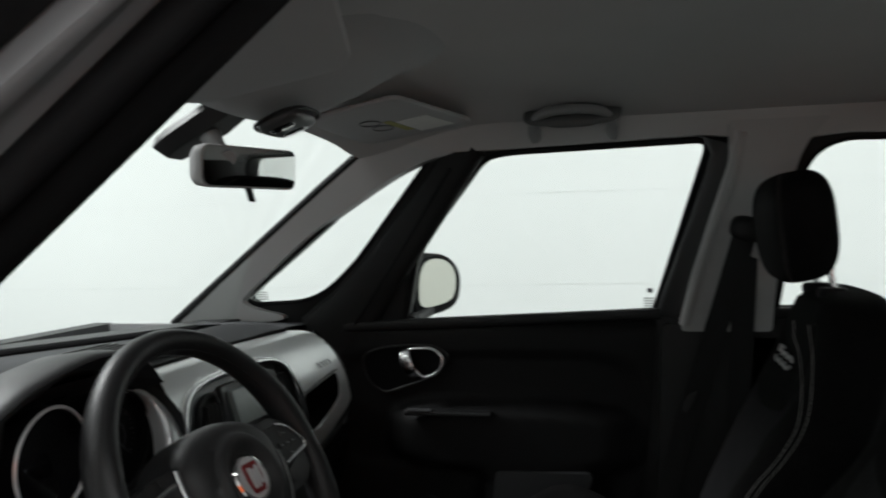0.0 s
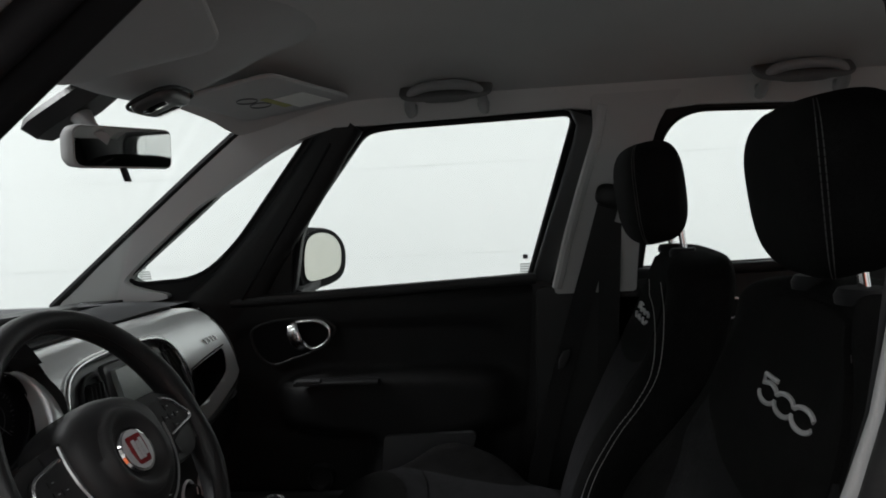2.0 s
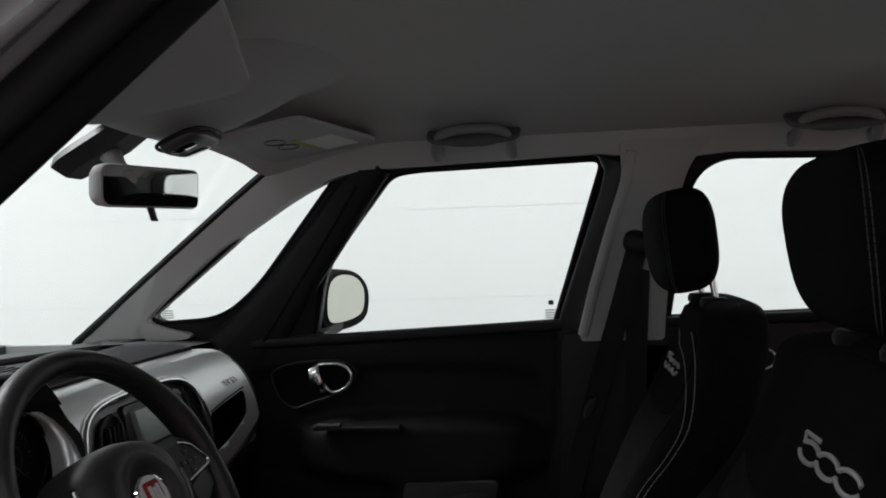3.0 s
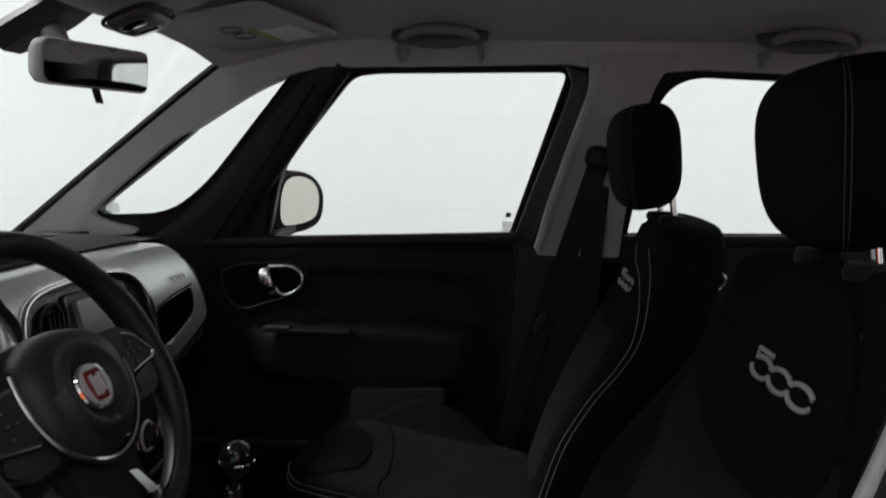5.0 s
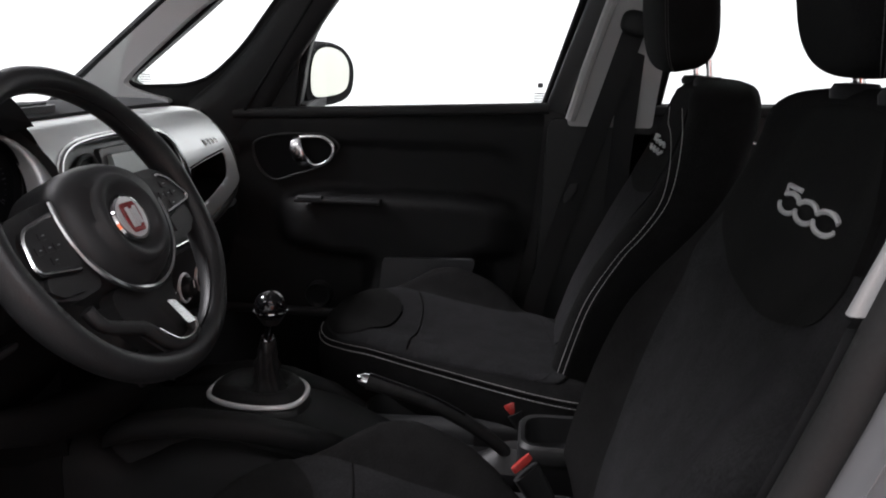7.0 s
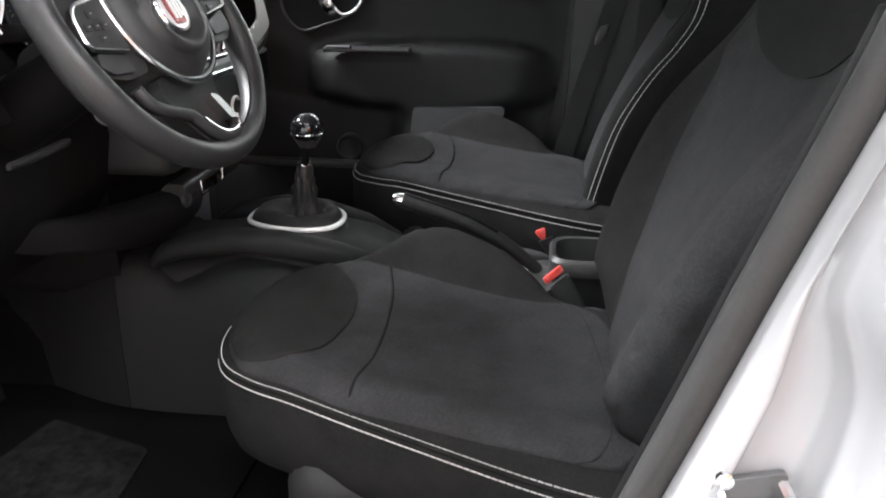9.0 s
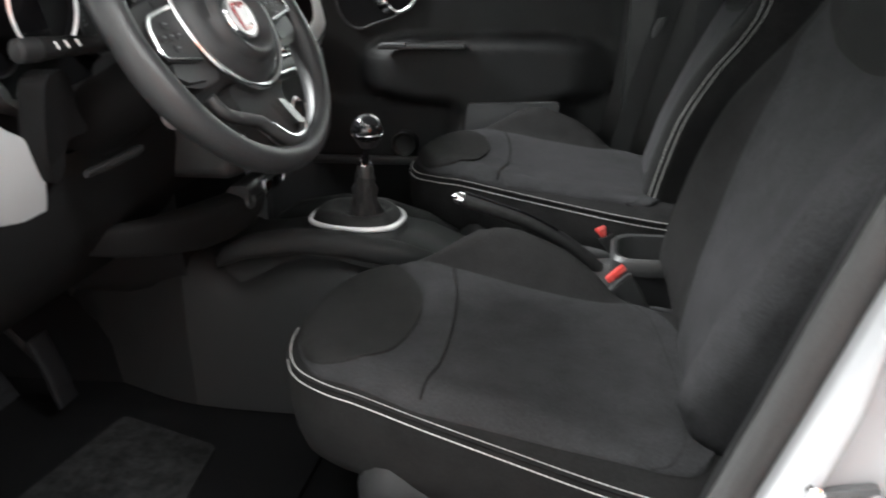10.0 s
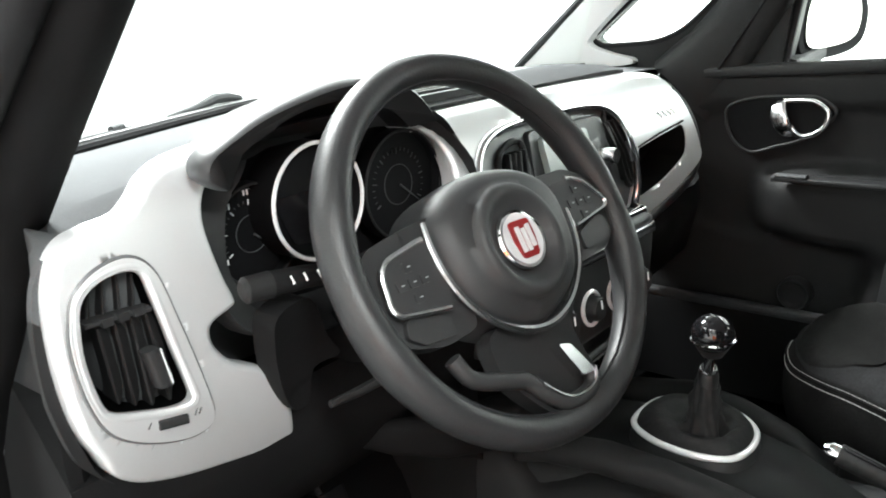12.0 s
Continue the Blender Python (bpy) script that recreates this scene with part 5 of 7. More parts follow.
# blades above the cross vane, then broad leaning blades below it
for k, (yb, yt, zt) in enumerate(((-0.6665, -0.6610, 0.997), (-0.6535, -0.6480, 1.003), (-0.6400, -0.6360, 1.005), (-0.6280, -0.6240, 1.000))):
    part("vane", loft([[Vector((face_x(yb, zz) - 0.006 + dx, yb + (yt - yb) * (zz - 0.974) / (zt - 0.974) + dy, zz)) for dx, dy in ((0.0, -0.0010), (0.001, 0.0), (0.0, 0.0010), (-0.026, 0.0040), (-0.027, 0.0022))] for zz in [0.974 + (zt - 0.974) * j / 4 for j in range(5)]]), CONSOLE, vent)
for k, (yt, yb, zb) in enumerate(((-0.6610, -0.6560, 0.903), (-0.6470, -0.6430, 0.896), (-0.6335, -0.6290, 0.890), (-0.6205, -0.6130, 0.888))):
    rows_ = []
    for j in range(9):
        zz = 0.968 + (zb - 0.968) * j / 8
        wd = 1.0 if 0 < j < 6 else (0.55, 1, 1, 1, 1, 1, 0.94, 0.80, 0.45)[j]
        yy = yt + (yb - yt) * j / 8
        rows_.append([Vector((face_x(yy, zz) - 0.004 + dx, yy + dy * wd, zz)) for dx, dy in ((0.0, -0.0014), (0.0016, 0.0), (-0.0030, 0.0090), (-0.0055, 0.0094), (-0.030, 0.0085), (-0.030, 0.0060))])
    part("vane", loft(rows_), CONSOLE, vent, sharp=25)
part("cross_vane", bar([(face_x(y, z) - 0.004, y, z, 0.0026, 0.008) for y, z in ((-0.673, 0.9745), (-0.65, 0.974), (-0.63, 0.9725), (-0.6185, 0.9715))], (0, 0, 1), (1, 0, 0)), DARK, vent)
for y in (-0.656, -0.643, -0.630):
    part("vane_clip", box(face_x(y, 0.973) - 0.002, face_x(y, 0.973) + 0.006, y - 0.0045, y + 0.0045, 0.9702, 0.9768), BLACK, vent)
tab = part("vent_tab", bar([(face_x(-0.62, z) + 0.002, y, z, 0.0070, 0.007) for y, z in ((-0.6275, 0.9405), (-0.6265, 0.938), (-0.6205, 0.909), (-0.6195, 0.906))], (0, 1, 0), (1, 0, 0)), DARK, vent)
part("tab_line", tube([(face_x(-0.62, z) + 0.0092, y, z) for y, z in ((-0.6205, 0.9405), (-0.6180, 0.926), (-0.6145, 0.908))], 0.0012, 6), CHROME, tab, "silver line on the vent tab")
part("vent_wheel", bar([(face_x(y, 0.87) + 0.0098, y, 0.8745 - 0.20 * (y + 0.62), 0.0046, 0.003) for y in (-0.633, -0.629, -0.611, -0.607)], (0, 0, 1), (1, 0, 0)), DARK, vent, "dark vent thumb wheel")
for k, yy in enumerate((-0.642, -0.600, -0.596)):
    part("symbol", tube([(face_x(yy, 0.87) + 0.0102, yy, 0.8745 - 0.15 * (yy + 0.62)), (face_x(yy, 0.87) + 0.0102, yy + 0.003, 0.8795 - 0.15 * (yy + 0.62))], 0.0008, 5), FAINT, vent, "dim symbol mark")
# lower dash
rings = []
for i in range(25):
    y = -0.70 + 1.30 * i / 24
    rings.append([tuck(Vector((x, y, z))) for x, z in ((face_x(y, 0.83) - 0.01, 0.84), (face_x(y, 0.80) + 0.004, 0.80), (face_x(y, 0.80) - 0.010, 0.745), (-0.89, 0.68), (-0.97, 0.60), (-1.10, 0.55), (-1.3, 0.6), (-1.1, 0.84))])
part("lower_panel", loft(rings), PILLARBLACK, dash, "black lower dashboard panel", sharp=50)
part("knee_panel", bar([(-0.930, -0.335, 0.690, 0.016, 0.010), (-0.870, -0.305, 0.686, 0.024, 0.016), (-0.826, -0.260, 0.680, 0.029, 0.022), (-0.802, -0.200, 0.673, 0.034, 0.026), (-0.788, -0.130, 0.667, 0.035, 0.026), (-0.780, -0.075, 0.667, 0.030, 0.024), (-0.777, -0.045, 0.670, 0.024, 0.020)], (0.35, 0, 1), (1, 0, -0.3)), PILLARBLACK, dash, "black rounded knee panel", sharp=80)
part("dash_side_panel", panel(smooth([(-0.98, 0.98), (-0.90, 1.00), (-0.85, 0.97), (-0.83, 0.90), (-0.83, 0.80), (-0.85, 0.72), (-0.92, 0.62), (-1.08, 0.62), (-1.06, 0.85)], 4), [], lambda x, z, d: tuck(Vector((x, -0.700, z))) + Vector((0, 0.012 * d + 0.002, 0)), 0.03), PILLARBLACK, dash, bevel=0.004)
# instrument cluster under its hood
OUTER = smooth([(-0.556, 1.056), (-0.571, 1.068), (-0.567, 1.084), (-0.54, 1.098), (-0.506, 1.111), (-0.449, 1.123), (-0.401, 1.127), (-0.348, 1.120), (-0.318, 1.104), (-0.292, 1.076)], 4, False)
INNER = smooth([(-0.302, 1.068), (-0.33, 1.092), (-0.36, 1.104), (-0.40, 1.110), (-0.445, 1.106), (-0.485, 1.094), (-0.525, 1.073), (-0.545, 1.058)], 4, False)
def hood_ring(x, kl, kr, k2, back, sink=0.0):
    """One slice of the hood: its driver end draws in faster than the other."""
    ring = []
    for i, p in enumerate(OUTER + INNER):
        c = -0.43
        k = kl if p[0] < c else kr
        ring.append(Vector((x - (back if i >= len(OUTER) else 0.0), c + (p[0] - c) * k, 1.06 + (p[1] - 1.06) * k2 - sink)))
    return ring


hood = part("hood", loft([hood_ring(*r) for r in ((-0.768, 0.985, 0.985, 0.93, 0.030), (-0.771, 1.0, 1.0, 0.985, 0.028), (-0.780, 1.01, 1.0, 1.01, 0.022), (-0.80, 0.985, 1.0, 1.01, 0.01), (-0.84, 0.70, 0.93, 0.93, 0.0), (-0.88, 0.44, 0.82, 0.80, 0.0, 0.006), (-0.92, 0.2, 0.70, 0.62, 0.0, 0.025), (-0.97, 0.0, 0.60, 0.40, 0.0, 0.06))]), HOODSKIN, dash, "charcoal instrument hood", sharp=70)
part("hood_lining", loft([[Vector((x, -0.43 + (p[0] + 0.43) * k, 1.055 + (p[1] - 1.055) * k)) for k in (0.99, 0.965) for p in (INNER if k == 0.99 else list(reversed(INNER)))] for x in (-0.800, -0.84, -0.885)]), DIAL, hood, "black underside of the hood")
CLUSTER = smooth([(-0.552, 1.0), (-0.547, 0.955), (-0.51, 0.91), (-0.40, 0.885), (-0.28, 0.89), (-0.20, 0.92), (-0.185, 0.98), (-0.20, 1.04), (-0.25, 1.075), (-0.36, 1.085), (-0.47, 1.08), (-0.535, 1.05)], 4)
part("dial_plate", panel(CLUSTER, [], lambda y, z, d: Vector((-0.884 - 0.02 * d, -0.36 + (y + 0.36) * 0.95, 0.985 + (z - 0.985) * 0.95))), DIAL, dash)
flange = lambda y: step01(-0.47, -0.53, y)
part("cluster_wall", loft([[Vector((x + dx * flange(p[0]) - 0.035 * step01(1.0, 1.07, p[1]) * (x > -0.83), -0.36 + (p[0] + 0.36) * (k + dk * flange(p[0]) + (kr - k) * step01(-0.36, -0.25, p[0])), 0.985 + (p[1] - 0.985) * k)) for p in CLUSTER] for x, k, dx, dk, kr in ((-0.83, 1.045, 0, 0, 1.045), (-0.812, 1.03, 0, 0, 1.03), (-0.808, 1.015, 0, 0, 1.015), (-0.812, 1.0, 0, 0, 1.0), (-0.858, 0.87, 0.034, 0.0, 0.965), (-0.883, 0.86, 0, -0.01, 0.955))], cap=False), DARK, dash, "charcoal cluster surround")
for gy, gz, gr, gx in ((-0.462, 0.984, 0.052, -0.874), (-0.402, 1.007, 0.0605, -0.848), (-0.262, 0.993, 0.064, -0.862)):
    mid_one = gy == -0.402
    mg = Matrix.Translation((gx, gy, gz)) @ pose(0, 0, 0, 0, 90, 0)
    g = part("gauge", lathe(mg, [(0.0001, 0.0), (gr * 0.93, 0.0), (gr * 0.95, 0.008), (gr, 0.010), (gr, -0.030 if mid_one else -0.006)], 40), DIAL, dash, "round black gauge")
    part("gauge_ring", tube([mg @ Vector((gr * 0.97 * math.cos(2 * math.pi * i / 48), gr * 0.97 * math.sin(2 * math.pi * i / 48), 0.011)) for i in range(48)], 0.0023 if mid_one else 0.0012, 6, closed=True), BRIGHT if mid_one else DARK, g, "bright gauge ring" if mid_one else "thin dark gauge ring")
    if mid_one:
        part("lens", panel(rounded([(gy - 0.052, gz + 0.01), (gy + 0.0, gz + 0.012), (gy + 0.02, gz - 0.045), (gy - 0.03, gz - 0.04)], 0.008), [], lambda y, z, d: Vector((gx + 0.002 - 0.001 * d, y, z))), GLOSS, g, "gloss black display")
        continue
    part("inner_ring", tube([mg @ Vector((gr * 0.36 * math.cos(q), gr * 0.36 * math.sin(q), 0.001)) for q in [2 * math.pi * i / 40 for i in range(41)]], 0.0005, 5), FAINT, g)
    for k in range(25):
        a = radians(-120 + 240 * k / 24) + math.pi
        long = 0.10 if k % 4 == 0 else 0.06
        part("tick", tube([mg @ Vector((gr * 0.66 * math.cos(a), gr * 0.66 * math.sin(a), 0.0012)), mg @ Vector((gr * (0.66 - long) * math.cos(a), gr * (0.66 - long) * math.sin(a), 0.0012))], 0.0004 if k % 4 else 0.0007, 4), MARK if k % 4 == 0 and gy < -0.4 else FAINT, g)
        if k % 4 == 0 and gy < -0.4:
            for w in (-0.0040, 0.0, 0.0040):
                c = mg @ Vector((gr * 0.80 * math.cos(a), gr * 0.80 * math.sin(a), 0.0012)) + Vector((0, w, 0))
                part("numeral_bar", tube([c + Vector((0, 0, -0.0026)), c + Vector((0, 0, 0.0026))], 0.0009, 4), MARK, g)
    part("needle", tube([mg @ Vector((0, 0, 0.004)), mg @ Vector((gr * 0.60 * math.cos(0.9), gr * 0.60 * math.sin(0.9), 0.004))], [0.0012, 0.0004], 6), FAINT, g)
# centre stack with vents and radio
on2 = lambda lift: (lambda y, z, d: Vector((face_x(y, z) + lift - 0.01 * d, y, z)))
part("stack_panel", panel(STACK, [], on2(-0.006), 0.03), STACKGREY, dash, "charcoal centre panel")
part("stack_ring", tube([on2(0.006)(p[0], p[1], 0) for p in STACK], 0.0062, 10, closed=True), SATIN, dash, "satin silver surround")
for sgn, hole in ((-1, smooth([(-0.128, 0.960), (-0.116, 0.993), (-0.098, 1.006), (-0.074, 1.012), (-0.056, 1.008), (-0.058, 0.985), (-0.070, 0.940), (-0.082, 0.905), (-0.105, 0.895), (-0.124, 0.920)], 4)),
                  (1, smooth([(0.160, 1.003), (0.171, 1.016), (0.186, 1.011), (0.197, 0.989), (0.207, 0.960), (0.216, 0.922), (0.209, 0.899), (0.190, 0.918), (0.168, 0.962)], 4))):
    c = sum(p[0] for p in hole) / len(hole)
    v2 = part("centre_vent", tube([on2(-0.002)(p[0], p[1], 0) for p in hole], 0.004, 8, closed=True), BLACK, dash, "black centre vent")
    part("vent_box", panel(hole, [], on2(-0.0045)), DIAL, v2)
    zs_ = [p[1] for p in hole]
    z_lo, z_hi = min(zs_) + 0.012, max(zs_) - 0.012
    for k in range(4):
        y = c - 0.018 + 0.012 * k
        part("vane", bar([(face_x(y, z) - 0.001, y + (z - 0.95) * (0.30 if sgn < 0 else -0.45), z, 0.0016, 0.006) for z in (z_lo, (z_lo + z_hi) / 2, z_hi)], (0, 1, 0), (1, 0, 0)), BLACK, v2)
    if sgn > 0:
        part("tab_line", tube([on2(0.010)(0.180, 0.973, 0), on2(0.010)(0.192, 0.942, 0)], 0.0032, 6), SATIN, v2, "silver vent tab")
radio = part("radio", panel(rounded([(-0.046, 0.890), (-0.040, 1.018), (0.148, 1.016), (0.158, 0.89)], 0.014), [], on2(0.002)), STACKGREY, dash, "satin grey radio panel", bevel=0.003)
part("display", panel(rounded([(-0.018, 0.955), (-0.016, 1.008), (0.094, 1.006), (0.098, 0.953)], 0.005), [], on2(0.006)), SCREEN, radio, "pale grey radio display")
for yy, zz in ((-0.030, 0.945), (0.122, 0.962)):
    part("knob", lathe(Matrix.Translation((face_x(yy, zz), yy, zz)) @ pose(0, 0, 0, 0, 90, 0), [(0.0001, 0.026), (0.011, 0.026), (0.0125, 0.022), (0.0125, 0.0), (0.0001, 0)], 22), SATIN, radio, "satin radio knob")
for k in range(5):
    part("button", panel(rounded([(-0.03 + 0.024 * k, 0.905), (-0.012 + 0.024 * k, 0.905), (-0.012 + 0.024 * k, 0.925), (-0.03 + 0.024 * k, 0.925)], 0.003), [], on2(0.005)), DARK, radio)
# climate controls below stand forward under two silver strips
part("climate_panel", loft([[Vector((x, y, z)) for y, z in rounded([(-0.165 + g, 0.735 + g), (0.150 - g, 0.735 + g), (0.165 - g, 0.880 - g), (-0.180 + g, 0.880 - g)], 0.02)] for x, g in ((-0.86, 0.0), (-0.765, 0.0), (-0.750, 0.004), (-0.746, 0.012))]), BLACK, dash, "black climate panel", sharp=50)
for zz, xx, hh in ((0.879, -0.762, 0.0070), (0.856, -0.748, 0.0085)):
    part("silver_strip", bar([(xx - 0.020, -0.180, zz, hh * 0.6, 0.006), (xx, -0.165, zz, hh, 0.007), (xx, 0.0, zz, hh, 0.007), (xx, 0.150, zz, hh, 0.007), (xx - 0.022, 0.168, zz, hh * 0.6, 0.006)], (0, 0, 1), (1, 0, 0)), SATIN, dash, "satin silver console strip")
for yy in (-0.102, -0.034, 0.034, 0.100):
    mk = Matrix.Translation((-0.748, yy, 0.788)) @ pose(0, 0, 0, 0, 84, 0)
    kn = part("climate_knob", lathe(mk, [(0.0001, 0.020), (0.014, 0.020), (0.0165, 0.016), (0.0175, 0.0), (0.0001, 0)], 26), BLACK, dash, "black climate knob")
    part("knob_ring", tube([mk @ Vector((0.0225 * math.cos(2 * math.pi * i / 32), 0.0225 * math.sin(2 * math.pi * i / 32), 0.005)) for i in range(32)], 0.0030, 8, closed=True), BRIGHT, kn, "bright knob ring")
    part("pointer", tube([mk @ Vector((0, 0, 0.021)), mk @ Vector((-0.012, 0, 0.021))], 0.0012, 5), MARK, kn, "pale pointer line")
# defroster outlet on top
top_vent = part("top_vent", panel(rounded([(-1.03, -0.20), (-0.89, -0.20), (-0.89, -0.035), (-1.03, -0.035)], 0.02), [], lambda x, y, d: Vector((x, y, 1.0825 - 0.006 * (x < -0.96) - 0.012 * d))), BLACK, dash, "black top outlet grille", bevel=0.002)
for k in range(8):
    part("slat", box(-1.022 + 0.016 * k, -1.017 + 0.016 * k, -0.19, -0.045, 1.076, 1.0855), DARK, top_vent)
# switch pad at the foot of the stack
pad = part("switch_pad", bar([(-0.775, y, 0.69 + 0.02 * (y + 0.11), 0.024, 0.02) for y in (-0.115, -0.10, 0.10, 0.125)], (0.35, 0, 1), (1, 0, 0)), BLACK, dash, "black lower switch pad")
part("socket_frame", tube([(-0.752, y, z) for y, z in ((-0.055, 0.678), (-0.055, 0.704), (0.03, 0.708), (0.03, 0.684))], 0.0018, 6, closed=True), SATIN, pad)
for k in range(3):
    part("button", box(-0.756, -0.750, -0.045 + 0.024 * k, -0.027 + 0.024 * k, 0.684, 0.700), GLOSS, pad)
part("round_button", lathe(Matrix.Translation((-0.756, -0.108, 0.688)) @ pose(0, 0, 0, 0, 80, 0), [(0.0001, 0.004), (0.009, 0.004), (0.010, 0.006), (0.0125, 0.006), (0.0135, 0.0), (0.0001, 0)], 18), DARK, pad)

# wiper blade outside the glass
wip = thing("wiper", (-1.45, -0.2, 1.03), "black windshield wiper resting at the foot of the glass", "wiper")
part("blade", tube([(dash_front(y) - 0.018, y, 1.039 + 0.002 * math.sin(9 * y)) for y in (-0.42, -0.34, -0.26, -0.18, -0.10, -0.04)], 0.0050, 8), RUBBER, wip)
part("arm", tube([(dash_front(y) - 0.03, y, z) for y, z in ((-0.20, 1.040), (-0.14, 1.043), (-0.10, 1.047), (-0.07, 1.052), (-0.03, 1.050), (0.0, 1.044))], [0.003, 0.005, 0.008, 0.0095, 0.0085, 0.006], 8), RUBBER, wip)
part("pivot_cap", tube([(dash_front(-0.33) - 0.02, -0.335, 1.043), (dash_front(-0.31) - 0.02, -0.312, 1.044)], 0.006, 8), RUBBER, wip)


# ---- centre console ----
con = thing("centre_console", (-0.5, 0.01, 0.315), "black plastic centre console between the front seats", "console")
rings = []
for x, w, zt, zb in ((-0.96, 0.06, 0.57, 0.315), (-0.90, 0.10, 0.58, 0.315), (-0.78, 0.115, 0.585, 0.315), (-0.70, 0.105, 0.600, 0.315), (-0.60, 0.100, 0.612, 0.315), (-0.50, 0.085, 0.600, 0.315), (-0.40, 0.075, 0.560, 0.315), (-0.28, 0.072, 0.530, 0.315), (-0.14, 0.075, 0.525, 0.315), (0.05, 0.08, 0.52, 0.315)):
    rings.append([Vector((x, 0.012 + y, z)) for y, z in ((-w * 1.1, zb), (-w * 1.05, zt - 0.09), (-w, zt - 0.025), (-w + 0.02, zt), (w - 0.02, zt), (w, zt - 0.025), (w * 1.05, zt - 0.09), (w * 1.1, zb))])
part("body", loft(rings), CONSOLE, con, "black console body", sharp=60)
for sgn, nm in ((-1, "left_side_rib"), (1, "right_side_rib")):
    part(nm, bar([(x, 0.012 + sgn * y, z - (0.022 if sgn > 0 else 0.0), h, d) for x, y, z, h, d in ((-0.822, 0.116, 0.580, 0.010, 0.012), (-0.805, 0.122, 0.594, 0.016, 0.016), (-0.765, 0.126, 0.613, 0.020, 0.018), (-0.68, 0.128, 0.627, 0.021, 0.020), (-0.60, 0.122, 0.622, 0.021, 0.020), (-0.52, 0.108, 0.604, 0.020, 0.020), (-0.46, 0.09, 0.580, 0.018, 0.018))], (0, 0, 1), (0, 1, 0), e=0.8), CONSOLE, con, "rounded upper rib", sharp=80)
    section = lambda rows: loft([[Vector((x, 0.012 + sgn * y, z)) for y, z in ((0.04, 0.318), (w, 0.318), (w + 0.001, 0.44), (w - 0.004, zt - 0.045), (w - 0.012, zt - 0.015), (w - 0.028, zt), (0.05, zt + 0.004))] for x, w, zt in rows])
    part("side_pad", section(((-0.885, 0.138, 0.585), (-0.845, 0.141, 0.580), (-0.815, 0.142, 0.562), (-0.79, 0.142, 0.546), (-0.76, 0.142, 0.556), (-0.72, 0.141, 0.576), (-0.68, 0.139, 0.586), (-0.62, 0.134, 0.585), (-0.54, 0.124, 0.565), (-0.48, 0.105, 0.54))), CONSOLE, con, "smooth black side pad", sharp=80)
    # the side pad goes on in a deeper black that paints in the dash's shade
    part("front_pad", section(((-1.16, 0.055, 0.50), (-1.06, 0.084, 0.525), (-0.98, 0.114, 0.558), (-0.93, 0.130, 0.578), (-0.886, 0.138, 0.585))), TUNNELSHADE, con, "front of the side pad, darkened for footwell shade", sharp=80)
for sgn in (-1, 1):
    # the carpet's black also stands in for footwell shade on the tunnel
    part("tunnel_carpet", loft([[Vector((x, 0.012 + sgn * y, z)) for y, z in ((0.05, 0.317), (w + 0.004, 0.317), (w, 0.40), (w - 0.008, zt - 0.03), (w - 0.030, zt), (0.04, zt + 0.004))] for x, w, zt in ((-1.58, 0.092, 0.46), (-1.25, 0.092, 0.47), (-1.05, 0.080, 0.46))]), CARPET, con, "black carpet on the tunnel's side", sharp=80)
part("tunnel_trim", bar([(x, -0.100, z, 0.030, 0.012) for x, z in ((-0.36, 0.512), (-0.34, 0.520), (-0.12, 0.520), (-0.02, 0.50), (0.0, 0.48))], (0, 1, 0), (0, 0, 1)), GREYPLASTIC, con, "grey plastic tunnel strip")
part("passenger_tunnel_trim", bar([(x, 0.13, z, 0.030, 0.012) for x, z in ((-0.34, 0.522), (-0.32, 0.530), (-0.12, 0.51), (-0.02, 0.50), (0.0, 0.49))], (0, 1, 0), (0, 0, 1)), GREYPLASTIC, con, "grey plastic tunnel strip")
tray = part("cup_tray", loft([[Vector((x, -0.012 + y, z)) for x, y in rounded([(-0.195 + g, -0.062 + g), (-0.02 - g, -0.062 + g), (-0.02 - g, 0.062 - g), (-0.195 + g, 0.062 - g)], 0.034)] for z, g in ((0.50, 0.016), (0.545, 0.012), (0.572, 0.004), (0.576, 0.0), (0.597, 0.0), (0.603, 0.004), (0.601, 0.010), (0.56, 0.014), (0.548, 0.05))], cap=True), BLACK, con, "black rounded rear cup tray")
part("rail_cover", bar([(x, -0.09, 0.50, 0.02, 0.03) for x in (-0.25, -0.23, -0.12, -0.10)], (0, 1, 0), (0, 0, 1)), DARK, con)
part("passenger_rail_cover", bar([(x, 0.105, 0.53, 0.02, 0.03) for x in (-0.27, -0.25, -0.14, -0.12)], (0, 1, 0), (0, 0, 1)), DARK, con)

part("console_front", bar([(x, 0.012, 0.63, 0.135, 0.14) for x in (-1.12, -1.05, -0.93, -0.875)], (0, 1, 0), (0, 0, 1)), PILLARBLACK, con, "black panel between footwells")

gear = thing("gear_lever", (-0.615, 0.03, 0.62), "gear lever with gloss black ball knob and leather boot", "gear lever")
RING = smooth([(-0.705, 0.02), (-0.695, 0.075), (-0.645, 0.098), (-0.585, 0.094), (-0.545, 0.062), (-0.533, 0.015), (-0.545, -0.032), (-0.59, -0.052), (-0.65, -0.048), (-0.695, -0.022)], 5)
RING = [Vector((-0.62 + (p[0] + 0.62) * 0.91, 0.022 + (p[1] - 0.022) * 0.91, 0)) for p in RING]
tilt = lambda x: 0.622 - 0.02 * (x + 0.53)
part("boot_ring", tube([(p[0], p[1], tilt(p[0])) for p in RING], 0.0046, 10, closed=True), BRIGHT, gear, "bright silver boot ring")
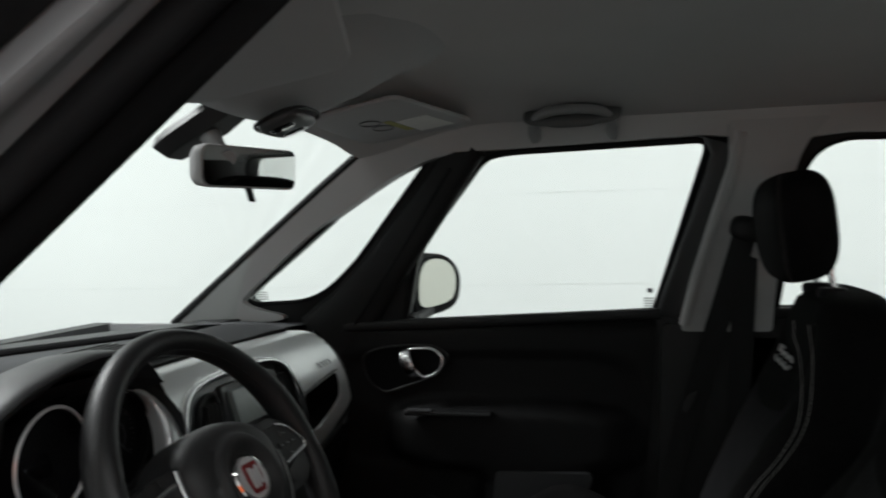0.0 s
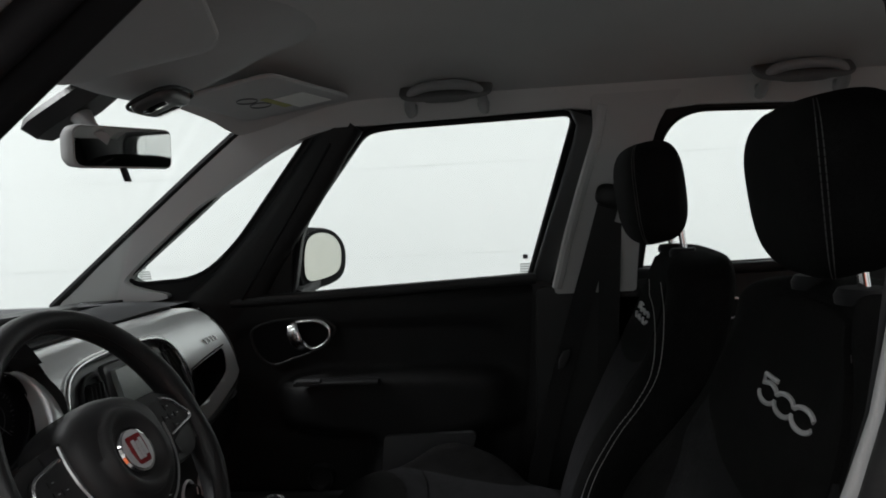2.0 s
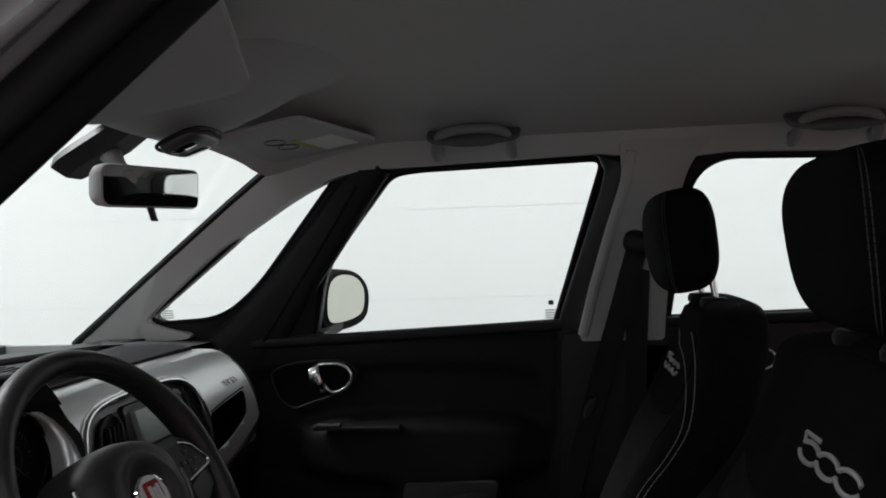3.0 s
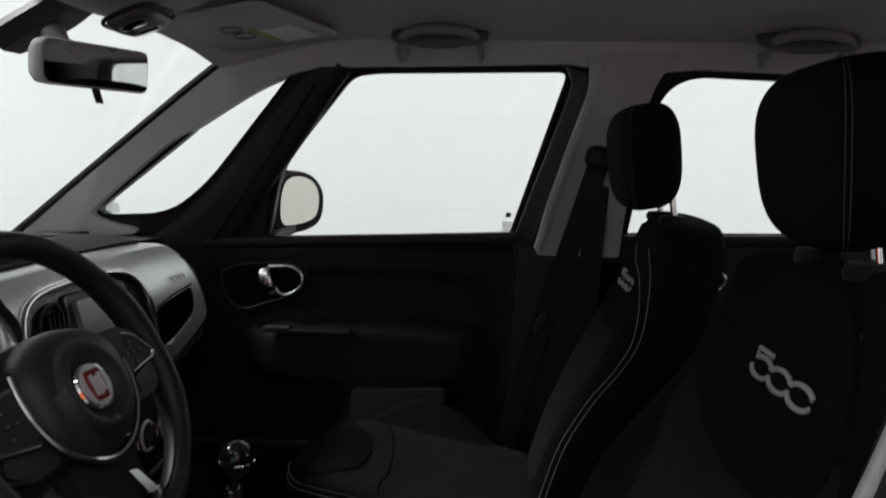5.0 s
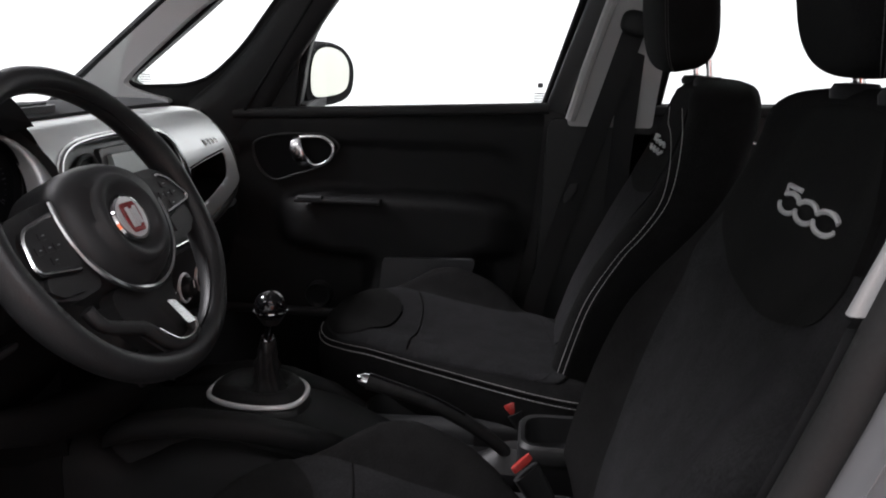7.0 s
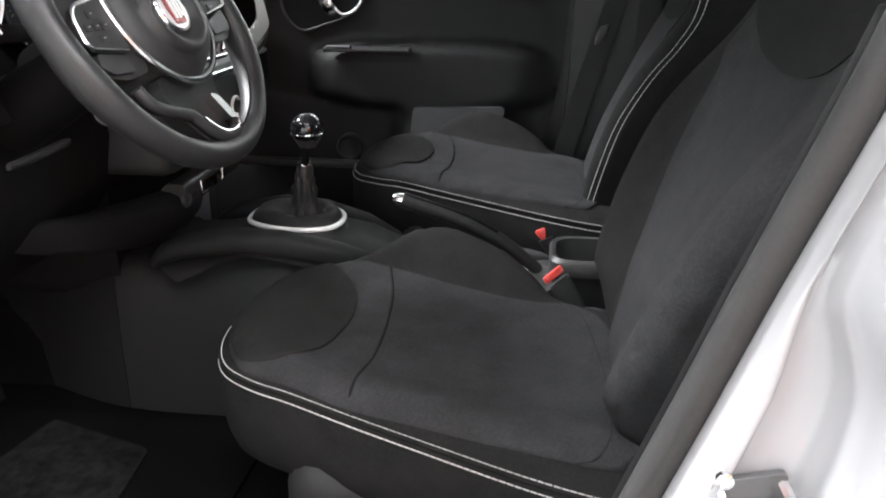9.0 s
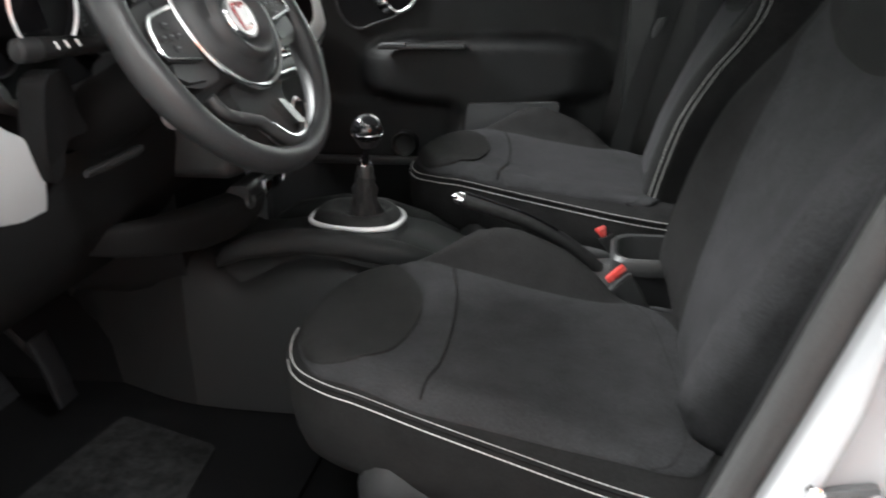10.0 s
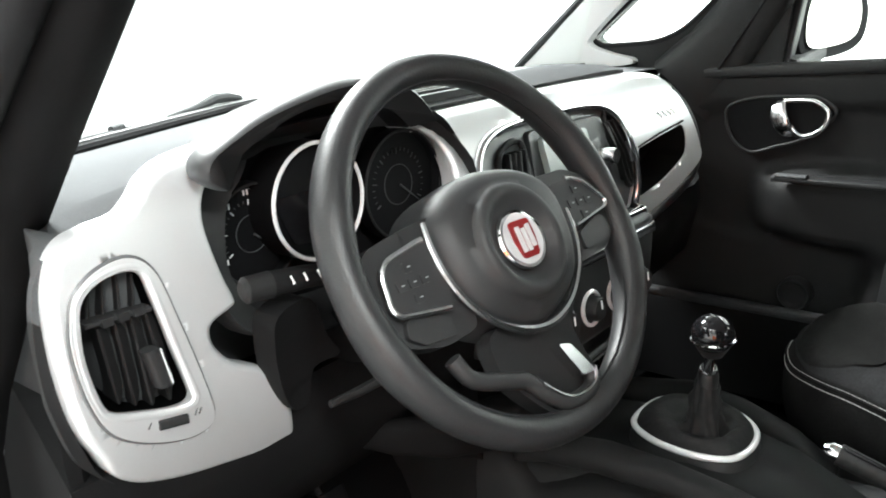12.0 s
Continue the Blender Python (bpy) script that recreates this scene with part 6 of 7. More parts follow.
part("ring_bed", loft([[Vector((-0.62 + (p[0] + 0.62) * k, 0.022 + (p[1] - 0.022) * k, tilt(p[0]) + dz)) for p in RING] for k, dz in ((1.10, -0.05), (1.07, -0.016), (1.0, -0.006))]), BLACK, gear)
rings = []
for k, dz, fold, lean in ((0.97, -0.004, 0.0, 0.0), (0.93, 0.008, 0.01, 0.0), (0.82, 0.017, 0.02, 0.1), (0.66, 0.019, 0.05, 0.3), (0.52, 0.014, 0.09, 0.6), (0.40, 0.010, 0.14, 0.9), (0.335, 0.014, 0.22, 1.0), (0.30, 0.026, 0.22, 1.0), (0.265, 0.038, 0.12, 1.0), (0.275, 0.050, 0.20, 1.0), (0.225, 0.062, 0.10, 1.0), (0.225, 0.072, 0.14, 1.0), (0.17, 0.086, 0.0, 1.0), (0.12, 0.092, 0.0, 1.0)):
    ring = []
    for j, p in enumerate(RING):
        q = j * 2 * math.pi / len(RING)
        kk = k * (1 + fold * (0.6 * math.sin(q * 5 + dz * 90) + 0.4 * math.sin(q * 9 + 1.3 - dz * 50)))
        mx, my = -0.62 + 0.02 * lean, 0.022 - 0.014 * lean
        ring.append(Vector((mx + (p[0] + 0.62) * kk * (1 - 0.12 * lean), my + (p[1] - 0.022) * kk * (1 + 0.12 * lean), tilt(p[0]) + dz + 0.004 * fold * 10 * math.sin(q * 4 + k * 9))))
    rings.append(ring)
part("boot", loft(rings), SOFTLEATHER, gear, "creased black leather gear boot", sharp=70)
part("stem", tube([(-0.599, 0.008, 0.70), (-0.592, -0.008, 0.735), (-0.580, -0.028, 0.775)], [0.0085, 0.0065, 0.0065], 12), GLOSS, gear)
part("reverse_collar", lathe(Matrix.Translation((-0.597, 0.004, 0.711)), [(0.0001, -0.014), (0.0125, -0.014), (0.0135, 0.0), (0.0125, 0.006), (0.009, 0.016), (0.0001, 0.016)], 20), BLACK, gear)
part("collar_ring", lathe(Matrix.Translation((-0.596, 0.002, 0.722)), [(0.0001, -0.002), (0.0118, -0.002), (0.0118, 0.002), (0.0001, 0.002)], 20), SATIN, gear)
knob = part("knob", egg(Matrix.Translation((-0.578, -0.034, 0.788)), 0.0255, 0.0255, 0.024, 1.0, 1.0, 32, 20), GLOSS, gear, "gloss black ball knob", sharp=80)
part("knob_ring", tube([(-0.578 + 0.0252 * math.cos(2 * math.pi * i / 40), -0.034 + 0.0252 * math.sin(2 * math.pi * i / 40), 0.781) for i in range(40)], 0.0016, 6, closed=True), CHROME, knob, "thin chrome ring")
part("knob_base", lathe(Matrix.Translation((-0.579, -0.031, 0.766)), [(0.0001, -0.008), (0.012, -0.008), (0.020, 0.004), (0.023, 0.010), (0.0001, 0.010)], 24), BLACK, gear)

hb = thing("handbrake", (-0.30, -0.02, 0.56), "black handbrake lever with a chrome release button", "handbrake")
HB = smooth([(-0.425, -0.050, 0.683), (-0.383, -0.048, 0.670), (-0.338, -0.044, 0.654), (-0.300, -0.040, 0.635), (-0.262, -0.034, 0.611), (-0.232, -0.028, 0.586), (-0.200, -0.02, 0.555)], 5, False)
part("grip", tube(HB, [0.0128 - 0.0030 * (k / (len(HB) - 1)) for k in range(len(HB))], 16), SOFTLEATHER, hb, "black leather grip", sharp=80)
part("button", tube([(-0.420, -0.050, 0.682), (-0.433, -0.050, 0.685), (-0.440, -0.050, 0.686)], [0.0108, 0.0098, 0.006], 16), CHROME, hb, "chrome release button")
part("grip_strip", tube([p + Vector((0, -0.004, 0.0122)) for p in HB[1:19]], 0.0026, 6), GLOSS, hb)
part("gaiter", loft([[Vector((-0.19 + 0.09 * k * math.cos(q), -0.012 + 0.045 * k * math.sin(q), z)) for q in [2 * math.pi * j / 24 for j in range(24)]] for k, z in ((1.0, 0.515), (0.95, 0.545), (0.6, 0.56), (0.35, 0.575))]), LEATHER, hb)

for nm, cx, cyy, cz, lab in (("belt_buckle", -0.193, -0.100, 0.590, "seat belt buckle with red button beside the driver's seat"), ("belt_buckle", -0.207, 0.096, 0.597, "seat belt buckle with red button beside the passenger seat")):
    bw = 0.0185 if cyy < 0 else 0.0205
    ax = (0.6, 0.55, 0.35) if cyy < 0 else (0.80, 0.25, 0.42)
    bk = thing(nm, (cx + 0.05, cyy, 0.50), lab, "buckle", "seat belt buckles")
    part("body", bar([(cx + 0.060, cyy, cz - 0.095, 0.016, 0.010), (cx + 0.035, cyy, cz - 0.05, 0.021, 0.012), (cx + 0.012, cyy, cz - 0.012, 0.023, 0.0125)], ax, (0.3, -0.8, 0.3)), BLACK, bk)
    part("button", bar([(cx + (0.008 if cyy < 0 else 0.014), cyy, cz - (0.003 if cyy < 0 else 0.010), bw, 0.0065), (cx + 0.004, cyy, cz + 0.003, bw, 0.0065), (cx + 0.003, cyy, cz + 0.005, bw - 0.001, 0.005)], ax, (0.3, -0.8, 0.3)), RED, bk, "red release button")


# ---- passenger doors ----
def door_y(x, z):
    """Inner skin of the passenger door, with ledge, armrest and pocket standing out."""
    y = 0.700
    y += 0.018 * step01(1.005, 1.045, z)
    inset = ((x + 0.575) / 0.355) ** 6 + ((z - 0.825) / 0.132) ** 6
    y += 0.012 * step01(1.5, 0.6, inset)
    blob = abs((x + 0.50) / 0.262) ** 4 + abs((z - 0.768) / 0.072) ** 4
    y -= 0.058 * step01(1.9, 0.35, blob)
    y -= 0.040 * step01(-0.60, -0.54, x) * step01(-0.26, -0.34, x) * step01(0.705, 0.69, z) * step01(0.50, 0.60, z)
    y -= 0.015 * step01(0.70, 0.5, z)
    return y


door = thing("passenger_door", (-0.6, 0.72, 0.32), "shut black passenger door with armrest and chrome handle", "car door")
OUT = rounded([(-1.06, 0.34), (-1.06, 0.93), (-0.90, 1.030), (-0.168, 1.043), (-0.19, 0.75), (-0.30, 0.34)], [0.02, 0.1, 0.04, 0.02, 0.1, 0.1])
part("door_panel", panel(OUT, [], lambda x, z, d: Vector((x, door_y(x, z) + (0.03 + (0.72 - door_y(x, z))) * d, z)), 0.012), DOORSKIN, door, "black grained door panel", sharp=70)
part("belt_ledge", bar([(x, 0.708, 1.027 + 0.024 * (x + 0.75) / 0.58, 0.013, 0.016) for x in (-0.90, -0.75, -0.5, -0.3, -0.16)], (0, 0, 1), (0, 1, 0)), DARK, door, "soft dark window ledge")
part("belt_seal", tube([(x, 0.722, 1.024 + 0.03 * (x + 0.757) / 0.58 + 0.004) for x in (-0.76, -0.5, -0.3, -0.17)], 0.006, 6), RUBBER, door)
part("window_seal", tube([side(-0.002, 0)(p[0], p[1], 0) for p in DOORWIN], 0.0075, 8, closed=True), RUBBER, door, "black window seal")
g = part("window_glass", panel(DOORWIN, [], side(-0.025, 0.004)), GLASS, door, "clear door glass")
g.visible_shadow = False
part("glass_mark", panel(rounded([(-0.188, 1.096), (-0.176, 1.096), (-0.176, 1.107), (-0.188, 1.107)], 0.003), [], side(-0.023, 0.001)), DIMMARK, door, "small printed glass mark")
for k in range(4):
    part("glass_print", panel([(-0.196, 1.082 - 0.006 * k), (-0.172, 1.082 - 0.006 * k), (-0.172, 1.0845 - 0.006 * k), (-0.196, 1.0845 - 0.006 * k)], [], side(-0.023, 0.001)), DIMMARK, door)
for k in range(4):
    part("quarter_print", panel([(-1.142, 1.104 - 0.006 * k), (-1.112, 1.104 - 0.006 * k), (-1.112, 1.1065 - 0.006 * k), (-1.142, 1.1065 - 0.006 * k)], [], side(-0.023, 0.001)), DIMMARK, car)
part("quarter_mark", panel(rounded([(-1.132, 1.112), (-1.121, 1.112), (-1.121, 1.122), (-1.132, 1.122)], 0.003), [], side(-0.023, 0.001)), DIMMARK, car)
part("rear_frame_strip", bar([(x, glass_y(z) - 0.012, z, 0.024, 0.010) for x, z in ((-0.146, 1.045), (-0.112, 1.15), (-0.074, 1.26), (-0.044, 1.35), (-0.036, 1.385), (-0.050, 1.415), (-0.09, 1.428))], (1, 0, -0.3), (0, 1, 0)), FRAMESATIN, door, "satin grey rear window frame", sharp=80)
part("frame_seal", tube([side(0.018, 0)(x, z, 0) for x, z in ((-0.118, 1.045), (-0.084, 1.15), (-0.047, 1.26), (-0.018, 1.35), (-0.012, 1.388), (-0.028, 1.424))], 0.0075, 8), RUBBER, door, "black frame seal")
# chrome inner handle in an oval bowl
BOWL = smooth([(-0.850, 0.930), (-0.843, 0.958), (-0.791, 0.975), (-0.72, 0.979), (-0.674, 0.976), (-0.645, 0.946), (-0.698, 0.900), (-0.75, 0.882), (-0.799, 0.868), (-0.833, 0.890)], 5)
part("handle_bowl", panel(BOWL, [], lambda x, z, d: Vector((x, 0.690 + 0.02 * d, z)), 0.03), DIAL, door, "black oval handle bowl", bevel=0.004)
part("bowl_rim", tube([(p[0], 0.690, p[1]) for p in BOWL], 0.0035, 8, closed=True), BLACK, door)
HR = smooth([(-0.733, 0.968), (-0.705, 0.974), (-0.678, 0.972), (-0.655, 0.955), (-0.656, 0.932), (-0.673, 0.914), (-0.701, 0.908), (-0.722, 0.930)], 5)
hd = part("handle_ring", tube([(p[0], 0.672, p[1]) for p in HR], 0.0058, 10, closed=True), CHROME, door, "chrome door handle ring")
part("handle_blade", bar([(-0.742, 0.678, 0.974, 0.006, 0.003), (-0.743, 0.670, 0.966, 0.013, 0.007), (-0.740, 0.666, 0.948, 0.0165, 0.009), (-0.733, 0.666, 0.928, 0.0165, 0.009), (-0.724, 0.670, 0.911, 0.012, 0.007), (-0.720, 0.678, 0.904, 0.005, 0.003)], (1, 0, 0.3), (0, 1, 0)), SATIN, hd, "satin pull blade", sharp=80)
part("pull_switch", bar([(x, 0.640, 0.832, 0.018, 0.006) for x in (-0.735, -0.728, -0.545, -0.535)], (0, 1, 0), (0, 0, 1)), BLACK, door, "black window switch strip")
part("switch_cap", bar([(x, 0.632, 0.838, 0.010, 0.004) for x in (-0.728, -0.722, -0.69, -0.672)], (0, 1, 0), (0, 0, 1)), GREYPLASTIC, door)
part("speaker", lathe(Matrix.Translation((-0.693, 0.676, 0.594)) @ pose(0, 0, 0, 90), [(0.0001, 0.004), (0.022, 0.006), (0.029, 0.014), (0.033, 0.008), (0.033, -0.01)], 36), BLACK, door, "small round speaker grille")
part("pocket_panel", panel(rounded([(-0.545, 0.56), (-0.53, 0.700), (-0.31, 0.705), (-0.36, 0.56)], [0.02, 0.012, 0.02, 0.03]), [], lambda x, z, d: Vector((x, 0.640 - 0.02 * (0.70 - z) + 0.02 * d, z)), 0.05), GREYPLASTIC, door, "grey door pocket panel", bevel=0.005)
part("sill_strip", bar([(x, 0.655, 0.556, 0.010, 0.012) for x in (-1.0, -0.98, -0.62, -0.60)], (0, 0, 1), (0, 1, 0)), GREYPLASTIC, door, "grey lower door strip")
part("speaker_ring", tube([(-0.545 + 0.022 * math.cos(2 * math.pi * i / 28), 0.655, 0.575 + 0.022 * math.sin(2 * math.pi * i / 28)) for i in range(28)], 0.005, 8, closed=True), DARK, door)
part("sail_panel", panel(rounded([(-0.90, 1.03), (-0.755, 1.025), (-0.72, 1.19), (-0.735, 1.205)], 0.012), [], side(0.012, 0.03)), BLACK, door, bevel=0.004)

rdoor = thing("rear_passenger_door", (0.5, 0.72, 0.32), "shut black rear passenger door with chrome handle", "car door")
part("door_panel", panel(rounded([(0.0, 0.34), (0.02, 1.06), (1.2, 1.075), (1.2, 0.34)], 0.02), [], lambda x, z, d: Vector((x, 0.690 + 0.014 * step01(1.0, 1.06, z) + 0.05 * d, z)), 0.06), BLACK, rdoor, "black rear door panel", bevel=0.006)
part("belt_ledge", bar([(x, 0.702, 1.05 + 0.02 * x, 0.013, 0.016) for x in (0.0, 0.3, 0.7, 1.2)], (0, 0, 1), (0, 1, 0)), DARK, rdoor)
part("handle_ring", tube([(0.7 * p[0] + 0.268, 0.668, 0.97 + 0.7 * (p[1] - 0.97)) for p in smooth([(-0.03, 0.985), (0.0, 1.0), (0.035, 0.995), (0.05, 0.97), (0.035, 0.945), (0.0, 0.935), (-0.028, 0.955)], 5)], 0.0045, 10, closed=True), CHROME, rdoor, "chrome rear door handle ring")

# seat belt of the passenger
belt = thing("seat_belt", (-0.02, 0.66, 0.5), "black webbing seat belt hanging from the centre pillar", "seat belt")
ax0, az0 = 0.012, 1.235
part("anchor_cover", egg(pose(ax0, glass_y(az0) - 0.055, az0, 0, 14, 0), 0.036, 0.020, 0.026, 0.7, 0.7, 22, 14), BLACK, belt, "black belt anchor cover")
part("webbing", loft([[Vector((x + dx, y + dy, z)) for dx, dy in ((-0.024, 0.0), (0.024, 0.004), (0.024, 0.0065), (-0.024, 0.0025))] for x, y, z in ((0.008, 0.60, 1.23), (-0.03, 0.608, 1.10), (-0.075, 0.628, 0.95), (-0.12, 0.64, 0.80), (-0.17, 0.645, 0.62), (-0.20, 0.645, 0.45))]), WEB, belt, "black belt webbing")
part("second_web", loft([[Vector((x + dx, y + dy, z)) for dx, dy in ((-0.024, 0.0), (0.024, 0.004), (0.024, 0.0065), (-0.024, 0.0025))] for x, y, z in ((0.014, 0.622, 1.23), (0.005, 0.645, 1.05), (-0.005, 0.660, 0.85), (-0.01, 0.665, 0.5))]), WEB, belt)
part("tongue", bar([(-0.098, 0.618, 0.895, 0.010, 0.003), (-0.105, 0.616, 0.875, 0.015, 0.004), (-0.112, 0.616, 0.855, 0.008, 0.003)], (1, 0, 0.3), (0, 1, 0)), DARK, belt, "dark belt tongue")

# door mirror outside
dm = thing("door_mirror", (-0.70, 0.82, 1.02), "black-backed door mirror outside the passenger window", "mirror")
MIR = smooth([(-0.762, 1.050), (-0.768, 1.12), (-0.752, 1.180), (-0.715, 1.198), (-0.67, 1.184), (-0.645, 1.145), (-0.645, 1.09), (-0.662, 1.058), (-0.71, 1.044)], 5)
mc = Vector((-0.722, 0.85, 1.116))
turn = pose(0, 0, 0, 0, 0, 66)
def mp(u, v, w):
    q = turn @ Vector((u * 1.62, w, 0))
    return mc + Vector((q.x, q.y, v))
part("housing", loft([[mp((p[0] + 0.715) * 0.86 * k, (p[1] - 1.124) * 0.86 * k, w) for p in MIR] for k, w in ((1.09, -0.014), (1.17, -0.006), (1.20, 0.03), (1.10, 0.07), (0.7, 0.10), (0.3, 0.11))]), PILLARBLACK, dm, "dark mirror housing")
part("mirror_glass", panel([(p[0] + 0.717, p[1] - 1.122) for p in MIR], [], lambda u, v, d: mp(u * 0.75 - 0.004, v * 0.77 + 0.003, -0.0190 + 0.004 * d)), DOORMIRROR, dm, "mirror glass")
part("mirror_foot", bar([(-0.76, 0.735, 1.03, 0.03, 0.014), (-0.755, 0.78, 1.036, 0.028, 0.014), (-0.74, 0.84, 1.05, 0.03, 0.02)], (1, 0, 0), (0, 0, 1)), BLACK, dm)


# ---- roof fittings ----
def grab(x0, y0, z0):
    gh = thing("grab_handle", (x0, y0, z0), "folding grey plastic grab handle on the headliner edge", "grab handle", "grab handles")
    path = smooth([(x0 - 0.076, y0 + 0.030, z0 - 0.046), (x0 - 0.077, y0 + 0.002, z0 - 0.034), (x0 - 0.068, y0 - 0.022, z0 - 0.012), (x0 - 0.045, y0 - 0.034, z0 - 0.002), (x0, y0 - 0.037, z0 + 0.001), (x0 + 0.045, y0 - 0.034, z0 - 0.002), (x0 + 0.068, y0 - 0.022, z0 - 0.012), (x0 + 0.077, y0 + 0.002, z0 - 0.034), (x0 + 0.076, y0 + 0.030, z0 - 0.046)], 5, False)
    part("grip", tube(path, 0.0130, 12, flat=0.8), HANDLEGREY, gh)
    # uncut pads: the shade round and behind the grip is in their darker grey
    part("recess", egg(pose(x0, y0 + 0.004, z0 - 0.002, 32), 0.098, 0.048, 0.010, 0.6, 0.6, 28, 12), SHADEGREY, gh)
    part("hollow", egg(pose(x0, y0 + 0.006, z0 - 0.012, 36), 0.056, 0.030, 0.008, 0.6, 0.6, 28, 12), SHADEGREY, gh, "grey pad coloured as the shade behind the grip")
    for sx in (-1, 1):
        part("mount", egg(pose(x0 + sx * 0.076, y0 + 0.020, z0 - 0.036, 35), 0.013, 0.012, 0.008, 0.7, 0.7, 20, 12), HANDLEGREY, gh)
    return gh


first = grab(-0.33, 0.488, 1.478)
copy_thing(first, Matrix.Translation((0.385, 0.488, 1.474)))

mirror = thing("rear_view_mirror", (-0.82, 0.0, 1.44), "grey-backed rear-view mirror hanging from the windshield", "mirror")
# the mirror head, turned towards the driver
RV = Matrix.Translation((-0.785, -0.010, 1.352)) @ pose(0, 0, 0, 0, 3, -21)
head = rounded([(-0.097, -0.032), (0.097, -0.032), (0.097, 0.032), (-0.097, 0.032)], [0.018, 0.012, 0.012, 0.018])
part("shell", loft([[RV @ Vector((w, p.x * k, p.y * k2)) for p in [Vector((q[0], q[1], 0)) for q in head]] for w, k, k2 in ((0.0, 0.98, 0.96), (-0.006, 1.0, 1.0), (-0.022, 0.98, 0.95), (-0.038, 0.88, 0.78), (-0.045, 0.6, 0.4))]), VISOR, mirror, "grey mirror shell")
part("mirror_glass", panel(head, [], lambda u, v, d: RV @ Vector((0.0015 - 0.003 * d, u * 0.955, v * 0.90))), MIRROR, mirror, "mirror glass")
part("dip_lever", bar([tuple(RV @ Vector((-0.006, 0.0, -0.03))) + (0.008, 0.004), tuple(RV @ Vector((0.004, 0.0, -0.052))) + (0.009, 0.003)], (0, 1, 0), (1, 0, 0)), BLACK, mirror)
part("arm", tube([(-0.80, -0.055, 1.362), (-0.83, -0.03, 1.385), (-0.86, 0.0, 1.41)], [0.014, 0.013, 0.018], 12), VISOR, mirror)
part("mount_cover", loft([[Vector((x + (0.02 if b < 0 else 0), w * a, z + 0.016 * b)) for a, b in ((-1, 0), (-0.7, 1), (0.7, 1), (1, 0), (0.7, -1), (-0.7, -1))] for x, w, z in ((-0.815, 0.035, 1.458), (-0.86, 0.045, 1.430), (-0.92, 0.042, 1.398), (-0.94, 0.03, 1.388))]), BLACK, mirror, "black mount cover")


def visor(name, sgn, rows_, label):
    v = thing(name, rows_[0], label, "sun visor", "sun visors")
    a, b, c, d = [Vector(p) for p in rows_]
    n = (b - a).cross(d - a).normalized()
    if n.z > 0:
        n = -n
    outl = rounded([(0, 0), (1, 0), (1, 1), (0, 1)], [0.10, 0.16, 0.10, 0.10], 8)
    at = lambda u, w, e: a.lerp(b, u).lerp(d.lerp(c, u), w) + n * ((0.012 if sgn < 0 else 0.007) * (1 - 2 * e) * (1 - (2 * u - 1) ** 8 * 0.4) * (1 - (2 * w - 1) ** 8 * 0.4))
    body = part("flap", panel(outl, [], at, 0.06), VISOR, v, "padded grey visor flap", bevel=0.004)
    part("edge_seam", tube([at(p[0], p[1], 0.5) for p in outl], 0.0040, 6, closed=True), FRONTTRIM, body, "rolled edge seam")
    return v, at, body


visor("sun_visor", -1, [(-0.455, -0.55, 1.472), (-0.536, -0.250, 1.450), (-0.735, -0.245, 1.419), (-0.74, -0.53, 1.388)], "grey folded sun visor above the driver")
_, at, flap = visor("sun_visor", 1, [(-0.605, 0.17, 1.478), (-0.530, 0.50, 1.473), (-0.765, 0.51, 1.440), (-0.775, 0.17, 1.447)], "grey folded passenger sun visor with a warning label")
part("warning_label", panel([(0.46, 0.10), (0.84, 0.10), (0.84, 0.40), (0.46, 0.40)], [], lambda u, w, e: at(u, w, 0) + Vector((0, 0, -0.0015 + 0.001 * e))), LABEL, flap, "pale printed warning label")
part("label_band", panel([(0.40, 0.41), (0.74, 0.41), (0.74, 0.48), (0.40, 0.48)], [], lambda u, w, e: at(u, w, 0) + Vector((0, 0, -0.0015 + 0.001 * e))), YELLOW, flap, "olive band")
for k in range(2):
    part("warning_ring", tube([at(0.36 + 0.18 * k + 0.075 * math.cos(2 * math.pi * i / 24), 0.58 + 0.09 * math.sin(2 * math.pi * i / 24), 0) + Vector((0, 0, -0.0012)) for i in range(24)], 0.0012, 5, closed=True), FRAMESATIN, flap, "dark pictogram ring")

ohc = thing("overhead_console", (-0.70, 0, 1.47), "grey overhead console with a reading lamp by the windshield", "console")
rings = []
PLANO = smooth([(-0.875, 0.0), (-0.86, 0.14), (-0.78, 0.225), (-0.66, 0.235), (-0.52, 0.20), (-0.42, 0.10), (-0.40, 0.0), (-0.44, -0.12), (-0.54, -0.21), (-0.66, -0.235), (-0.78, -0.225), (-0.86, -0.14)], 4)
for k in (1.0, 0.96, 0.9, 0.82, 0.72, 0.6, 0.48, 0.35, 0.2):
    drop = 0.042 * step01(1.0, 0.35, k)
    row = []
    for p in PLANO:
        x, y = -0.715 + (p[0] + 0.715) * k, p[1] * k
        row.append(Vector((x, y, roof_z(x, y) + 0.003 - drop * step01(-0.42, -0.66, x) - 0.10 * max(0.0, -0.60 - x) * step01(1.0, 0.8, k))))
    rings.append(row)
rings.insert(0, [v + Vector((0, 0, 0.03)) for v in rings[0]])
part("body", loft(rings), VISOR, ohc, "grey console shell", sharp=60)
part("reading_lamp", egg(pose(-0.722, -0.01, 1.418, 0, -22, 0), 0.036, 0.055, 0.012, 0.6, 0.6, 26, 14), FRAMESATIN, ohc, "clear dark reading lamp lens")
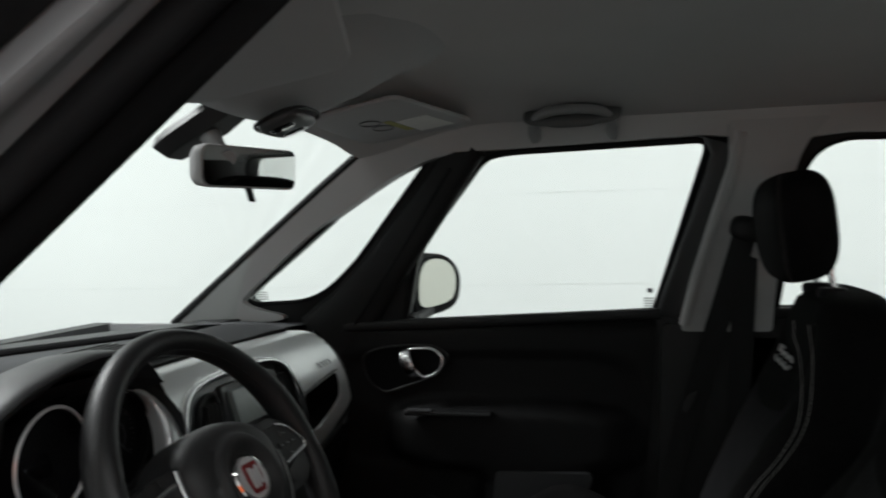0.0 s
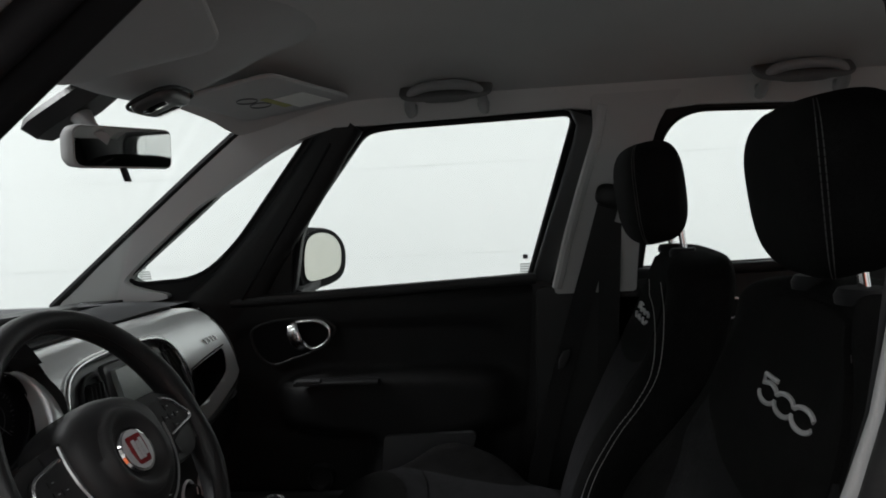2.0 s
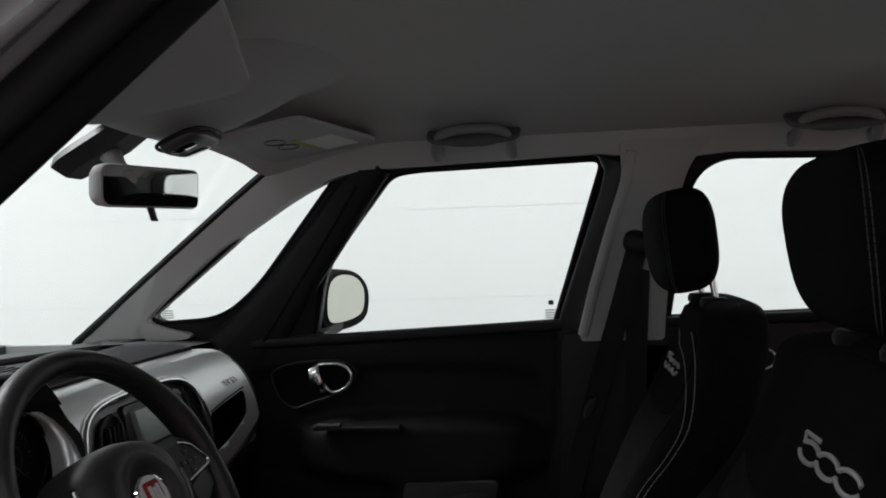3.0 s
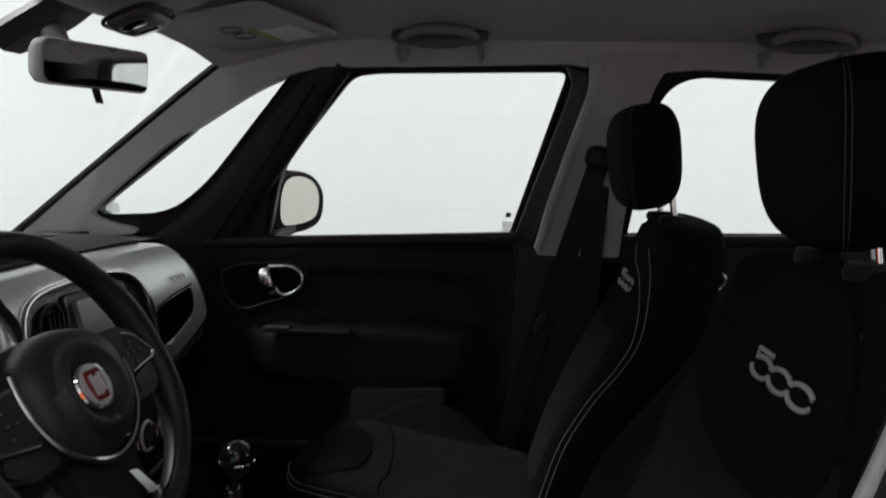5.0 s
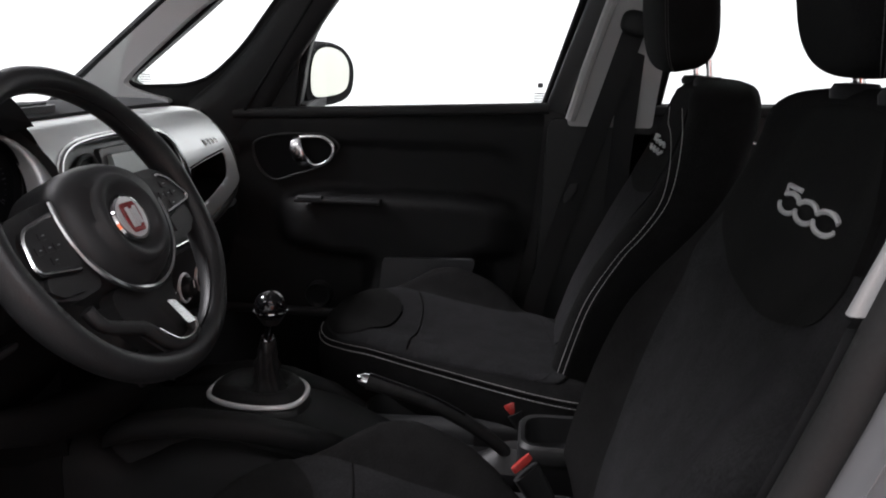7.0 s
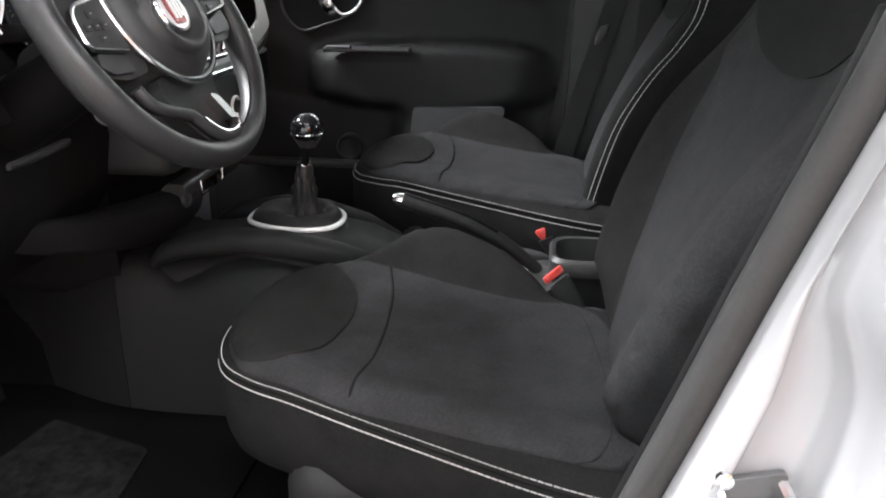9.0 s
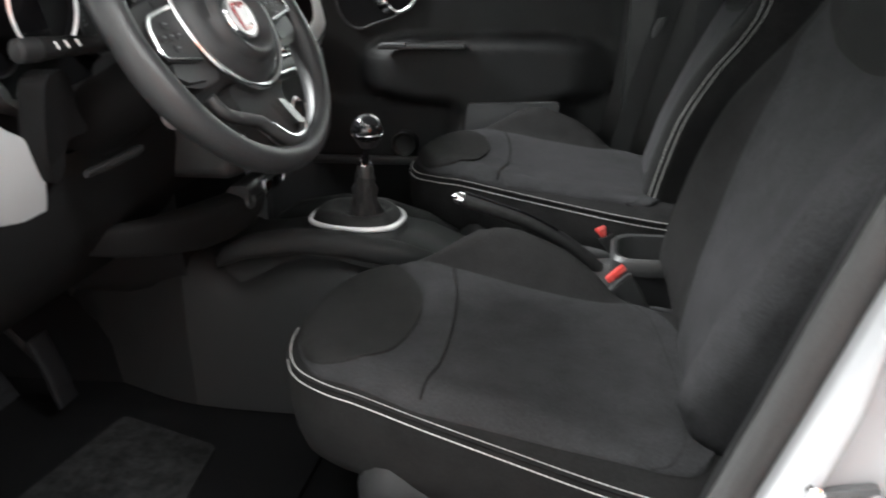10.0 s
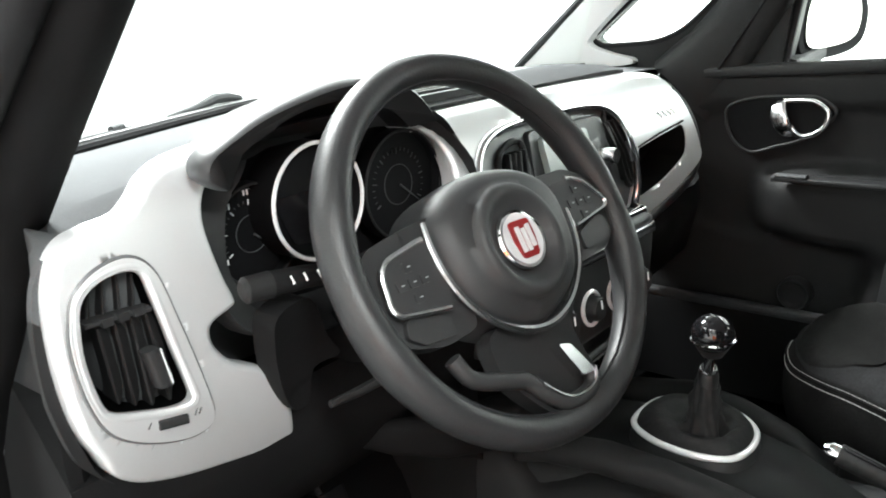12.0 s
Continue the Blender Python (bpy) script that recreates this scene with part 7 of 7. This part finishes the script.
part("lamp_frame", tube([(-0.722 + 0.038 * sp(math.cos(2 * math.pi * i / 32), 0.6), -0.01 + 0.058 * sp(math.sin(2 * math.pi * i / 32), 0.6), 1.420 + 0.015 * sp(math.cos(2 * math.pi * i / 32), 0.6)) for i in range(32)], 0.003, 8, closed=True), DARK, ohc)
for yy in (-0.032, 0.014):
    part("lamp_lens", egg(pose(-0.722, yy, 1.411, 0, -22, 0), 0.022, 0.016, 0.006, 0.5, 0.5, 20, 12), CHROME, ohc, "bright lamp reflector")


# ---- footwell ----
mt = thing("floor_mat", (-0.9, -0.36, 0.316), "dark tufted driver's floor mat with a heel pad", "floor mat")
part("mat", panel(rounded([(-1.25, -0.62), (-0.62, -0.62), (-0.62, -0.16), (-1.25, -0.16)], 0.06), [], lambda x, y, d: Vector((x, y, 0.324 - 0.007 * d))), CARPET, mt)
part("heel_pad", panel(rounded([(-1.03, -0.50), (-0.765, -0.47), (-0.79, -0.25), (-0.985, -0.19)], 0.015), [], lambda x, y, d: Vector((x, y, 0.328 - 0.004 * d))), MATTING, mt, "worn grey heel pad")
for nm, px, py, pz, w, h in (("clutch_pedal", -1.09, -0.47, 0.45, 0.028, 0.024), ("brake_pedal", -1.09, -0.335, 0.45, 0.030, 0.024), ("accelerator_pedal", -1.08, -0.215, 0.42, 0.024, 0.06)):
    pd = thing(nm, (px, py, 0.4), "black rubber-faced foot pedal on a steel arm", "pedal", "pedals")
    part("pad", bar([(px - 0.02, py, pz + h, w, 0.006), (px, py, pz, w, 0.007), (px + 0.014, py, pz - h, w, 0.006)], (0, 1, 0), (1, 0, 0.5)), DIAL, pd, "ribbed rubber pad")
    for k in range(3):
        part("rib", bar([(px + 0.010 - 0.012 * k, py + s * w * 0.8, pz - h * 0.5 + h * 0.5 * k + 0.004, 0.003, 0.003) for s in (-1, 1)], (1, 0, 0), (0, 0, 1)), DIAL, pd)
    part("arm", tube([(px - 0.01, py, pz), (px - 0.08, py, pz + 0.08), (px - 0.10, py, pz + 0.25)], 0.007, 8), DIAL, pd)
